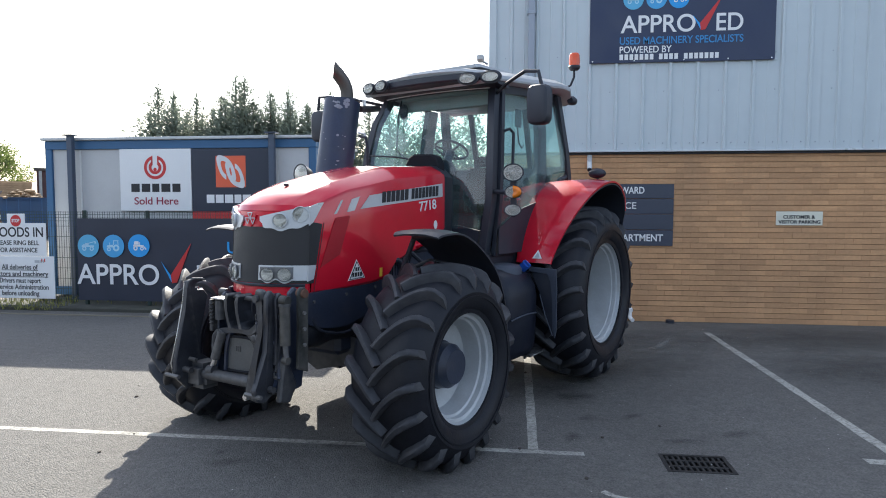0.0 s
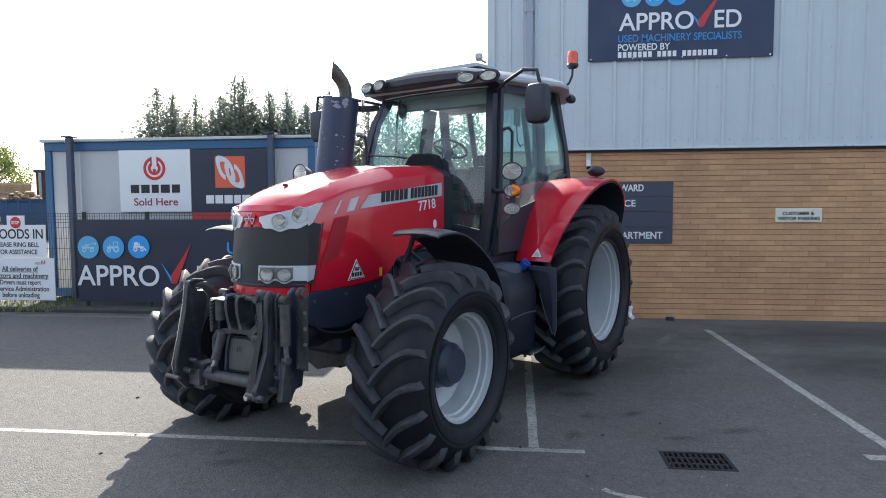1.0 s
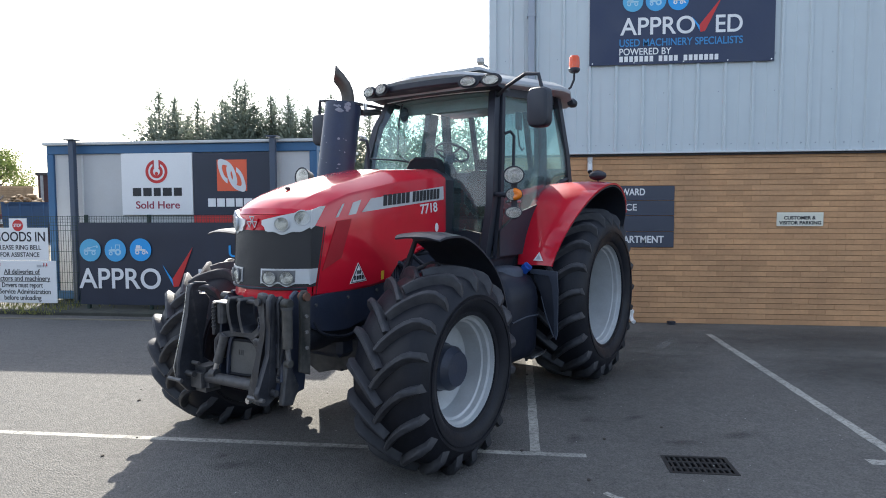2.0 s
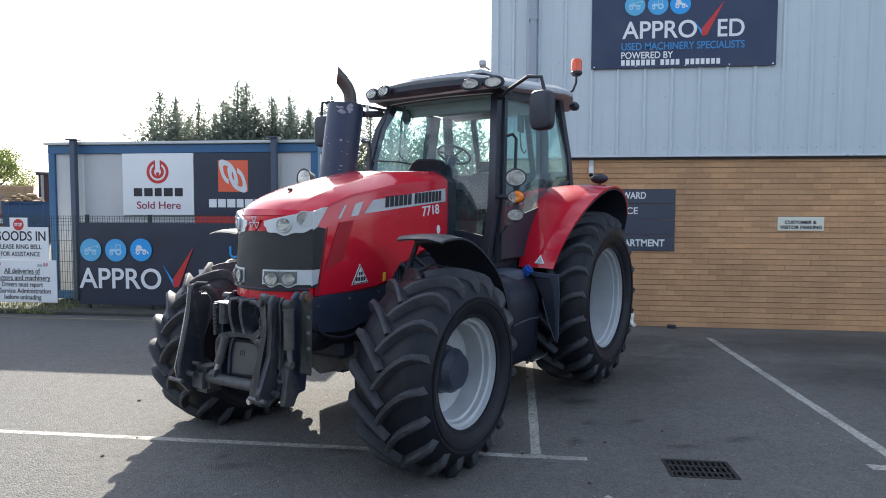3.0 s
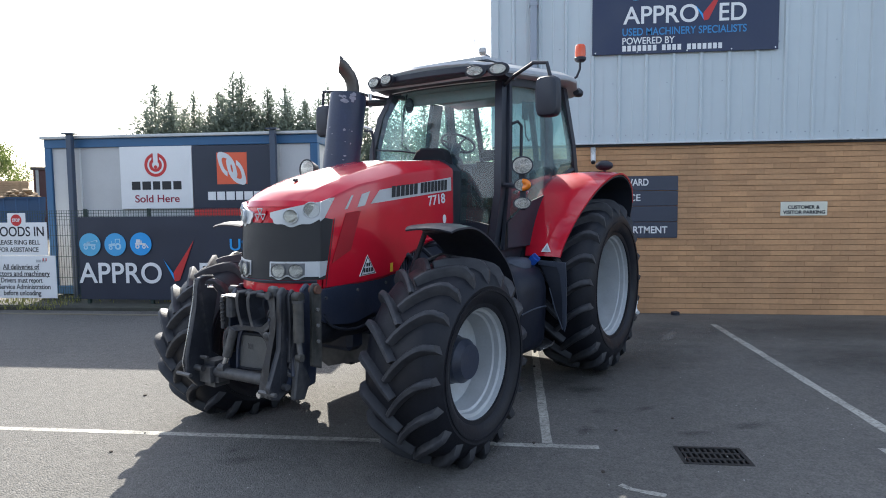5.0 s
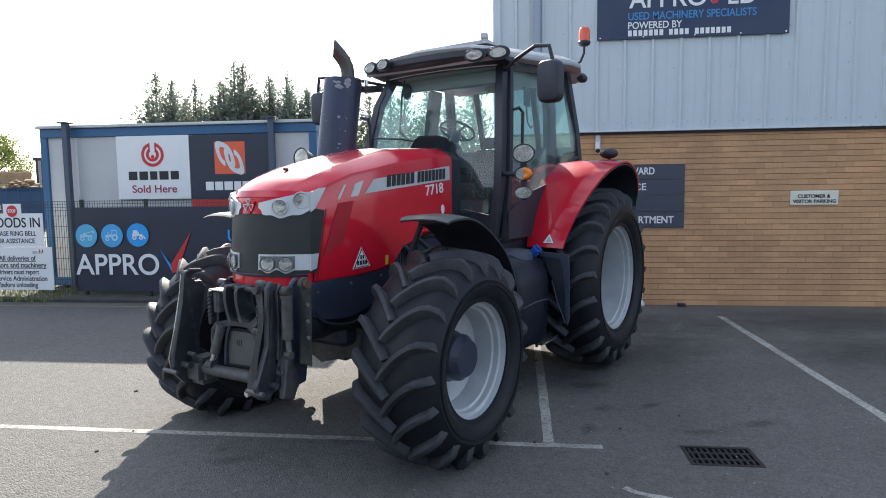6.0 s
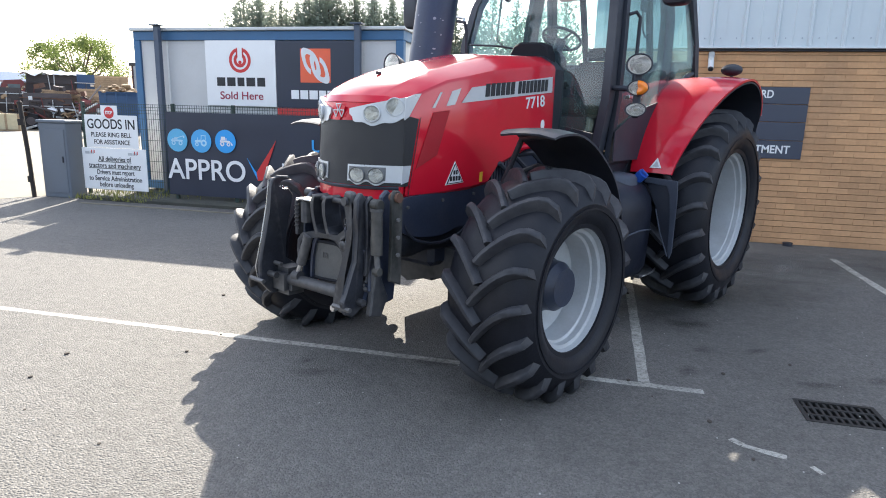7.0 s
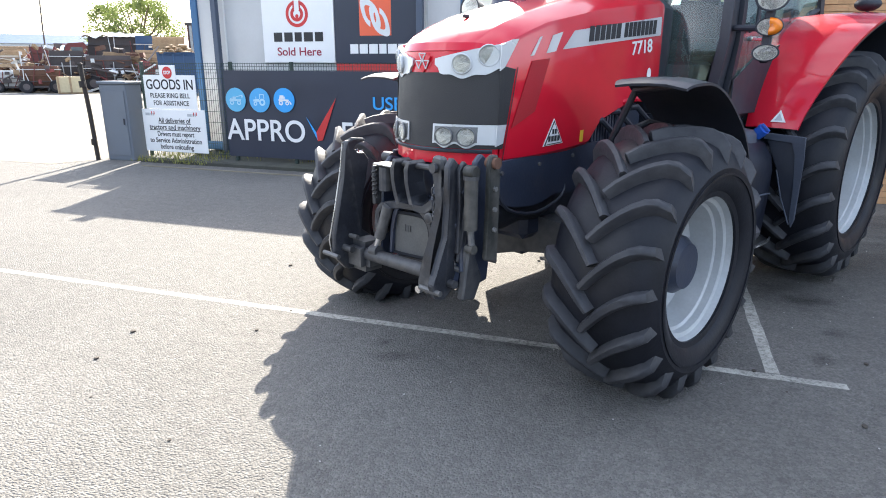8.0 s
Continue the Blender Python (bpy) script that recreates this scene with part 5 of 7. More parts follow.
for s in (1, -1):
    hi = lambda x: 1.855 + 0.075 * (abs(x) - 0.09) / 0.33
    lo = lambda x: 1.800 - 0.045 * math.sin(min(1, max(0, (abs(x) - 0.09) / 0.34)) * math.pi) + (0.02 if abs(x) < 0.12 else 0) - 0.007 * math.cos((abs(x) - 0.258) * 52.8)
    a, b = (0.095, 0.431) if s > 0 else (-0.431, -0.095)
    u = nose_patch("headlamp_unit", a, b, lo, hi, 0.016, SILVERPL, tractor, "silver headlamp surround with twin round lamps", 30)
    for x, r in ((0.258, 0.056), (0.377, 0.060)):
        z = (lo(x) + hi(x)) / 2 + (0.006 if x < 0.3 else 0.026)
        yaw = math.degrees(math.atan(0.44 * x / HW ** 2 * 1.0)) * s
        lamp("headlamp", pose(s * x, front_y(x, z) - (0.024 if x < 0.3 else 0.012), z, 0, 0, yaw), r, r * 0.95, u, "round headlamp in silver surround", 0.03, None, SILVERPL)
    side = PL([(-0.640, 1.79), (-0.60, 1.812), (-0.49, 1.962), (-0.54, 1.958), (-0.632, 1.930)], 0.006, lambda a, b, c: (s * (half_width(a) + 0.001 + c), a, b))
    part("lamp_tail", side, SILVERPL, u, smooth=0)
    hi2, lo2 = c(1.496), lambda x: 1.376 - 0.013 * math.cos((min(abs(x), 0.345) - 0.18) * 52.4)
    a, b = (0.105, 0.431) if s > 0 else (-0.431, -0.105)
    u = nose_patch("work_lamp_unit", a, b, lo2, hi2, 0.018, SILVERPL, tractor, "silver lower lamp surround with twin lamps", 30)
    nose_patch("recess", *((0.119, 0.352) if s > 0 else (-0.352, -0.119)), lambda x: lo2(x) + 0.012, lambda x: 1.484, 0.0205, LAMPGREY, u, "grey recess round the lamps", 24)
    part("lamp_tail", PL([(-0.664, 1.378), (-0.602, 1.392), (-0.577, 1.496), (-0.655, 1.496)], 0.008, lambda a, b, c: (s * (half_width(a) + 0.001 + c), a, b)), SILVERPL, u, smooth=0)
    for x in (0.180, 0.300):
        yaw = math.degrees(math.atan(0.44 * x / HW ** 2)) * s
        lamp("work_lamp", pose(s * x, front_y(x, 1.44) - 0.024, 1.430, 0, 0, yaw), 0.055, 0.052, u, "round work lamp", 0.03, None, LAMPGREY)
    # side graphics, vent and stickers
    F = lambda t: (lambda a, b, c: (s * (half_width(a) + 0.001 + t + c), a, b))
    part("side_stripe", PL([(-0.10, 1.913), (1.075, 2.030), (1.068, 2.155), (0.01, 2.024)], 0.002, F(0.0)), SILVERPL, bonnet, "silver side stripe with dark name bars", smooth=0)
    for y0, w, m in ((0.165, 0.375, 6), (0.575, 0.43, 8)):
        for k in range(m):
            yy = y0 + w * k / m
            z0 = 1.963 + (yy - 0.165) * 0.0895
            part("name_bar", PL([(yy, z0), (yy + w / m * 0.80, z0 + 0.005), (yy + w / m * 0.80 + 0.006, z0 + 0.098), (yy + 0.006, z0 + 0.094)], 0.002, F(0.0025)), BLACKINK, bonnet, smooth=0)
    part("stripe_slash", PL([(-0.25, 1.888), (-0.166, 1.901), (-0.106, 2.013), (-0.198, 1.990)], 0.002, F(0.0)), SILVERPL, bonnet, smooth=0)
    part("stripe_slash", PL([(-0.385, 1.872), (-0.356, 1.876), (-0.290, 1.982), (-0.312, 1.977)], 0.002, F(0.0)), SILVERPL, bonnet, smooth=0)
    part("side_vent", PL([(-0.53, 1.47), (-0.33, 1.56), (-0.215, 1.862), (-0.37, 1.845)], 0.003, F(0.0)), REDMESH, bonnet, "dark red mesh side vent", smooth=0)
    tri = part("warning_triangle", PL([(-0.245, 1.345), (-0.055, 1.355), (-0.15, 1.51)], 0.003, F(0.0)), WHITE, tractor, "white triangular sticker with dark border", smooth=0)
    part("border", PL([(-0.235, 1.350), (-0.065, 1.359), (-0.15, 1.498)], 0.002, F(0.003)), BLACKINK, tri, smooth=0)
    part("field", PL([(-0.222, 1.356), (-0.078, 1.364), (-0.15, 1.483)], 0.002, F(0.0055)), WHITE, tri, smooth=0)
    for y0, y1, z0, z1 in ((-0.205, -0.185, 1.372, 1.405), (-0.177, -0.155, 1.372, 1.405), (-0.147, -0.127, 1.373, 1.406), (-0.119, -0.098, 1.373, 1.406), (-0.170, -0.153, 1.417, 1.446), (-0.146, -0.129, 1.417, 1.446)):
        part("sticker_bar", PL([(y0, z0), (y1, z0 + 0.001), (y1, z1 + 0.001), (y0, z1)], 0.002, F(0.008)), BLACKINK, tri, smooth=0)
    part("yellow_sticker", PL([(0.13, 1.345), (0.165, 1.347), (0.17, 1.42), (0.135, 1.418)], 0.002, F(0.0)), YELLOW, bonnet, smooth=0)
    part("round_sticker", PL([(0.955 + 0.028 * math.cos(t), 1.765 + 0.042 * math.sin(t)) for t in [k * math.pi / 8 for k in range(16)]], 0.002, F(0.0)), WHITE, bonnet, smooth=0)
    part("grille_side", PL([(-0.660, 1.362), (-0.600, 1.362), (-0.508, 1.80), (-0.60, 1.815), (-0.632, 1.80)], 0.004, F(0.0)), GRILLE, bonnet, "black mesh turning round the nose corner", smooth=0)
    part("panel_gap", PL([(-0.600, 1.29), (-0.594, 1.29), (-0.484, 1.81), (-0.490, 1.81)], 0.001, F(0.0)), BLACKINK, bonnet, smooth=0)
    if s > 0:
        lettering("lettering", "7718", 0.125, WHITE, bonnet, pose(0.4625, 0.70, 1.89, 90 - 0, 0, 90) @ pose(0, 0, 0, 0, 0, 6), 0.27, "white model number")
    else:
        lettering("lettering", "7718", 0.125, WHITE, bonnet, pose(-0.4625, 1.0, 1.92, 90, 0, -90) @ pose(0, 0, 0, 0, 0, -6), 0.27, "white model number")

tri = PL([(-0.062, 1.868), (0.062, 1.868), (0.0, 1.775)], 0.012, lambda a, b, c: (a, -0.803 + c - 0.014, b))
badge = part("badge", tri, REDPAINT, tractor, "red badge with silver triangles", smooth=0)
for cx, cz in ((0, 1.862), (-0.030, 1.822), (0.030, 1.822)):
    for p, q in (((-0.026, 0.022), (0.026, 0.022)), ((0.026, 0.022), (0, -0.022)), ((0, -0.022), (-0.026, 0.022))):
        part("badge_line", T([(cx + p[0], -0.821, cz + p[1]), (cx + q[0], -0.821, cz + q[1])], 0.0035, 6), SILVERPL, badge)
part("bonnet_catch", B(-0.012, 0.012, -0.485, -0.44, 2.092, 2.114, 0.005, m=pose(0, 0, 0)), BLACKPL, bonnet)
part("cowl", rings(bmesh.new(), [[(x * k, y, z) for x, z in ((0.42, 1.62), (0.44, 1.9), (0.44, 2.22), (0.30, 2.33), (-0.30, 2.33), (-0.44, 2.22), (-0.44, 1.9), (-0.42, 1.62))] for k, y in ((1.0, 1.10), (1.0, 1.20), (0.9, 1.36))]), BLACKPL, tractor, "black cowl between bonnet and cab")
part("dash_hump", rings(bmesh.new(), [[(0.10 + x * k, y, 2.22 + (z - 2.22) * k) for x, z in ((0.24, 2.22), (0.225, 2.36), (0.19, 2.43), (0.13, 2.455), (-0.09, 2.465), (-0.15, 2.44), (-0.20, 2.36), (-0.24, 2.22))] for k, y in ((0.93, 1.21), (1.0, 1.23), (1.0, 1.30))], True, True), DASHBLACK, tractor, "black instrument cowl at the windscreen's foot", smooth=40)

# ---- chassis ----
part("front_casting", B(-0.30, 0.30, -0.78, -0.25, 0.90, 1.26, 0.03), CHASSIS, tractor, "dark painted front frame casting")
part("engine_block", B(-0.33, 0.33, -0.24, 1.15, 0.72, 1.55, 0.04), CHASSIS, tractor)
part("gearbox", B(-0.30, 0.30, 1.16, 2.7, 0.52, 1.25, 0.05), CHASSIS, tractor)
part("rear_axle", L([(-0.80, 0.15), (-0.45, 0.19), (-0.34, 0.34), (0.34, 0.34), (0.45, 0.19), (0.80, 0.15)], (0, WB, RZ), "x", 28), CHASSIS, tractor)
part("front_axle", rings(bmesh.new(), [[(x, y + 0.02, FZ + z) for y, z in ((-h, -v), (h, -v), (h, v), (-h, v))] for x, h, v in ((-0.82, 0.09, 0.11), (-0.6, 0.085, 0.09), (-0.2, 0.12, 0.14), (0, 0.17, 0.19), (0.2, 0.12, 0.14), (0.6, 0.085, 0.09), (0.82, 0.09, 0.11))]), DARKMET, tractor, "cast front axle beam")
for s in (1, -1):
    part("steering_knuckle", B(s * 0.80 - 0.07, s * 0.80 + 0.07, -0.14, 0.18, FZ - 0.20, FZ + 0.20, 0.03), DARKMET, tractor)
    part("steering_ram", T([(s * 0.15, 0.20, FZ + 0.02), (s * 0.72, 0.17, FZ + 0.02)], 0.03, 10), DARKMET, tractor)
    skirt_line = eased([(-0.70, 1.10), (-0.62, 1.04), (-0.45, 1.00), (-0.25, 0.99), (-0.05, 1.03), (0.12, 1.02), (0.30, 1.06), (0.55, 1.33)]) + [(0.20, 1.325), (-0.70, 1.285)]
    skirt = part("side_skirt", PL(skirt_line, 0.03, lambda a, b, c: (s * (0.405 + c), a, b), 0.006), CHASSIS, tractor, "dark blue-black lower side panel")
    part("lower_casting", rings(bmesh.new(), [[(s * 0.30 + 0.11 * k * math.cos(q), y, 0.97 + 0.13 * k * math.sin(q)) for q in [2 * math.pi * i / 14 for i in range(14)]] for k, y in ((0.55, -0.70), (0.95, -0.64), (1.0, -0.45), (0.8, -0.30), (0.95, -0.14), (0.7, -0.02))]), DARKMET, skirt, "rounded dark casting below the panel", smooth=50)
    for k, (ya, yb, drop) in enumerate(((-0.62, 0.05, 0.05),)):
        part("hose", T(eased([(s * 0.43, ya, 1.10), (s * (0.445 + 0.01 * k), ya + 0.08, 1.02 - drop * 0.5), (s * 0.45, 0.5 * (ya + yb), 0.99 - drop), (s * 0.44, yb - 0.05, 1.03 - drop * 0.5), (s * 0.42, yb, 1.12)], 3), 0.011 + 0.002 * k, 8), BLACKPL, skirt)
    for y, z in ((-0.60, 1.22), (-0.25, 1.24), (0.10, 1.26)):
        part("bolt", T([(s * 0.434, y, z), (s * 0.446, y, z)], 0.013, 6), DARKMET, skirt, smooth=0)
part("sump", B(-0.22, 0.22, -0.1, 1.1, 0.56, 0.73, 0.05), CHASSIS, tractor)
fin_mesh = finish(B(0.34, 0.43, 0.32, 0.34, 1.24, 1.50), "cooling_fin", CHASSIS, 0)
for k in range(9):
    fin = new("cooling_fin", fin_mesh)
    fin.parent = tractor
    fin.matrix_basis = pose(0, k * 0.035, 0)
for k, (y0, z0) in enumerate(((0.30, 1.45), (0.5, 1.50), (0.75, 1.52))):
    part("hose", T([(0.36, y0, z0), (0.46, y0 + 0.08, z0 + 0.02), (0.48, y0 + 0.22, z0 - 0.08), (0.40, y0 + 0.35, z0 - 0.2)], 0.022, 8), BLACKPL, tractor)
part("red_bracket", T([(0.40, 0.62, 1.56), (0.52, 0.70, 1.60), (0.56, 0.85, 1.60)], 0.02, 8), REDPAINT, tractor)

# ---- front mudguards ----
for s in (1, -1):
    ln = [(-0.27, 1.72, 0.93, 1.33), (-0.20, 1.742, 0.90, 1.345), (0.0, 1.745, 0.84, 1.35), (0.18, 1.69, 0.78, 1.35), (0.38, 1.585, 0.78, 1.34), (0.56, 1.44, 0.78, 1.34), (0.69, 1.25, 0.78, 1.34), (0.77, 1.02, 0.78, 1.34), (0.80, 0.84, 0.80, 1.33)]
    g = part("front_mudguard", strip(bmesh.new(), [(y, z, s * a, s * b) for y, z, a, b in eased(ln)], False, 0.014), BLACKPL, tractor, "black plastic front mudguard", smooth=50)
    part("stay", T([(s * 0.62, 0.05, FZ + 0.1), (s * 0.70, 0.10, 1.35), (s * 0.86, 0.08, 1.68), (s * 1.1, 0.05, 1.715)], 0.022, 8), DARKMET, g)
    part("stay", T([(s * 0.72, 0.12, 1.40), (s * 0.80, 0.38, 1.48), (s * 0.95, 0.50, 1.44)], 0.02, 8), DARKMET, g)

# ---- rear mudguards ----
for s in (1, -1):
    ln = [(1.92, 1.36, 0.82, 1.20), (1.97, 1.50, 0.81, 1.23), (2.07, 1.70, 0.80, 1.29), (2.22, 1.90, 0.79, 1.36), (2.42, 2.08, 0.78, 1.43), (2.66, 2.195, 0.78, 1.48), (2.95, 2.235, 0.78, 1.49), (3.20, 2.20, 0.78, 1.48), (3.35, 2.125, 0.78, 1.475), (3.44, 2.03, 0.78, 1.47), (3.49, 1.90, 0.78, 1.46)]
    g = part("rear_mudguard", strip(bmesh.new(), [(y, z, s * a, s * b) for y, z, a, b in eased(ln)], False, 0.02), REDPAINT, tractor, "red rear mudguard", smooth=50)
    part("liner", strip(bmesh.new(), [(WB + (y - WB) * 0.978, RZ + (z - RZ) * 0.978, s * (a + 0.02), s * (b - 0.006)) for y, z, a, b in eased(ln + [(3.50, 1.78, 0.78, 1.44), (3.46, 1.5, 0.78, 1.42), (3.44, 1.2, 0.78, 1.40)])], False, 0.012), BLACKPL, g, "black underside liner", smooth=50)
    inner = [(1.90, 1.34), (2.05, 1.68), (2.40, 2.05), (2.95, 2.20), (3.42, 2.10), (3.50, 1.95), (3.50, 1.3), (2.0, 1.2)]
    part("inner_panel", PL(inner, 0.03, lambda a, b, c: (s * (0.755 + c), a, b)), BLACKPL, g, "black inner wing panel", smooth=0)
    tr = part("triangle_sticker", PL([(-0.055, -0.045), (0.055, -0.045), (0, 0.05)], 0.003, lambda a, b, c: (a, -c, b)), WHITE, g, "small white triangular sticker", smooth=0)
    tr.matrix_basis = pose(s * 1.06, 1.925, 1.45, -20, 0, 0)
    part("bar", PL([(-0.03, -0.033), (0.03, -0.033), (0, 0.022)], 0.002, lambda a, b, c: (a, -0.003 - c, b)), GREYINK, tr, smooth=0)

fl = part("fender_lamp", L([(-0.06, 0.45), (-0.02, 0.95), (0.0, 1.0), (0.02, 1.0), (0.035, 0.9)], (0, 0, 0), "y", 20), BLACKPL, tractor, "flat oval black work lamp above the mudguard")
fl.matrix_basis = pose(1.22, 3.15, 2.325, 0, 0, 10) @ Matrix.Diagonal((0.10, 1, 0.058, 1))
part("lamp_foot", T([(1.22, 3.17, 2.24), (1.22, 3.17, 2.29)], 0.014, 8), BLACKPL, tractor)

# ---- cab ----
cab = tractor
for s in (1, -1):
    part("front_pillar", rings(bmesh.new(), [[(s * x + dx, y + dy, z) for dx, dy in ((-0.038, -0.05), (0.038, -0.05), (0.038, 0.05), (-0.038, 0.05))] for x, y, z in ((0.72, 1.40, 1.42), (0.80, 1.41, 2.0), (0.785, 1.46, 2.5), (0.74, 1.55, 2.85), (0.67, 1.69, 3.13))]), BLACKPL, cab, "black front cab pillar")
    part("door_frame", rings(bmesh.new(), [[(s * x + dx, y + dy, z) for dx, dy in ((-0.022, -0.03), (0.022, -0.03), (0.022, 0.03), (-0.022, 0.03))] for x, y, z in ((0.795, 1.50, 1.45), (0.845, 1.50, 2.0), (0.83, 1.55, 2.5), (0.785, 1.64, 2.85), (0.71, 1.78, 3.12))]), BLACKPL, cab)
    part("centre_pillar", rings(bmesh.new(), [[(s * x + dx, y + dy, z) for dx, dy in ((-0.03, -0.10), (0.03, -0.10), (0.03, 0.10), (-0.03, 0.10))] for x, y, z in ((0.77, 2.48, 1.9), (0.79, 2.52, 2.3), (0.77, 2.56, 2.75), (0.72, 2.58, 3.12))]), BLACKPL, cab, "dark centre cab pillar behind the glass")
    part("side_header", rings(bmesh.new(), [[(s * x + dx, y, z + dz) for dx, dz in ((-0.03, -0.07), (0.03, -0.07), (0.03, 0.09), (-0.03, 0.09))] for x, y, z in ((0.69, 1.70, 3.15), (0.73, 2.2, 3.19), (0.75, 2.7, 3.22), (0.74, 3.05, 3.22))]), BLACKPL, cab, "black rail under the roof edge")
    part("rear_pillar", rings(bmesh.new(), [[(s * x + dx, y + dy, z) for dx, dy in ((-0.04, -0.05), (0.04, -0.05), (0.04, 0.05), (-0.04, 0.05))] for x, y, z in ((0.84, 3.20, 2.1), (0.83, 3.10, 2.6), (0.78, 2.95, 3.22))]), BLACKPL, cab)
    dg = part("door_glass", rings(bmesh.new(), [[(s * (x + 0.006 * k), y, z) for x, y, z in ((0.81, 1.53, 1.48), (0.81, 2.02, 1.48), (0.84, 2.38, 1.95), (0.86, 3.05, 2.28), (0.85, 3.05, 2.62), (0.79, 2.93, 3.10), (0.715, 1.79, 3.09), (0.785, 1.66, 2.85), (0.835, 1.57, 2.5), (0.86, 1.52, 2.0))] for k in (0, 1)]), CABGLASS, cab, "tinted door glass", smooth=0)
    dg.visible_shadow = False
    part("grab_rail", T([(s * 0.85, 1.58, 2.68), (s * 0.89, 1.62, 2.70), (s * 0.91, 1.66, 2.66), (s * 0.91, 1.65, 2.4), (s * 0.91, 1.63, 2.1), (s * 0.87, 1.60, 2.06)], 0.016, 8), BLACKPL, cab)
    part("door_handle", B(s * 0.875 - 0.02, s * 0.875 + 0.02, 1.62, 1.86, 2.00, 2.03, 0.008), CHROME, cab, "bright door handle")
    part("lower_door_bar", rings(bmesh.new(), [[(s * x, y + dy, z + dz) for dy, dz in ((-0.025, -0.025), (0.025, -0.025), (0.025, 0.025), (-0.025, 0.025))] for x, y, z in ((0.80, 1.48, 1.46), (0.80, 2.02, 1.46))]), BLACKPL, cab)
    part("wing_bar", tube(bmesh.new(), [(s * 0.82, 2.02, 1.46), (s * 0.84, 2.20, 1.76), (s * 0.86, 2.42, 1.98), (s * 0.86, 2.95, 2.26), (s * 0.84, 3.14, 2.30)], 0.03, 8), BLACKPL, cab)
    part("door_side_trim", PL([(1.47, 1.47), (2.03, 1.47), (2.22, 1.74), (2.42, 1.93), (2.36, 2.0), (1.85, 1.90), (1.47, 1.72)], 0.03, lambda a, b, c: (s * (0.852 + c * 0.3), a, b)), BLACKPL, cab, "dark lower door panel", smooth=0)
    # stacked lamps and mirror
    fy = 0.0 if s > 0 else -0.42
    br = part("lamp_bracket", T([(s * 0.84, 1.42 + fy * 0.2, 2.08), (s * 1.02, 1.33 + fy * 0.8, 2.07), (s * 1.12, 1.27 + fy, 2.07)], 0.022, 8), BLACKPL, tractor)
    part("bracket_plate", B(s * 1.13 - 0.03, s * 1.13 + 0.03, 1.235 + fy, 1.265 + fy, 1.84, 2.32, 0.01), BLACKPL, br)
    big = 1.0 if s > 0 else 1.3
    lamp("work_lamp", pose(s * 1.15, 1.20 + fy, 2.245 + (0.035 if s < 0 else 0), 0, 0, 10 * s), 0.100 * big, 0.080 * big, tractor, "large oval work lamp on a bracket", 0.10)
    lamp("work_lamp", pose(s * 1.15, 1.20 + fy, 1.905, 0, 0, 10 * s), 0.082, 0.054, tractor, "small oval work lamp on a bracket", 0.08)
    ind = lamp("indicator", pose(s * 1.15, 1.21 + fy, 2.07, 0, 0, 10 * s), 0.082, 0.058, tractor, "front side lamp with amber indicator", 0.06)
    am = L([(0.0, 0.001), (-0.03, 0.5), (-0.016, 0.95), (0.0, 1.0)], (0, 0, 0), "y", 20)
    bmesh.ops.delete(am, geom=[v for v in am.verts if v.co.x * s < -0.02], context="VERTS")
    part("amber_lens", am, AMBER, ind, "amber indicator lens")
    mx_ = 1.30 if s > 0 else 1.45
    mx_ += 0.05 if s > 0 else 0.0
    mir = part("mirror", rings(bmesh.new(), [[(s * (mx_ - 0.022) + 0.110 * k * math.copysign(abs(math.cos(t)) ** 0.45, math.cos(t)), y, 2.86 + 0.180 * k * math.copysign(abs(math.sin(t)) ** 0.45, math.sin(t))) for t in [2 * math.pi * i / 28 for i in range(28)]] for k, y in ((0.72, 1.29), (0.92, 1.305), (1.0, 1.33), (1.0, 1.40), (0.95, 1.41))]), BLACKPL, cab, "large black wing mirror")
    part("mirror_glass", B(s * (mx_ - 0.022) - 0.094, s * (mx_ - 0.022) + 0.094, 1.405, 1.413, 2.71, 3.01, 0.01), CHROME, mir)
    part("mirror_arm", T([(s * 0.72, 1.66, 3.07), (s * 0.92, 1.50, 3.12), (s * (mx_ - 0.17), 1.36, 3.18), (s * (mx_ - 0.03 if s > 0 else 1.44), 1.35, 3.16 if s > 0 else 3.19), (s * (mx_ if s > 0 else 1.47), 1.36, 3.03)], 0.018, 8), BLACKPL, mir)
part("base", rings(bmesh.new(), [[(s * x, y, z) for s, x, z in ((1, 0.62, 1.22), (1, 0.76, 1.30), (1, 0.78, 1.46), (-1, 0.78, 1.46), (-1, 0.76, 1.30), (-1, 0.62, 1.22))] for y in (1.30, 2.05, 3.0)]), BLACKPL, cab, "black cab floor pan")
part("firewall", PL([(-0.66, 1.46), (0.66, 1.46), (0.70, 1.70), (0.44, 1.75), (-0.44, 1.75), (-0.70, 1.70)], 0.03, lambda a, b, c: (a, 1.36 + c, b)), BLACKPL, cab, smooth=0)
ws = part("windscreen", rings(bmesh.new(), [[(x, y - 0.10 * (1 - (x / 0.8) ** 2), z) for x in [w * (1 - 2 * i / 10) for i in range(11)]] for w, y, z in ((0.70, 1.38, 1.72), (0.78, 1.39, 2.1), (0.765, 1.44, 2.5), (0.72, 1.53, 2.85), (0.65, 1.69, 3.16))], False, False), CABGLASS, cab, "tinted curved windscreen", smooth=60)
ws.visible_shadow = False
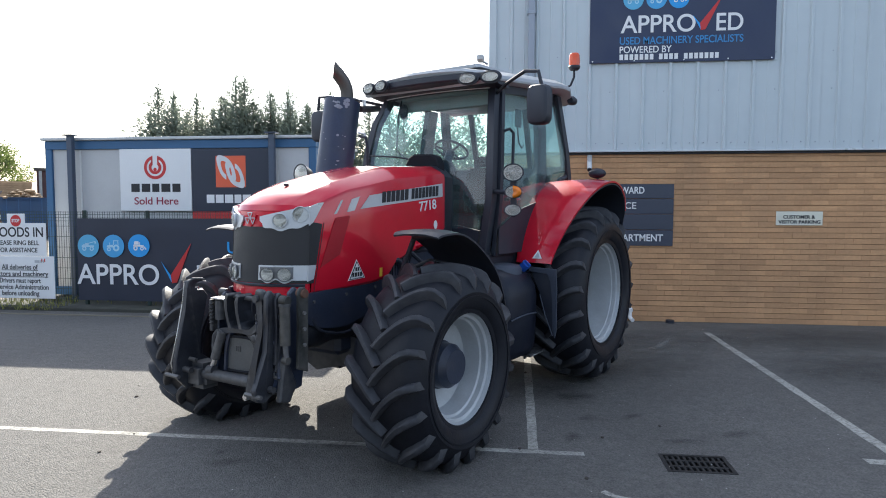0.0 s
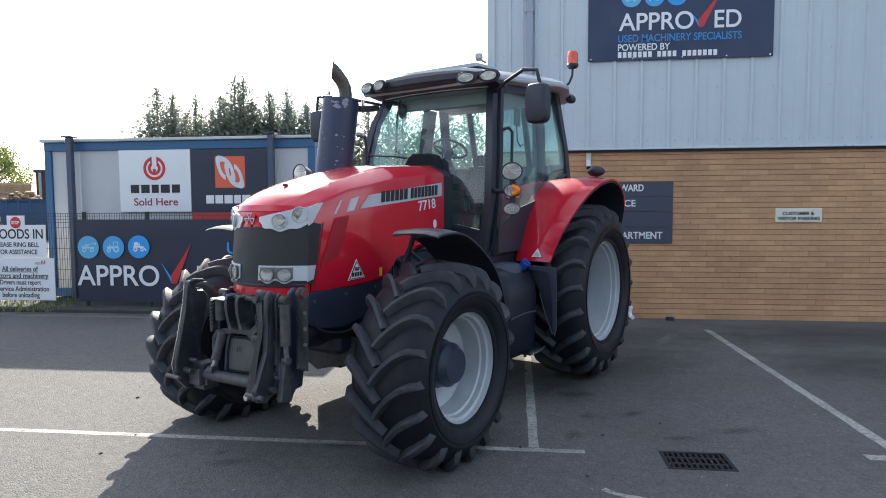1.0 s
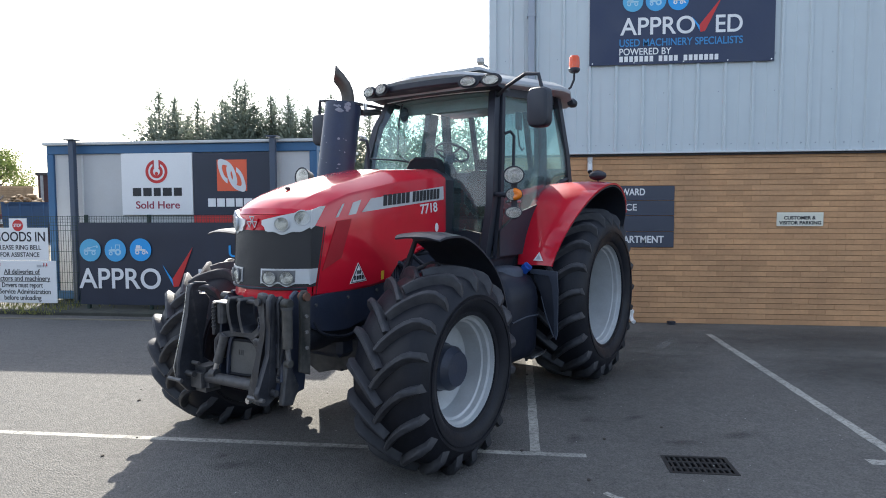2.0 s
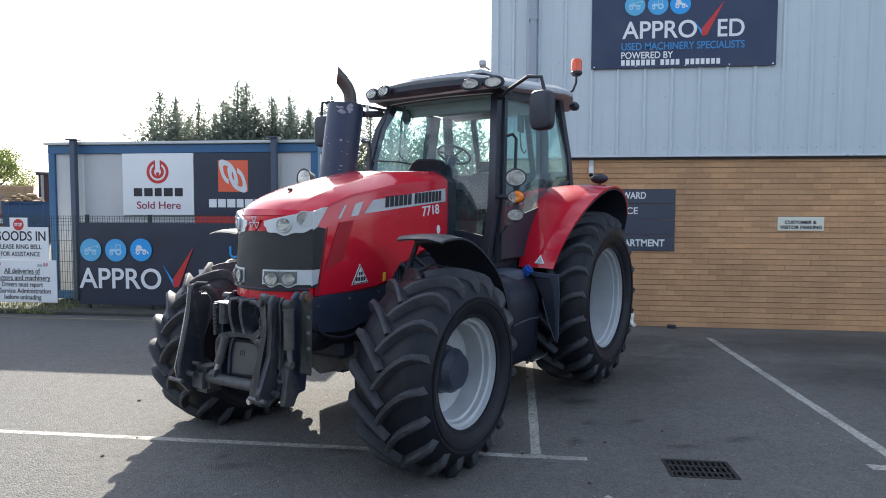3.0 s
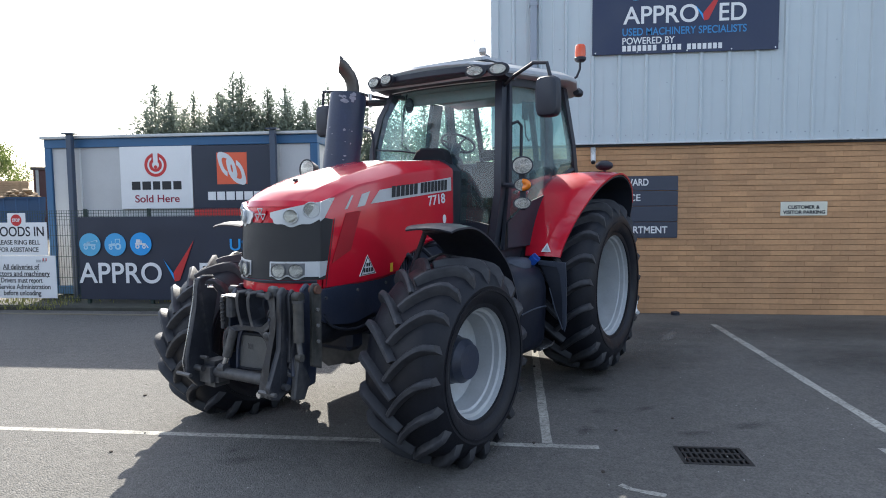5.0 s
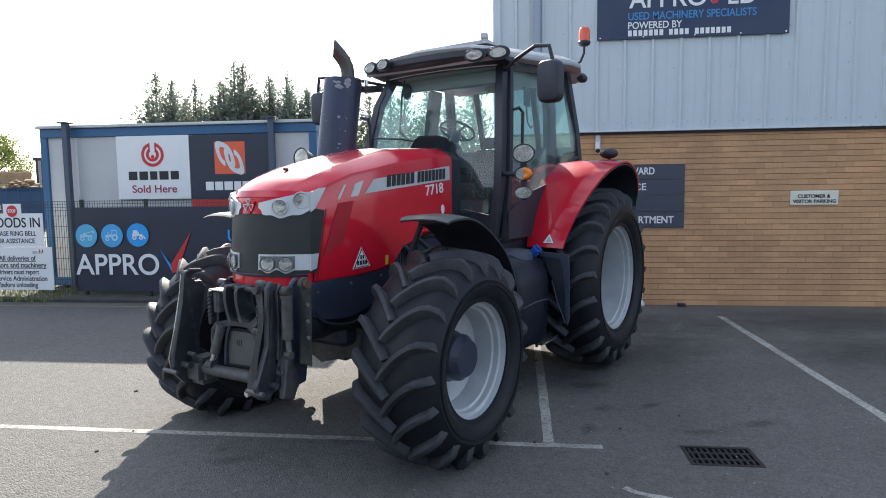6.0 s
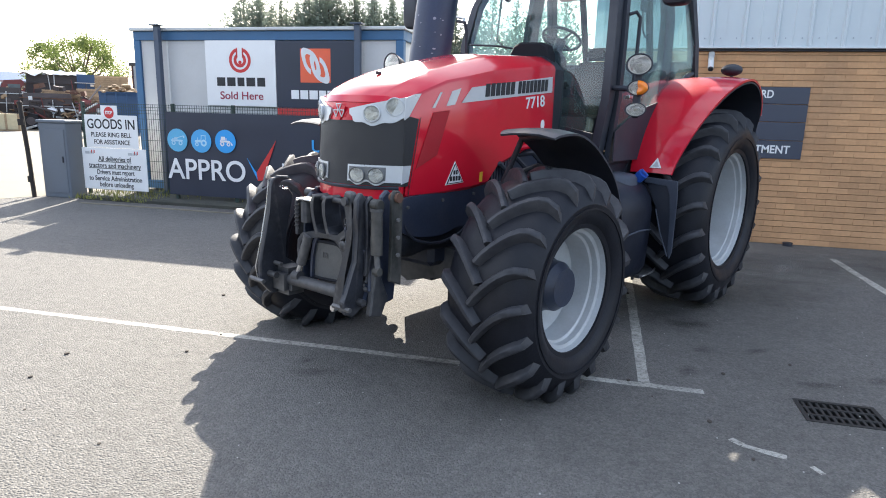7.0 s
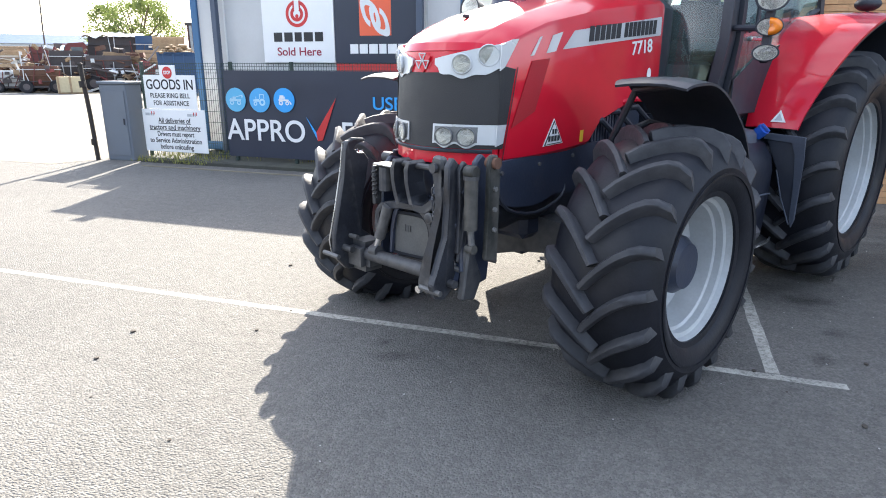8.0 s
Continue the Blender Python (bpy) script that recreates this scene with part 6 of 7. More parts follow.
rg = part("rear_window", rings(bmesh.new(), [[(x, y + 0.006 * k, z) for x, y, z in ((-0.80, 3.16, 2.42), (0.80, 3.16, 2.42), (0.74, 2.97, 3.10), (-0.74, 2.97, 3.10))] for k in (0, 1)]), CABGLASS, cab, "tinted rear window", smooth=0)
rg.visible_shadow = False
part("rear_wall", B(-0.80, 0.80, 3.12, 3.18, 1.46, 2.42, 0.01), BLACKPL, cab)
for x in (-0.38, 0.38):
    part("rear_window_bar", rings(bmesh.new(), [[(x + dx, y + dy, z) for dx, dy in ((-0.03, -0.02), (0.03, -0.02), (0.03, 0.02), (-0.03, 0.02))] for y, z in ((3.13, 2.4), (2.95, 3.10))]), BLACKPL, cab)
def front_curve(x):
    return 0.13 * (abs(x) / 0.8) ** 2.2


part("header", rings(bmesh.new(), [[(x, 1.50 + front_curve(x) + dy, z) for dy, z in ((0.04, 3.125), (0.14, 3.125), (0.14, 3.18), (-0.10, 3.235), (-0.205, 3.235), (-0.232, 3.222), (-0.232, 3.175), (-0.215, 3.160), (-0.10, 3.145))] for x in [-0.80 + 0.16 * k for k in range(11)]]), BLACKPL, cab, "black visor above the windscreen", smooth=30)
part("header_trim", T([(x, 1.535 + front_curve(x), 3.123) for x in [-0.66 + 0.132 * k for k in range(11)]], 0.006, 6), SILVERPL, cab)


def roof_section(q):
    """Half of the roof's cross line at a share q of its length: (x, z) from the edge to the middle."""
    w = 0.80 + 0.15 * min(1, q * 1.5) ** 1.5 - 0.10 * max(0, q - 0.85) / 0.15
    ze = 3.162 + 0.10 * min(1, q / 0.7) - 0.10 * max(0, q - 0.8) / 0.2
    zt = 3.285 + 0.125 * min(1, q / 0.6) ** 0.7 - 0.08 * max(0, q - 0.8) / 0.2
    return [(w - 0.05, ze - 0.02), (w, ze), (w + 0.004, ze + 0.02), (w - 0.015, ze + 0.35 * (zt - ze)), (w - 0.10, ze + 0.68 * (zt - ze)), (w * 0.62, ze + 0.93 * (zt - ze)), (w * 0.3, zt), (0, zt + 0.004)]


loops = []
for q in (0, 0.015, 0.06, 0.15, 0.3, 0.5, 0.68, 0.8, 0.9, 0.97, 1.0):
    half = roof_section(q)
    lp = half + [(-x, z) for x, z in half[-2::-1]]
    loops.append([(x, 1.285 + 2.06 * q + front_curve(x) * (1 - q) - 0.13 * (x / 0.8) ** 2 * max(0, q - 0.8) / 0.2, z - (0.02 if q == 0 else 0) + 0.0) for x, z in lp])
part("roof", rings(bmesh.new(), loops, True, True), ROOFGREY, cab, "pale grey moulded cab roof", smooth=22)
part("roof_hatch", rings(bmesh.new(), [[(x, y + front_curve(x), z) for x, z in ((0.50, z0), (0.48, z0 + 0.035), (-0.48, z0 + 0.035), (-0.50, z0))] for y, z0 in ((1.58, 3.345), (1.66, 3.365), (2.6, 3.405), (2.68, 3.40))]), ROOFGREY, cab, "grey roof hatch")
part("roof_liner", B(-0.70, 0.70, 1.66, 2.96, 3.13, 3.195, 0.02), LINER, cab, "pale cab roof lining")
for x, ly, lz in ((0.825, 1.335, 3.166), (0.615, 1.265, 3.160), (-0.455, 1.255, 3.200), (-0.665, 1.310, 3.200)):
    turn = 12 if x > 0 else -12
    p = part("roof_lamp_pod", L([(0.10, 0.5), (0.02, 1.0), (-0.01, 1.06), (-0.012, 0.9)], (0, 0, 0), "y", 20), BLACKPL, cab)
    p.matrix_basis = pose(x, ly + 0.02, lz, 0, 0, turn) @ Matrix.Diagonal((0.103, 1, 0.060, 1))
    lamp("roof_lamp", pose(x, ly, lz, 0, 0, turn), 0.088, 0.048, cab, "oval roof work lamp", 0.05)
part("aerial", T([(-0.30, 2.75, 3.46), (-0.28, 2.77, 3.90)], 0.004, 6), BLACKPL, cab)
bea = part("beacon", L([(0, 0.045), (0.02, 0.065), (0.04, 0.068), (0.05, 0.06)], (0.99, 2.98, 3.50), "z", 24), BLACKPL, cab, "orange flashing beacon on a bent stalk")
part("beacon_lens", L([(0, 0.060), (0.05, 0.062), (0.12, 0.058), (0.14, 0.045), (0.145, 0.001)], (0.99, 2.98, 3.549), "z", 24), BEACON, bea, "orange beacon lens")
part("beacon_stalk", T([(0.74, 3.02, 3.30), (0.86, 3.02, 3.305), (0.94, 3.0, 3.34), (0.985, 2.985, 3.42), (0.99, 2.98, 3.51)], 0.013, 8), BLACKPL, bea)
part("rear_roof_lamp", L([(0, 0.035), (0.05, 0.055), (0.12, 0.045)], (0.90, 3.08, 3.185), "y", 16), BLACKPL, cab)

# inside the cab
seat = part("driver_seat", B(-0.25, 0.25, 2.15, 2.65, 1.86, 2.02, 0.05, 2), SEATGREY, cab, "dark grey cloth driver seat")
part("backrest", B(-0.24, 0.24, 2.56, 2.72, 2.0, 2.40, 0.06, 2, m=None), SEATGREY, seat)
part("headrest", B(-0.13, 0.13, 2.60, 2.70, 2.41, 2.54, 0.04, 2), SEATGREY, seat)
part("seat_base", B(-0.20, 0.20, 2.2, 2.6, 1.47, 1.86, 0.03), BLACKPL, seat)
bm = bmesh.new()
tube(bm, [(0.185 * math.cos(t), 0.185 * math.sin(t), 0) for t in [2 * math.pi * i / 32 for i in range(33)]], 0.014, 8, cap=False)
for a in (90, 210, 330):
    tube(bm, [(0, 0, -0.03), (0.18 * math.cos(radians(a)), 0.18 * math.sin(radians(a)), 0)], 0.012, 6)
st = part("steering_wheel", bm, BLACKPL, cab, "black steering wheel")
st.matrix_basis = pose(0.02, 1.90, 2.56, -28)
part("steering_column", T([(0, 1.66, 1.75), (0, 1.72, 2.2), (0.02, 1.885, 2.54)], 0.05, 12), BLACKPL, cab)
part("instrument_hood", rings(bmesh.new(), [[(0.22 * k * math.cos(t), y, z + 0.14 * k * math.sin(t)) for t in [2 * math.pi * i / 16 for i in range(16)]] for k, y, z in ((0.8, 1.45, 2.28), (1.0, 1.55, 2.30), (0.9, 1.72, 2.32))]), BLACKPL, cab, "black instrument hood")
part("side_console", B(-0.66, -0.36, 2.0, 2.95, 1.6, 2.14, 0.06, 2), BLACKPL, cab)
part("armrest", B(-0.36, -0.26, 2.1, 2.6, 2.12, 2.20, 0.03, 2), SEATGREY, cab)
part("sun_blind", B(-0.58, 0.58, 1.74, 1.76, 2.98, 3.10, 0.005), LINER, cab)
im = part("interior_mirror", rings(bmesh.new(), [[(-0.49 + 0.055 * k * math.cos(t), y, 2.99 + 0.085 * k * math.sin(t)) for t in [2 * math.pi * i / 20 for i in range(20)]] for k, y in ((0.8, 1.69), (1.0, 1.70), (1.0, 1.715))]), BLACKPL, cab, "oval interior mirror")
part("mirror_stem", T([(-0.53, 1.72, 3.12), (-0.56, 1.71, 2.98), (-0.58, 1.71, 2.86)], 0.008, 6), BLACKPL, im)
im = part("wide_mirror", B(0.71, 0.725, 2.06, 2.20, 2.78, 2.97, 0.02), BLACKPL, cab, "small dark mirror inside the door glass")
part("mirror_stem", T([(0.71, 2.13, 2.78), (0.71, 2.16, 2.62), (0.715, 2.22, 2.57), (0.72, 2.26, 2.60)], 0.009, 6), BLACKPL, im)
part("trainer_seat", B(0.34, 0.62, 2.35, 2.7, 1.7, 2.1, 0.04, 2), SEATGREY, cab)
part("wiper", T([(-0.66, 1.335, 2.485), (-0.30, 1.318, 2.455), (0.06, 1.30, 2.395)], 0.009, 6), BLACKPL, cab)
part("far_rail", T([(-0.80, 2.02, 3.05), (-0.82, 1.99, 2.6), (-0.80, 2.15, 2.52)], 0.012, 6), BLACKPL, cab)

# ---- exhaust ----
STACKBLACK = mat("navy_black_enamel", (0.020, 0.030, 0.066), 0.42, var=0.3, scale=4, fine=60, bump=0.1, dirt=0.2, dirt_color=(0.06, 0.06, 0.065))
PIPESTEEL = mat("dull_brown_steel", (0.10, 0.088, 0.078), 0.45, metal=0.4, var=0.3, scale=8, fine=60, bump=0.15)
ex = part("exhaust", T([(-0.60, 0.64, 1.75), (-0.60, 0.68, 2.1), (-0.60, 0.71, 2.3), (-0.585, 0.82, 2.985)], 0.18, 28), STACKBLACK, tractor, "black cylindrical exhaust silencer with chipped paint")
part("top_cap", L([(0, 0.18), (0.02, 0.172), (0.03, 0.08)], (-0.585, 0.82, 2.987), "z", 28), BLACKPL, ex)
bm = bmesh.new()
P0 = [(-0.55, 0.85, 2.99), (-0.55, 0.85, 3.06), (-0.552, 0.842, 3.12), (-0.562, 0.815, 3.18), (-0.585, 0.76, 3.25), (-0.615, 0.685, 3.32), (-0.65, 0.60, 3.40)]
tube(bm, P0, 0.064, 20, 0.066)
bmesh.ops.bisect_plane(bm, geom=bm.verts[:] + bm.edges[:] + bm.faces[:], plane_co=(-0.60, 0.715, 3.30), plane_no=(-0.70, -0.70, 0.12), clear_outer=True)
part("tail_pipe", bm, PIPESTEEL, ex, "curved dull steel tail pipe with a slash-cut end")
for k in range(16):
    rnd = random.Random(170 + k)
    a, z = -0.9 + rnd.uniform(-0.42, 0.42), 2.93 + rnd.uniform(-0.035, 0.045)
    o = Vector((-0.587 + 0.1805 * math.cos(a), 0.765 + (z - 2.64) * 0.16 + 0.1805 * math.sin(a), z))
    bm = bmesh.new()
    bmesh.ops.create_icosphere(bm, subdivisions=1, radius=rnd.uniform(0.012, 0.022), matrix=Matrix.Translation(o) @ Matrix.Rotation(a, 4, "Z") @ Matrix.Diagonal((0.10, rnd.uniform(0.8, 1.6), rnd.uniform(0.6, 1.4), 1)))
    part("bare_patch", bm, BAREMET, ex, smooth=0)
for k in range(26):
    rnd = random.Random(70 + k)
    a, z = rnd.uniform(-2.9, -0.2), rnd.uniform(2.32, 2.92)
    o = Vector((-0.593 + 0.181 * math.cos(a), 0.765 + (z - 2.64) * 0.16 + 0.181 * math.sin(a), z))
    s = rnd.uniform(0.003, 0.011)
    bm = bmesh.new()
    bmesh.ops.create_icosphere(bm, subdivisions=1, radius=s, matrix=Matrix.Translation(o) @ Matrix.Rotation(a, 4, "Z") @ Matrix.Diagonal((0.12, rnd.uniform(0.8, 2), rnd.uniform(0.6, 1.4), 1)))
    part("paint_chip", bm, BAREMET, ex, smooth=0)
part("clamp", T([(-0.50, 0.98, 2.93), (-0.56, 1.20, 2.96), (-0.62, 1.42, 3.0)], 0.035, 8), DARKMET, ex)
part("clamp_bolt", T([(-0.54, 1.10, 2.90), (-0.54, 1.10, 3.04)], 0.018, 8), CHROME, ex)
part("heat_rail", T([(-0.52, 1.12, 2.28), (-0.53, 1.13, 2.58), (-0.56, 1.14, 2.66), (-0.66, 1.15, 2.68)], 0.016, 8), BLACKPL, ex)
part("air_pipe", T([(-0.55, 1.16, 2.20), (-0.56, 1.17, 2.55), (-0.60, 1.17, 2.70), (-0.68, 1.16, 2.72)], 0.013, 10), CHROME, ex)

# ---- tank, steps ----
tank = part("fuel_tank", rings(bmesh.new(), [[(0.52 + (x - 0.52) * q, y, 0.42 + (z - 0.42) * h) for x, z in ((0.52, 0.42), (0.95, 0.42), (1.05, 0.46), (1.09, 0.54), (1.105, 0.80), (1.11, 1.06), (1.09, 1.16), (1.03, 1.26), (0.92, 1.325), (0.75, 1.35), (0.52, 1.36))] for y, q, h in ((1.20, 0.90, 0.90), (1.22, 0.96, 0.96), (1.27, 1.0, 1.0), (1.70, 1.0, 1.0), (1.82, 0.985, 0.985), (1.86, 0.95, 0.96), (1.88, 0.88, 0.90))]), TANKBLACK, tractor, "dark moulded fuel tank with a rounded top", smooth=50)
# the dome's slate colour includes the bluish sky reflected on the tank top
part("tank_dome", rings(bmesh.new(), [[(0.80 + 0.22 * k * math.cos(q), 1.60 + 0.24 * k * math.sin(q), z) for q in [2 * math.pi * i / 24 for i in range(24)]] for k, z in ((1.0, 1.27), (0.97, 1.325), (0.86, 1.355), (0.5, 1.368), (0.05, 1.370))]), SPLASHGREY, tank, "scuffed slate-grey tank top, paler for its sky reflection", smooth=50)
part("tank_strap", T([(1.115, y, 0.865 + 0.02 * math.sin((y - 1.25) * 5)) for y in [1.25 + 0.06 * k for k in range(10)]], 0.008, 6), SPLASHGREY, tank)
cap = part("filler_cap", T([(0.965, 1.77, 1.315), (1.02, 1.76, 1.365)], 0.047, 18), BLUECAP, tank, "blue filler cap")
part("cap_grip", B(-0.04, 0.04, -0.010, 0.010, -0.006, 0.014, 0.004, m=pose(1.028, 1.758, 1.37, 0, 45, 20)), BLUECAP, cap)
part("tank_splash_panel", PL([(0.98, 1.325), (1.280, 1.31), (1.290, 1.12), (1.290, 0.68), (1.270, 0.61), (1.250, 0.67), (1.245, 0.95), (1.225, 1.18), (1.19, 1.265), (0.98, 1.275)], 0.02, lambda a, b, c: (a, 1.885 + c, b), 0.004), SPLASHGREY, tank, "slate-grey splash panel edge")
part("splash_web", PL([(1.00, 1.285), (1.215, 1.26), (1.245, 1.0), (1.262, 0.64), (1.245, 0.64), (1.17, 0.84), (1.12, 1.02)], 0.010, lambda a, b, c: (a, 1.895 + c, b), 0.003), BLACKPL, tank, "black splash web")
part("splash_stay", T([(1.11, 1.88, 1.05), (1.17, 1.88, 0.84), (1.255, 1.88, 0.635)], 0.006, 6), SPLASHGREY, tank)
part("tool_box", B(-1.06, -0.42, 0.82, 1.86, 0.42, 1.30, 0.06, 2), CHASSIS, tractor, "dark moulded tank and tool box")
part("rear_lift_frame", B(-0.42, 0.42, 3.1, 3.6, 0.45, 1.2, 0.05), CHASSIS, tractor)
part("under_guard", B(-0.42, 0.5, 1.2, 2.5, 0.42, 0.60, 0.04), CHASSIS, tractor)
part("battery_box", B(0.51, 0.78, 2.07, 2.42, 0.50, 1.25, 0.03), CHASSIS, tractor, "dark box behind the tank")
part("step", B(0.85, 1.07, 1.76, 2.12, 0.415, 0.445, 0.006), DARKMET, tank)
part("step_hanger", B(0.98, 1.0, 1.78, 1.82, 0.385, 0.6, 0.004), DARKMET, tank)
part("step_edge", T([(1.06, 1.80, 0.424), (1.075, 1.88, 0.428), (1.078, 2.02, 0.436), (1.06, 2.12, 0.45)], 0.008, 8), CHROME, tank, "thin bright step edge")

# ---- front linkage ----
link = tractor
for s, x in ((-1, -0.45), (1, 0.40)):
    poly = [(-1.13, 1.30), (-1.116, 1.362), (-1.057, 1.378), (-0.971, 1.371), (-0.973, 1.352), (-1.055, 1.345), (-1.08, 1.312), (-1.042, 1.276), (-0.987, 1.29), (-0.945, 1.235), (-0.985, 1.10), (-1.03, 0.95), (-1.035, 0.78), (-0.93, 0.72), (-0.93, 0.55), (-1.0, 0.52), (-1.15, 0.535), (-1.243, 0.64), (-1.237, 0.78), (-1.15, 1.127)]
    if s > 0:
        x = 0.47
        poly = [(-1.105, 1.32), (-1.07, 1.364), (-1.024, 1.318), (-1.04, 1.19), (-1.022, 1.128), (-1.065, 0.90), (-1.075, 0.80), (-1.04, 0.66), (-1.14, 0.598), (-1.20, 0.62), (-1.228, 0.70), (-1.189, 0.745), (-1.11, 0.94), (-1.095, 1.12), (-1.11, 1.20)]
    if s < 0:
        poly = [(a + 0.07, b) for a, b in poly]
    arm = part("lower_arm", PL(poly, 0.045, lambda a, b, c: (x + (c if s > 0 else -c), a, b), 0.008), DARKMET, link, "folded steel lower link arm")
    if s < 0:
        for q, z in ((-0.02, 1.285), (0.025, 1.272), (0.06, 1.262)):
            part("split_pin", T([(x - 0.03, -1.0 + q, z), (x - 0.05, -0.995 + q, z + 0.022), (x - 0.03, -0.97 + q, z + 0.03), (x - 0.03, -0.955 + q, z - 0.004)], 0.0045, 6), CHROME, arm, "bright bent locking pin")
    part("pivot_pin", T([(x - 0.09, -1.10, 0.69), (x + 0.09, -1.10, 0.69)], 0.022, 14), DARKMET, arm)
    for y, z in ((-1.20, 0.66), (-1.05, 0.76)):
        part("bolt", T([(x - 0.08, y, z), (x + 0.08, y, z)], 0.016, 6), DARKMET, arm, smooth=0)
    if s < 0:
        block = part("arm_block", B(x - 0.06, x + 0.17, -1.07, -0.86, 0.535, 0.735, 0.04, 2), DARKMET, link, "heavy cast pivot block")
        for y, z in ((-0.98, 0.72), (-0.92, 0.61)):
            part("bolt_head", T([(x + 0.165, y, z), (x + 0.182, y, z)], 0.018, 6), DARKMET, block, smooth=0)
    if s < 0:
        ram = part("lift_ram", T([(x + 0.12, -0.86, 0.74), (x + 0.13, -0.84, 1.02)], 0.04, 16), DARKMET, link, "hydraulic lift cylinder")
        part("ram_rod", T([(x + 0.13, -0.84, 1.02), (x + 0.13, -0.82, 1.24)], 0.022, 12), DARKMET, ram)
        part("ram_eye", T([(x + 0.09, -0.82, 1.26), (x + 0.17, -0.82, 1.26)], 0.032, 14), DARKMET, ram)
part("cross_tube", T([(-0.42, -1.0, 0.650), (0.30, -1.04, 0.685)], 0.042, 16), DARKMET, link)


def ribbon(path, widths, y, thick, bevel=0.006):
    """A cast bar in an upright cross plane: a bent centre line with a width at each point."""
    pts = [Vector(p) for p in path]
    one, two = [], []
    for k, p in enumerate(pts):
        d = (pts[min(k + 1, len(pts) - 1)] - pts[max(k - 1, 0)]).normalized()
        nrm = Vector((-d.y, d.x)) * widths[k] / 2
        one.append(tuple(p + nrm))
        two.append(tuple(p - nrm))
    return PL(one + two[::-1], thick, lambda a, b, c: (a, y + c, b), bevel)


part("mounting_arch", ribbon([(-0.232, 0.80), (-0.232, 0.88), (-0.230, 0.95), (-0.190, 0.992), (-0.10, 1.005), (-0.01, 1.026), (0.10, 1.024), (0.20, 1.020), (0.29, 1.085), (0.36, 1.16)], (0.036, 0.036, 0.036, 0.036, 0.05, 0.034, 0.03, 0.045, 0.05, 0.04), -1.0, 0.09), CASTGREY, link, "cast mounting frame")
part("arch_leg", ribbon([(0.155, 1.02), (0.215, 0.985), (0.25, 0.93), (0.262, 0.85), (0.268, 0.74)], (0.04, 0.03, 0.024, 0.024, 0.03), -0.995, 0.07), CASTGREY, link)
part("arch_leg", ribbon([(-0.05, 1.0), (-0.085, 0.95), (-0.105, 0.85), (-0.12, 0.70)], (0.04, 0.03, 0.024, 0.03), -0.985, 0.06), CHASSIS, link)
part("pivot_boss", L([(-1.012, 0.001), (-1.012, 0.02), (-1.006, 0.032), (-0.99, 0.032)], (0.245, 0, 0.985), "y", 16), CASTGREY, link)
rock = part("rocker_arm", ribbon([(0.405, 1.36), (0.40, 1.30), (0.398, 1.245), (0.425, 1.19), (0.432, 1.13), (0.41, 1.05), (0.385, 0.97), (0.35, 0.85), (0.31, 0.735), (0.295, 0.66), (0.285, 0.57)], (0.07, 0.105, 0.065, 0.055, 0.05, 0.05, 0.05, 0.055, 0.065, 0.10, 0.10), -1.09, 0.05, 0.012), CASTGREY, link, "curved cast rocker arm with worn edges and painted edge highlights")
part("pivot_pin", T([(0.29, -1.10, 0.60), (0.29, -1.13, 0.60)], 0.022, 10), CHROME, rock)
part("pivot_pin", T([(0.40, -1.10, 1.30), (0.40, -1.12, 1.30)], 0.026, 12), DARKMET, rock)
cover_line = [(-0.105, 0.735), (-0.085, 0.712), (0.18, 0.728), (0.205, 0.75), (0.213, 0.83), (0.206, 0.905), (0.183, 0.947), (0.14, 0.968), (0.02, 0.966), (-0.06, 0.958), (-0.09, 0.935), (-0.103, 0.88)]
part("power_cover", PL(eased(cover_line + cover_line[:1])[:-1], 0.05, lambda a, b, c: (a, -0.965 + c, b), 0.012), mat("grey_cover", (0.075, 0.076, 0.076), 0.6, var=0.35, scale=6, fine=80, bump=0.3, dirt=0.4, dirt_color=(0.13, 0.125, 0.11)), link, "dusty grey square drive cover")
part("cover_rim", T([(a * 1.03 - 0.002, -0.962, 0.84 + (b - 0.84) * 1.03) for a, b in eased(cover_line + cover_line[:1])], 0.012, 6), DASHBLACK, link)
for k in range(3):
    part("cover_rib", B(0.0 + 0.022 * k, 0.006 + 0.022 * k, -0.970, -0.9652, 0.86, 0.90, 0.001), DARKMET, link, smooth=0)
part("cover_backing", B(-0.20, 0.32, -0.88, -0.60, 0.62, 1.05, 0.03), CHASSIS, link)
tilt = part("tilt_ram", T([(-0.115, -1.0, 1.0), (-0.195, -1.01, 0.79)], 0.034, 16), CASTGREY, link, "short hydraulic ram beside the cover")
part("ram_rod", T([(-0.195, -1.01, 0.79), (-0.232, -1.015, 0.70)], 0.019, 10), CHROME, tilt)
part("ram_eye", T([(-0.26, -1.02, 0.695), (-0.19, -1.02, 0.70)], 0.036, 12), DARKMET, tilt)
for x in (-0.078, 0.045):
    part("top_link_ear", ribbon([(x + 0.025, 1.285), (x - 0.002, 1.235), (x + 0.002, 1.16), (x + 0.03, 1.08), (x + 0.055, 1.02)], (0.034, 0.036, 0.030, 0.030, 0.04), -1.0, 0.13, 0.006), CASTGREY, link, "cast ear for the top link")
part("ear_web", B(-0.06, 0.06, -0.90, -0.86, 1.02, 1.24, 0.006), CHASSIS, link)
part("hydraulic_block", B(0.16, 0.25, -0.86, -0.74, 1.05, 1.29, 0.01), CHASSIS, link)
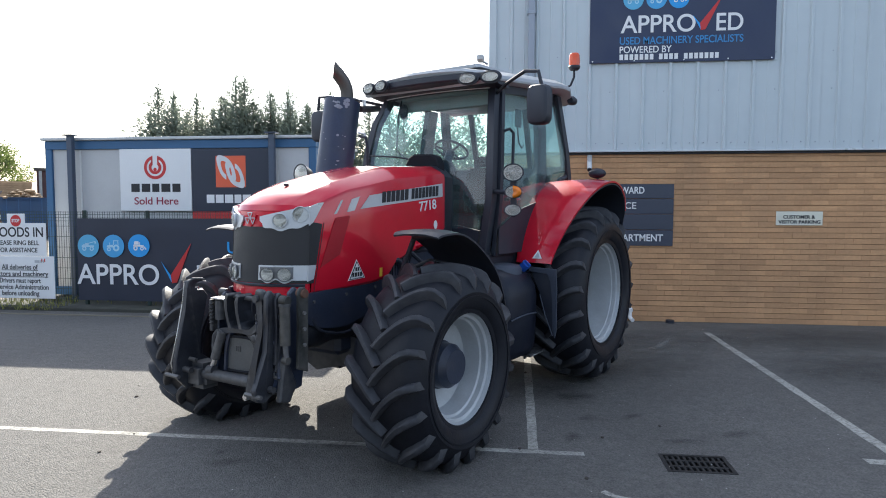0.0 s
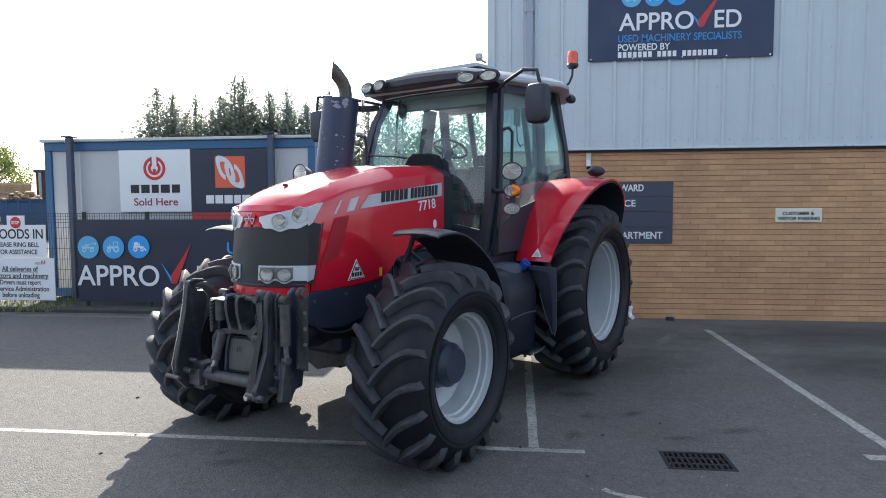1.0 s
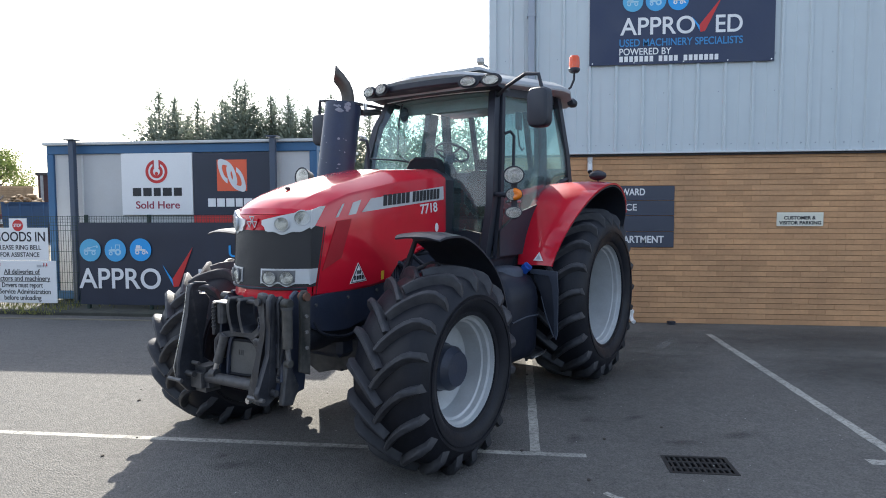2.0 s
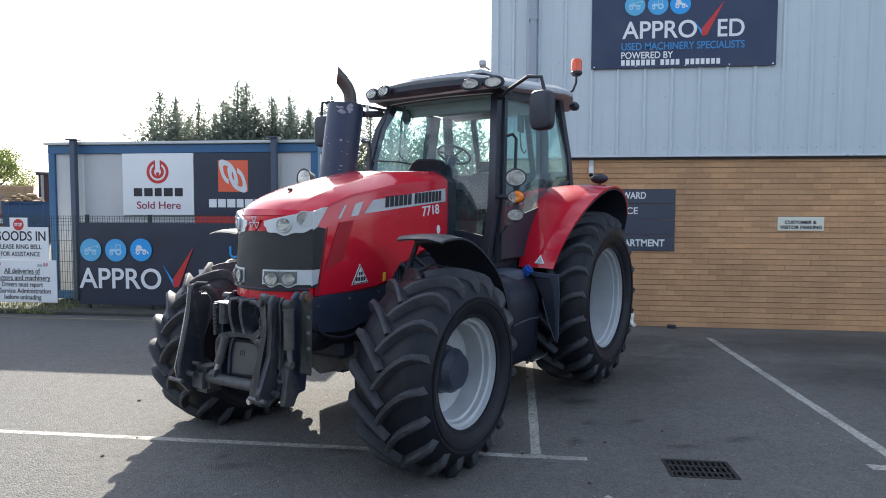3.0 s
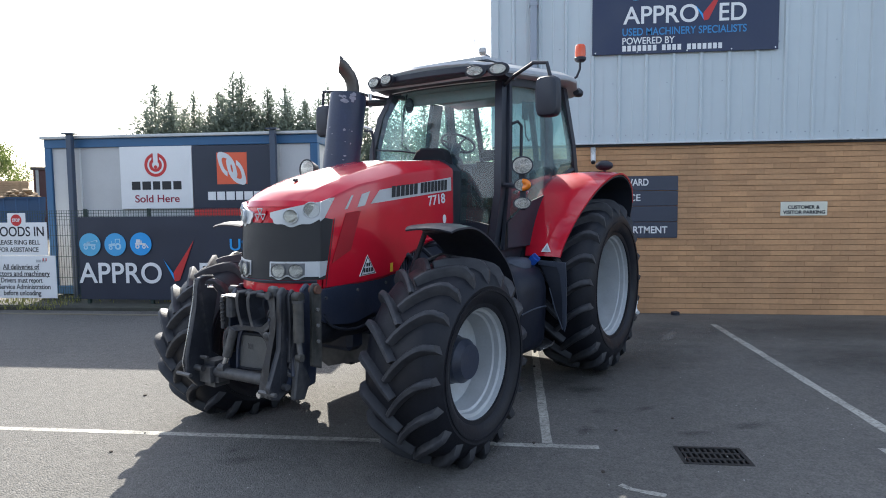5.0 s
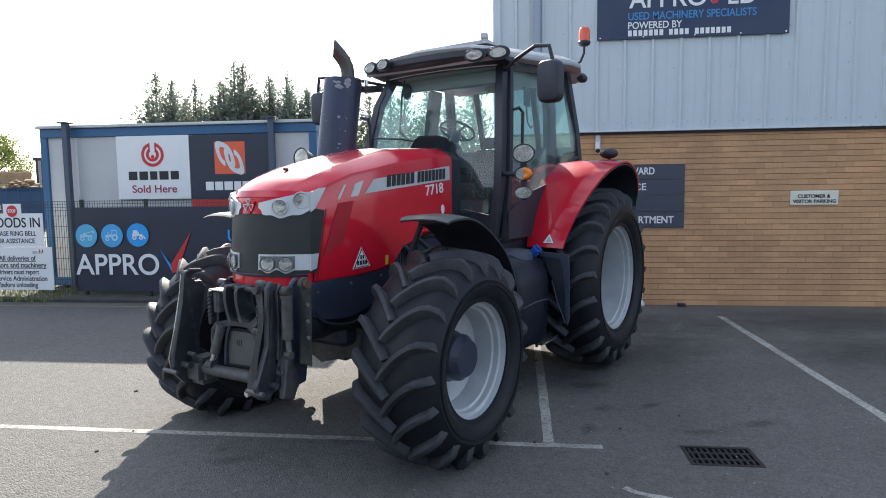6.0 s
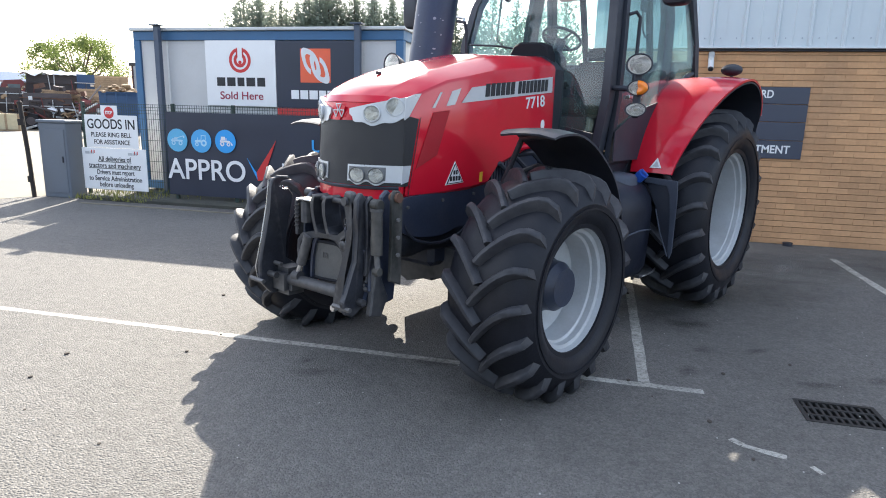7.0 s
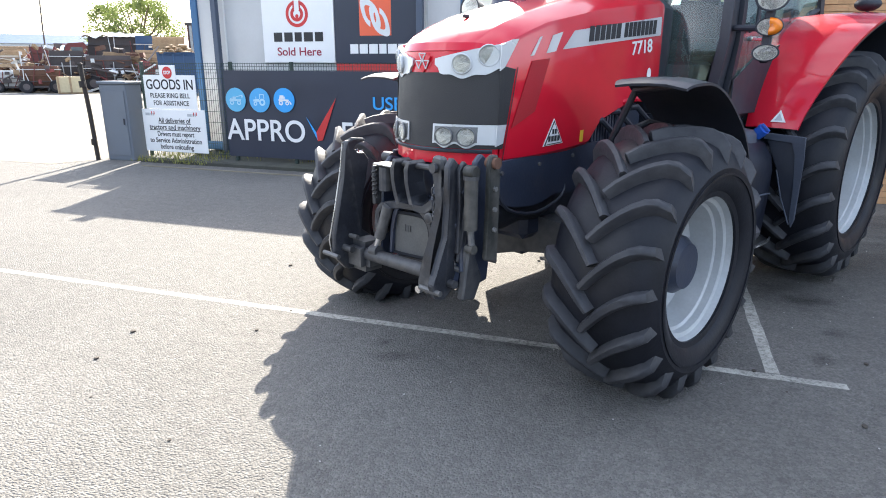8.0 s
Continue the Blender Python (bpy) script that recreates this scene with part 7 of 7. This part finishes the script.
for z in (1.10, 1.155, 1.21):
    part("coupler", T([(0.20, -0.86, z), (0.205, -0.91, z)], 0.017, 10), CHROME, link)
    part("coupler_cap", L([(-0.915, 0.001), (-0.913, 0.012), (-0.905, 0.020), (-0.895, 0.020)], (0.205, 0, z), "y", 12), CHASSIS, link)
# bright rod added along the arm's front edge to draw its rim highlight
part("arm_edge_glint", T([(-0.50, -1.05, 1.345), (-0.505, -1.065, 1.20), (-0.505, -1.12, 0.95), (-0.505, -1.175, 0.74), (-0.505, -1.16, 0.65), (-0.505, -1.12, 0.60)], 0.0045, 6), CHROME, link, "thin bright rod added as the arm's edge highlight")
part("latch_handle", T([(-0.50, -1.05, 1.345), (-0.47, -1.0, 1.375), (-0.44, -0.93, 1.37)], 0.008, 8), CASTGREY, link)
for k in range(7):
    part("chain_link", T([(0.33 + 0.008 * math.cos(t), -1.03 + 0.018 * math.cos(t + k * 1.57), 1.16 - 0.04 * k + 0.024 * math.sin(t)) for t in [2 * math.pi * i / 10 for i in range(11)]], 0.005, 5, cap=False), DARKMET, link)
part("top_link_pin", T([(-0.05, -0.93, 1.26), (0.19, -0.93, 1.26)], 0.018, 10), DARKMET, link)
part("coupling_plate", B(-0.27, -0.07, -0.99, -0.88, 1.232, 1.243, 0.003), CHROME, link, "bright worn mounting plate")
part("coupling_pin", T([(-0.19, -0.95, 1.08), (-0.19, -0.95, 1.224)], 0.045, 12), DARKMET, link)
part("coupling_post", B(-0.30, -0.27, -0.98, -0.90, 0.98, 1.224, 0.006), DARKMET, link)
part("spring", T([(-0.265 + 0.016 * math.cos(k * 0.9), -0.985 + 0.016 * math.sin(k * 0.9), 1.03 + 0.004 * k) for k in range(44)], 0.004, 5), DARKMET, link)
part("frame_side", PL([(-1.08, 0.68), (-1.0, 0.62), (-0.82, 0.65), (-0.80, 0.87), (-0.83, 1.33), (-0.88, 1.37), (-0.93, 1.33), (-0.95, 1.0)], 0.04, lambda a, b, c: (0.50 + c, a, b), 0.01), CHASSIS, link)
part("frame_side", PL([(-0.95, 0.66), (-0.80, 0.62), (-0.60, 0.95), (-0.60, 1.20), (-0.84, 1.28), (-0.92, 1.2)], 0.04, lambda a, b, c: (-0.30 + c, a, b), 0.01), CHASSIS, link)
ram = part("side_ram", T([(0.60, -1.03, 0.99), (0.60, -1.03, 1.27)], 0.036, 14), GREASED, link, "dark greasy hydraulic ram beside the frame")
part("ram_head", L([(0.565, 0.030), (0.575, 0.036), (0.625, 0.036), (0.635, 0.030)], (0, -1.03, 1.295), "x", 16), GREASED, ram)
part("ram_collar", T([(0.60, -1.03, 1.255), (0.60, -1.03, 1.275)], 0.042, 14), DARKMET, ram)
part("ram_rod", T([(0.60, -1.03, 0.99), (0.607, -1.025, 0.88)], 0.018, 12), CASTGREY, ram)
part("ram_eye", T([(0.582, -1.03, 0.885), (0.63, -1.03, 0.885)], 0.026, 12), GREASED, ram)
up = part("upright", PL([(-0.97, 0.82), (-0.87, 0.78), (-0.86, 1.32), (-0.885, 1.375), (-0.935, 1.38), (-0.955, 1.33), (-0.95, 1.1)], 0.03, lambda a, b, c: (0.625 + c, a, b), 0.008), GREASED, link, "flat upright bracket with a pinned head")
part("upright_head", T([(0.605, -0.91, 1.335), (0.675, -0.91, 1.335)], 0.030, 14), RUST, up)
for z in (1.20, 1.09, 0.98):
    part("bolt", T([(0.65, -0.91, z), (0.668, -0.91, z)], 0.014, 6), CASTGREY, up, smooth=0)
part("inner_bracket", PL([(-1.06, 1.30), (-1.02, 1.345), (-0.97, 1.30), (-0.99, 1.1), (-1.0, 0.85), (-1.07, 0.85), (-1.05, 1.1)], 0.028, lambda a, b, c: (0.515 + c, a, b), 0.006), DARKMET, link)
part("lower_tie", PL([(-1.10, 0.64), (-0.85, 0.60), (-0.80, 0.70), (-1.0, 0.78)], 0.05, lambda a, b, c: (0.44 + c, a, b), 0.008), DARKMET, link)
part("hose", T([(0.30, -0.86, 1.20), (0.36, -0.98, 1.16), (0.44, -0.98, 1.02), (0.48, -0.90, 0.84)], 0.014, 8), BLACKPL, link)
part("hose", T([(0.24, -0.90, 1.26), (0.30, -1.02, 1.10), (0.32, -1.0, 0.9), (0.30, -0.92, 0.78)], 0.013, 8), BLACKPL, link)
for k, (xa, xb, za) in enumerate(((0.52, 0.47, 1.30), (0.555, 0.53, 1.22), (0.49, 0.56, 1.12))):
    part("hose", T([(xa, -0.96, za), (xa + 0.02, -1.03 - 0.01 * k, za - 0.12), (0.5 * (xa + xb), -1.02, 0.5 * (za + 0.75)), (xb, -1.05, 0.86 - 0.05 * k), (xb + 0.01, -0.98, 0.74)], 0.012 + 0.002 * k, 8), (BLACKPL, DARKMET, CHASSIS)[k], link)
part("lower_bracket", PL([(-1.08, 0.60), (-0.98, 0.58), (-0.92, 0.70), (-0.98, 0.84), (-1.03, 0.90)], 0.05, lambda a, b, c: (0.545 + c, a, b), 0.01), DARKMET, link)


# ---- pipe at the foot of the brick wall ----
outlet = tagged(part("drain_outlet", T(eased([(2.13, 10.965, 0.235), (2.13, 10.965, 0.10), (2.14, 10.94, 0.055), (2.16, 10.87, 0.035)], 3), 0.034, 12), WHITE), "short white plastic drain outlet at the wall foot", "drain pipe")
part("pipe_collar", L([(0, 0.036), (0.0, 0.046), (0.05, 0.046), (0.05, 0.036)], (2.13, 10.965, 0.17), "z", 16), WHITE, outlet)


# ---- the yard beyond the gate ----
YAW = 46


def farm_machine(x, y, w, h, material, seed, label, turn=YAW, depth=None):
    """A parked implement: frame, tapered hopper, cab or box, wheels and a drawbar."""
    rnd = random.Random(seed)
    d = depth or w * 0.6
    t = thing("farm_machine", label, "machine", pose(x, y, 0, 0, 0, turn + rnd.uniform(-8, 8)), "parked machines in the far yard")
    wr = min(0.55, h * 0.24)
    part("frame", B(-w / 2, w / 2, -d / 2, d / 2, wr * 0.8, wr * 1.15, 0.03), SCRAPDARK, t)
    z0 = wr * 1.16
    part("hopper", rings(bmesh.new(), [[(sx * w / 2 * k, sy * d / 2 * k, z) for sx, sy in ((-1, -1), (1, -1), (1, 1), (-1, 1))] for k, z in ((0.62, z0), (0.95, z0 + (h - z0) * 0.55), (0.97, z0 + (h - z0) * 0.6), (0.90, h))]), material, t)
    for k in range(3):
        zz = z0 + (h - z0) * (0.2 + 0.3 * k)
        part("rail", B(-w / 2 - 0.1, w / 2 + 0.1, -d / 2 - 0.06, -d / 2 - 0.01, zz, zz + 0.05, 0.01), rnd.choice((SCRAPDARK, SCRAPWHITE, RUST)), t)
    for k in range(4):
        xx = rnd.uniform(-w * 0.4, w * 0.3)
        zz = rnd.uniform(z0, h * 0.9)
        part("guard", B(xx, xx + rnd.uniform(0.2, 0.5), -d / 2 - 0.10, -d / 2 - 0.02, zz, zz + rnd.uniform(0.15, 0.4), 0.02), rnd.choice((SCRAPDARK, SCRAPWHITE, SCRAPRED, SCRAPDARK)), t)
    for sx in (-1, 1):
        for sy in (-1, 1):
            wl_ = part("wheel", L([(-0.12, wr * 0.9), (-0.06, wr), (0.06, wr), (0.12, wr * 0.9)], (sx * w * 0.36, sy * d * 0.5, wr), "y", 20), RUBBER, t)
            part("rim", L([(-0.125, wr * 0.5), (0.125, wr * 0.5)], (sx * w * 0.36, sy * d * 0.5, wr), "y", 16), SCRAPDARK, wl_)
    part("drawbar", T([(w / 2, 0, wr), (w / 2 + 0.7, 0, wr * 0.9)], 0.06, 8), SCRAPRED, t)
    for i in range(5):
        a = rnd.uniform(-w / 2, w / 2)
        part("strut", T([(a, -d / 2, wr), (a + rnd.uniform(-.4, .4), -d / 2 - 0.1, h * rnd.uniform(0.6, 1.05))], 0.03, 6), rnd.choice((SCRAPDARK, SCRAPRED, SCRAPWHITE)), t)
    return t


slats = {}


def pallet_stack(x, y, w, h, seed):
    rnd = random.Random(seed)
    t = thing("pallet_stack", "stack of weathered wooden pallets and timber", "pallets", pose(x, y, 0, 0, 0, YAW + rnd.uniform(-10, 10)), "timber stacks in the far yard")
    z = 0.0
    while z < h - 0.15:
        o = rnd.uniform(-0.05, 0.05)
        bearer = part("pallet", B(-w / 2, w / 2, -0.05, 0.05, 0, 0.10), WOOD, t, smooth=0)
        bearer.matrix_basis = pose(o, 0, z)
        k = max(4, int(w / 0.2))
        slat = slats.get(w) or finish(B(0, w / k * 0.72, -0.55, 0.55, 0.101, 0.125), "slat", WOOD, 0)
        slats[w] = slat
        for name, mesh, x_, y_ in [("bearer", bearer.data, 0, -0.5), ("bearer", bearer.data, 0, 0.5)] + [("slat", slat, -w / 2 + w * i / k, 0) for i in range(k)]:
            piece = new(name, mesh)
            piece.parent = bearer
            piece.matrix_basis = pose(x_, y_, 0)
        z += 0.127
    return t


def crumpled_sheet(bm, w, d, z, amp, seed):
    n, m = 18, 8
    g = [[bm.verts.new((-w / 2 + w * i / n, -d / 2 + d * j / m, z + amp * noise.noise((i * 0.4 + seed, j * 0.5, seed)) - 0.25 * abs(2 * j / m - 1) ** 3)) for i in range(n + 1)] for j in range(m + 1)]
    for j in range(m):
        for i in range(n):
            bm.faces.new((g[j][i], g[j][i + 1], g[j + 1][i + 1], g[j + 1][i]))
    return bm


pallet_stack(-45.5, 36.6, 2.6, 3.1, 1)
pallet_stack(-48.6, 34.6, 3.0, 2.6, 2)
farm_machine(-41.6, 33.0, 2.0, 1.4, SCRAPWHITE, 3, "pale galvanised implement frame with tangled bars")
farm_machine(-38.8, 32.9, 2.3, 1.7, RUST, 4, "brown rusty low trailer")
farm_machine(-42.6, 36.5, 1.8, 3.0, SCRAPRED, 5, "faded red seed hopper machine")
farm_machine(-38.9, 35.1, 2.2, 2.7, SCRAPDARK, 6, "dark weathered forage machine")
farm_machine(-37.1, 36.9, 3.0, 2.4, SCRAPDARK, 7, "dark loader with faded red trim")
farm_machine(-40.4, 40.8, 3.6, 3.8, SCRAPDARK, 8, "dark machine under a pale sheet")
farm_machine(-46.0, 41.5, 1.8, 3.4, SCRAPDARK, 9, "tall dark implement folded upright")
farm_machine(-46.4, 43.5, 2.2, 3.3, RUST, 10, "rusty brown folded field cultivator")
farm_machine(-38.1, 41.7, 1.7, 3.9, SCRAPBLUE, 11, "dark blue implement box on wheels")
farm_machine(-33.4, 36.8, 1.8, 1.8, SCRAPRED, 12, "small faded red implement")
farm_machine(-52.5, 36.5, 3.2, 2.8, SCRAPRED, 13, "faded red field seed drill")
farm_machine(-56.0, 33.0, 3.0, 2.4, SCRAPDARK, 14, "dark weathered disc harrow frame")
pallet_stack(-35.8, 41.4, 2.2, 3.9, 3)
pallet_stack(-35.3, 39.1, 2.2, 2.9, 4)
pallet_stack(-37.4, 38.4, 2.3, 2.8, 5)


def scrap(material, seed, n, label):
    """Loose bars, panels and lumps heaped among the machines."""
    rnd, bm = random.Random(seed), bmesh.new()
    for i in range(n):
        t, dd = rnd.random(), rnd.gauss(0, 1.6)
        cx, cy = -49 + 17.5 * t + dd * 0.4, 33.5 + 5.5 * t + dd
        top = 1.0 + 2.4 * rnd.random() * (0.6 + 0.4 * math.sin(t * 9 + seed))
        z = rnd.random() ** 0.8 * top
        m = pose(cx, cy, z, rnd.gauss(0, 14), rnd.gauss(0, 18), rnd.uniform(0, 180))
        if rnd.random() < 0.6:
            ll, w = rnd.uniform(0.5, 2.2), rnd.uniform(0.02, 0.06)
            box(bm, -ll / 2, ll / 2, -w, w, -w, w, m=m)
        else:
            a, b, c_ = rnd.uniform(0.06, 0.30), rnd.uniform(0.06, 0.25), rnd.uniform(0.03, 0.16)
            box(bm, -a, a, -b, b, -c_, c_, m=m)
    return tagged(part("scrap_heap", bm, material, smooth=0), label, "scrap", "", "stuff")


scrap(SCRAPDARK, 51, 260, "heaped dark scrap bars and machine parts")
scrap(RUST, 52, 220, "heaped rusty brown scrap steel")
scrap(WOOD, 53, 240, "heaped broken pallets and timber")
scrap(SCRAPWHITE, 54, 230, "pale galvanised bars among the scrap")
scrap(SCRAPRED, 55, 60, "faded red machine parts among the scrap")
box_ = thing("straw_crate", "straw-coloured plywood crate on the yard", "crate", pose(-36.1, 32.6, 0, 0, 0, YAW))
part("body", B(-0.75, 0.75, -0.5, 0.5, 0.1, 1.05, 0.01), mat("pale_plywood", (0.52, 0.44, 0.28), 0.8, var=0.15), box_)
for i in range(3):
    part("batten", B(-0.72 + i * 0.66, -0.60 + i * 0.66, -0.53, -0.501, 0.08, 1.06, 0.005), WOOD, box_)
part("skid", B(-0.75, 0.75, -0.4, 0.4, 0.0, 0.098), WOOD, box_)
def parked_lorry(x, y, turn):
    """An old lorry: chassis, sloping bonnet, cab with a pale windscreen, flat bed, wheels."""
    t = thing("parked_lorry", "old dark lorry with a pale blue windscreen parked in the yard", "lorry", pose(x, y, 0, 0, 0, turn))
    part("chassis", B(-2.6, 2.2, -0.9, 0.9, 0.6, 0.85, 0.02), SCRAPDARK, t)
    part("bonnet", rings(bmesh.new(), [[(xx, sy * 0.85, z) for sy, z in ((-1, 0.86), (-1, zt), (1, zt), (1, 0.86))] for xx, zt in ((-2.6, 1.55), (-2.3, 1.85), (-1.2, 2.15))]), SCRAPDARK, t)
    part("cab", rings(bmesh.new(), [[(xx, sy * 0.9, z) for sy, z in ((-1, 0.86), (-1, zt), (1, zt), (1, 0.86))] for xx, zt in ((-1.19, 2.2), (-0.75, 3.25), (0.3, 3.35), (0.45, 3.2))]), SCRAPRED, t)
    part("windscreen", PL([(-0.8, 2.22), (0.8, 2.22), (0.74, 3.12), (-0.74, 3.12)], 0.03, lambda a, b, c: (-1.23 + (b - 2.2) * 0.42 - c, a, b)), mat("pale_glass", (0.42, 0.55, 0.58), 0.15, bump=0, spec=0.8), t, smooth=0)
    part("side_window", B(-0.55, 0.2, -0.925, -0.902, 2.3, 3.0, 0.005), mat("dim_glass", (0.10, 0.13, 0.14), 0.1, bump=0), t)
    part("bed", B(0.55, 3.4, -1.0, 1.0, 0.86, 1.1, 0.02), RUST, t)
    part("head_board", B(0.5, 0.56, -1.0, 1.0, 1.1, 2.6, 0.01), SCRAPDARK, t)
    for xx in (-1.9, 1.2, 2.4):
        for sy in (-1, 1):
            wl_ = part("wheel", L([(-0.13, 0.42), (-0.08, 0.48), (0.08, 0.48), (0.13, 0.42)], (xx, sy * 0.8, 0.48), "y", 20), RUBBER, t)
            part("rim", L([(-0.135, 0.24), (0.135, 0.24)], (xx, sy * 0.8, 0.48), "y", 16), SCRAPDARK, wl_)


parked_lorry(-41.3, 38.2, YAW + 12)


def timber_rack(x, y, w, h, seed):
    rnd = random.Random(seed)
    t = thing("timber_rack", "pale steel rack stacked with long weathered timbers", "rack", pose(x, y, 0, 0, 0, YAW), "timber racks in the far yard")
    for xx in (-w / 2, 0, w / 2):
        part("post", B(xx - 0.04, xx + 0.04, -0.55, -0.47, 0, h + 0.15, 0.01), SCRAPWHITE, t)
        part("post", B(xx - 0.04, xx + 0.04, 0.47, 0.55, 0, h + 0.15, 0.01), SCRAPWHITE, t)
    for k in range(4):
        z = 0.25 + (h - 0.3) * k / 3.4
        part("shelf", B(-w / 2 - 0.1, w / 2 + 0.1, -0.46, 0.46, z, z + 0.05, 0.005), RUST, t)
        for i in range(5):
            o, hh = rnd.uniform(-0.25, 0.25), rnd.uniform(0.08, 0.24)
            part("timber", B(-w / 2 + o, w / 2 + o * 0.6, -0.45 + i * 0.18, -0.30 + i * 0.18, z + 0.051, z + 0.051 + hh, 0.006), rnd.choice((WOOD, WOOD, SCRAPWHITE, PALEWOOD)), t)


timber_rack(-43.6, 33.6, 3.0, 2.5, 1)
timber_rack(-46.6, 31.8, 3.0, 2.2, 2)
tarp = tagged(part("white_tarpaulin", crumpled_sheet(bmesh.new(), 4.2, 2.6, 4.05, 0.35, 3), SCRAPWHITE, smooth=60), "crumpled white sheet over a parked machine", "tarpaulin")
tarp.matrix_basis = pose(-40.4, 40.8, 0, 0, 0, YAW)
sol = tarp.modifiers.new("thickness", "SOLIDIFY")
sol.thickness = 0.02
skip = thing("waste_skip", "dark blue steel skip heaped with straw-coloured waste", "skip", pose(-27.7, 32.8, 0, 0, 0, 40))
part("body", rings(bmesh.new(), [[(sx * a, sy * 0.8, z) for sx, sy in ((-1, -1), (1, -1), (1, 1), (-1, 1))] for a, z in ((0.8, 0.0), (1.1, 1.4), (1.15, 2.5), (1.05, 2.5), (1.0, 2.3))]), SCRAPBLUE, skip)
bm = bmesh.new()
rnd = random.Random(33)
for i in range(90):
    r = rnd.uniform(0.06, 0.18)
    px, py = rnd.uniform(-0.9, 0.9), rnd.uniform(-0.7, 0.7)
    bmesh.ops.create_icosphere(bm, subdivisions=1, radius=r, matrix=pose(px, py, 2.35 + 0.6 * (1 - px * px) * rnd.random()) @ Matrix.Diagonal((1.5, 1, 0.6, 1)))
tagged(part("rubble", bm, WOOD, skip), kind="stuff")
for i in range(4):
    part("rib", B(-0.85 + 0.55 * i, -0.78 + 0.55 * i, -0.86, -0.80, 0.2, 2.4, 0.01), SCRAPBLUE, skip)
MAROON = mat("dark_maroon_steel", (0.06, 0.022, 0.024), 0.6, var=0.3, scale=3, fine=40, bump=0.1, dirt=0.3)
SCRAPGREY = mat("galvanised_upright", (0.30, 0.31, 0.32), 0.5, metal=0.4, var=0.2, bump=0.1)
panel_ = thing("storage_container", "dark maroon steel storage container behind the skip", "container", pose(-29.3, 35.9, 0, 0, 0, 40))
part("body", B(-0.10, 1.75, -0.15, 0.2, 0.0, 4.2, 0.02), MAROON, panel_, "dark maroon steel side")
part("post", B(0.02, 0.18, -0.24, -0.16, 0.0, 4.2, 0.01), SCRAPGREY, panel_, "grey steel upright")
part("top", B(-0.22, 1.85, -0.27, 0.25, 4.202, 4.38, 0.02), SCRAPDARK, panel_)
pole = thing("yard_pole", "thin dark pole standing in the far yard", "pole", pose(-59.1, 50.7, 0))
part("shaft", T([(0, 0, 0), (0.1, 0, 5), (0.5, 0.2, 13)], 0.10, 8, 0.05), SCRAPDARK, pole)
part("foot", B(-0.3, 0.3, -0.3, 0.3, 0, 0.2, 0.02), CONCRETE, pole)
tagged(flat("yard_strip", [(-70, 24.2), (-34.6, 30.6), (-26, 32.2), (-26, 34.6), (-34.9, 32.6), (-70, 26.4)], 0.008, STRIPGREY, "grey worn strip of tarmac along the yard"), category="road")
far_shed = thing("far_shed", "long low grey-blue shed across the yard", "building", pose(-98, 78, 0, 0, 0, 50))
part("wall", B(-26, 14, -5, 5, 0, 4.8), SCRAPWHITE, far_shed, smooth=0)
part("roof", rings(bmesh.new(), [[(x, -5.3, 4.81), (x, 0, 6.3), (x, 5.3, 4.81)] for x in (-26.4, 14.4)]), SCRAPBLUE, far_shed, smooth=0)
for i in range(6):
    part("door", B(-23 + i * 6, -20 + i * 6, -5.06, -5.002, 0, 3.4), CABINETGREY, far_shed, smooth=0)
bm = bmesh.new()
rnd = random.Random(44)
for i in range(9000):
    t = rnd.random()
    px, py = -170 + 210 * t, 60 + 75 * t + rnd.uniform(-2, 2)
    hh = 2.6 + 2.2 * noise.noise((t * 16, 0.3, 0)) + 1.0 * noise.noise((t * 60, 2.3, 0))
    p = Vector((px, py, rnd.random() * max(0.8, hh)))
    u = Vector((rnd.gauss(0, 1), rnd.gauss(0, 1), rnd.gauss(0, 1))).normalized() * rnd.uniform(0.3, 0.7)
    v = u.orthogonal().normalized() * u.length * 0.7
    bm.faces.new([bm.verts.new(q) for q in (p - u, p - v, p + u, p + v)])
tagged(part("far_hedgerow", bm, NEEDLE, smooth=0), "far dark green hedgerow along the horizon", "hedge", "", "stuff")


# ---- bricks of the front wall ----
COURSE, LENGTH, HALF, TALL = 0.0906, 0.272, 0.1353, 0.0815
bm = box(bmesh.new(), -HALF, HALF, 0.0, 0.025, 0.0, TALL)
brick_mesh = finish(bm, "brick", BRICK, 0)
rnd = random.Random(21)
row = 0
rv, rf = [], []
while row < 32:
    z = 0.004 + row * COURSE
    x = WX0 + 0.14 + (0.0 if row % 2 else LENGTH / 2)
    while x < 8.2:
        dy = rnd.uniform(-0.0015, 0.0015)
        if 2.95 <= x <= 6.0 and z < 2.05:
            b = new("brick", brick_mesh)
            b.parent = wall_front
            b.location = (x, WY - 0.003 + dy, z)
        else:
            n0 = len(rv)
            for zz in (z, z + TALL):
                rv += [(x - HALF, WY - 0.003 + dy, zz), (x + HALF, WY - 0.003 + dy, zz), (x + HALF, WY + 0.022, zz), (x - HALF, WY + 0.022, zz)]
            rf += [tuple(n0 + i for i in q) for q in ((0, 1, 5, 4), (1, 2, 6, 5), (2, 3, 7, 6), (3, 0, 4, 7), (4, 5, 6, 7), (3, 2, 1, 0))]
        x += LENGTH
    row += 1
me = bpy.data.meshes.new("brick_field")
me.from_pydata(rv, [], rf)
me.materials.append(BRICK_REST)
fld = new("brick_field", me)
fld.parent = wall_front
tagged(fld, kind="stuff")

# ---- the whole plan to true size ----
for ob in list(scene.objects):
    if ob.parent is None and ob is not cam and ob is not sun:
        ob.matrix_basis = Matrix.Scale(TRUE, 4) @ ob.matrix_basis
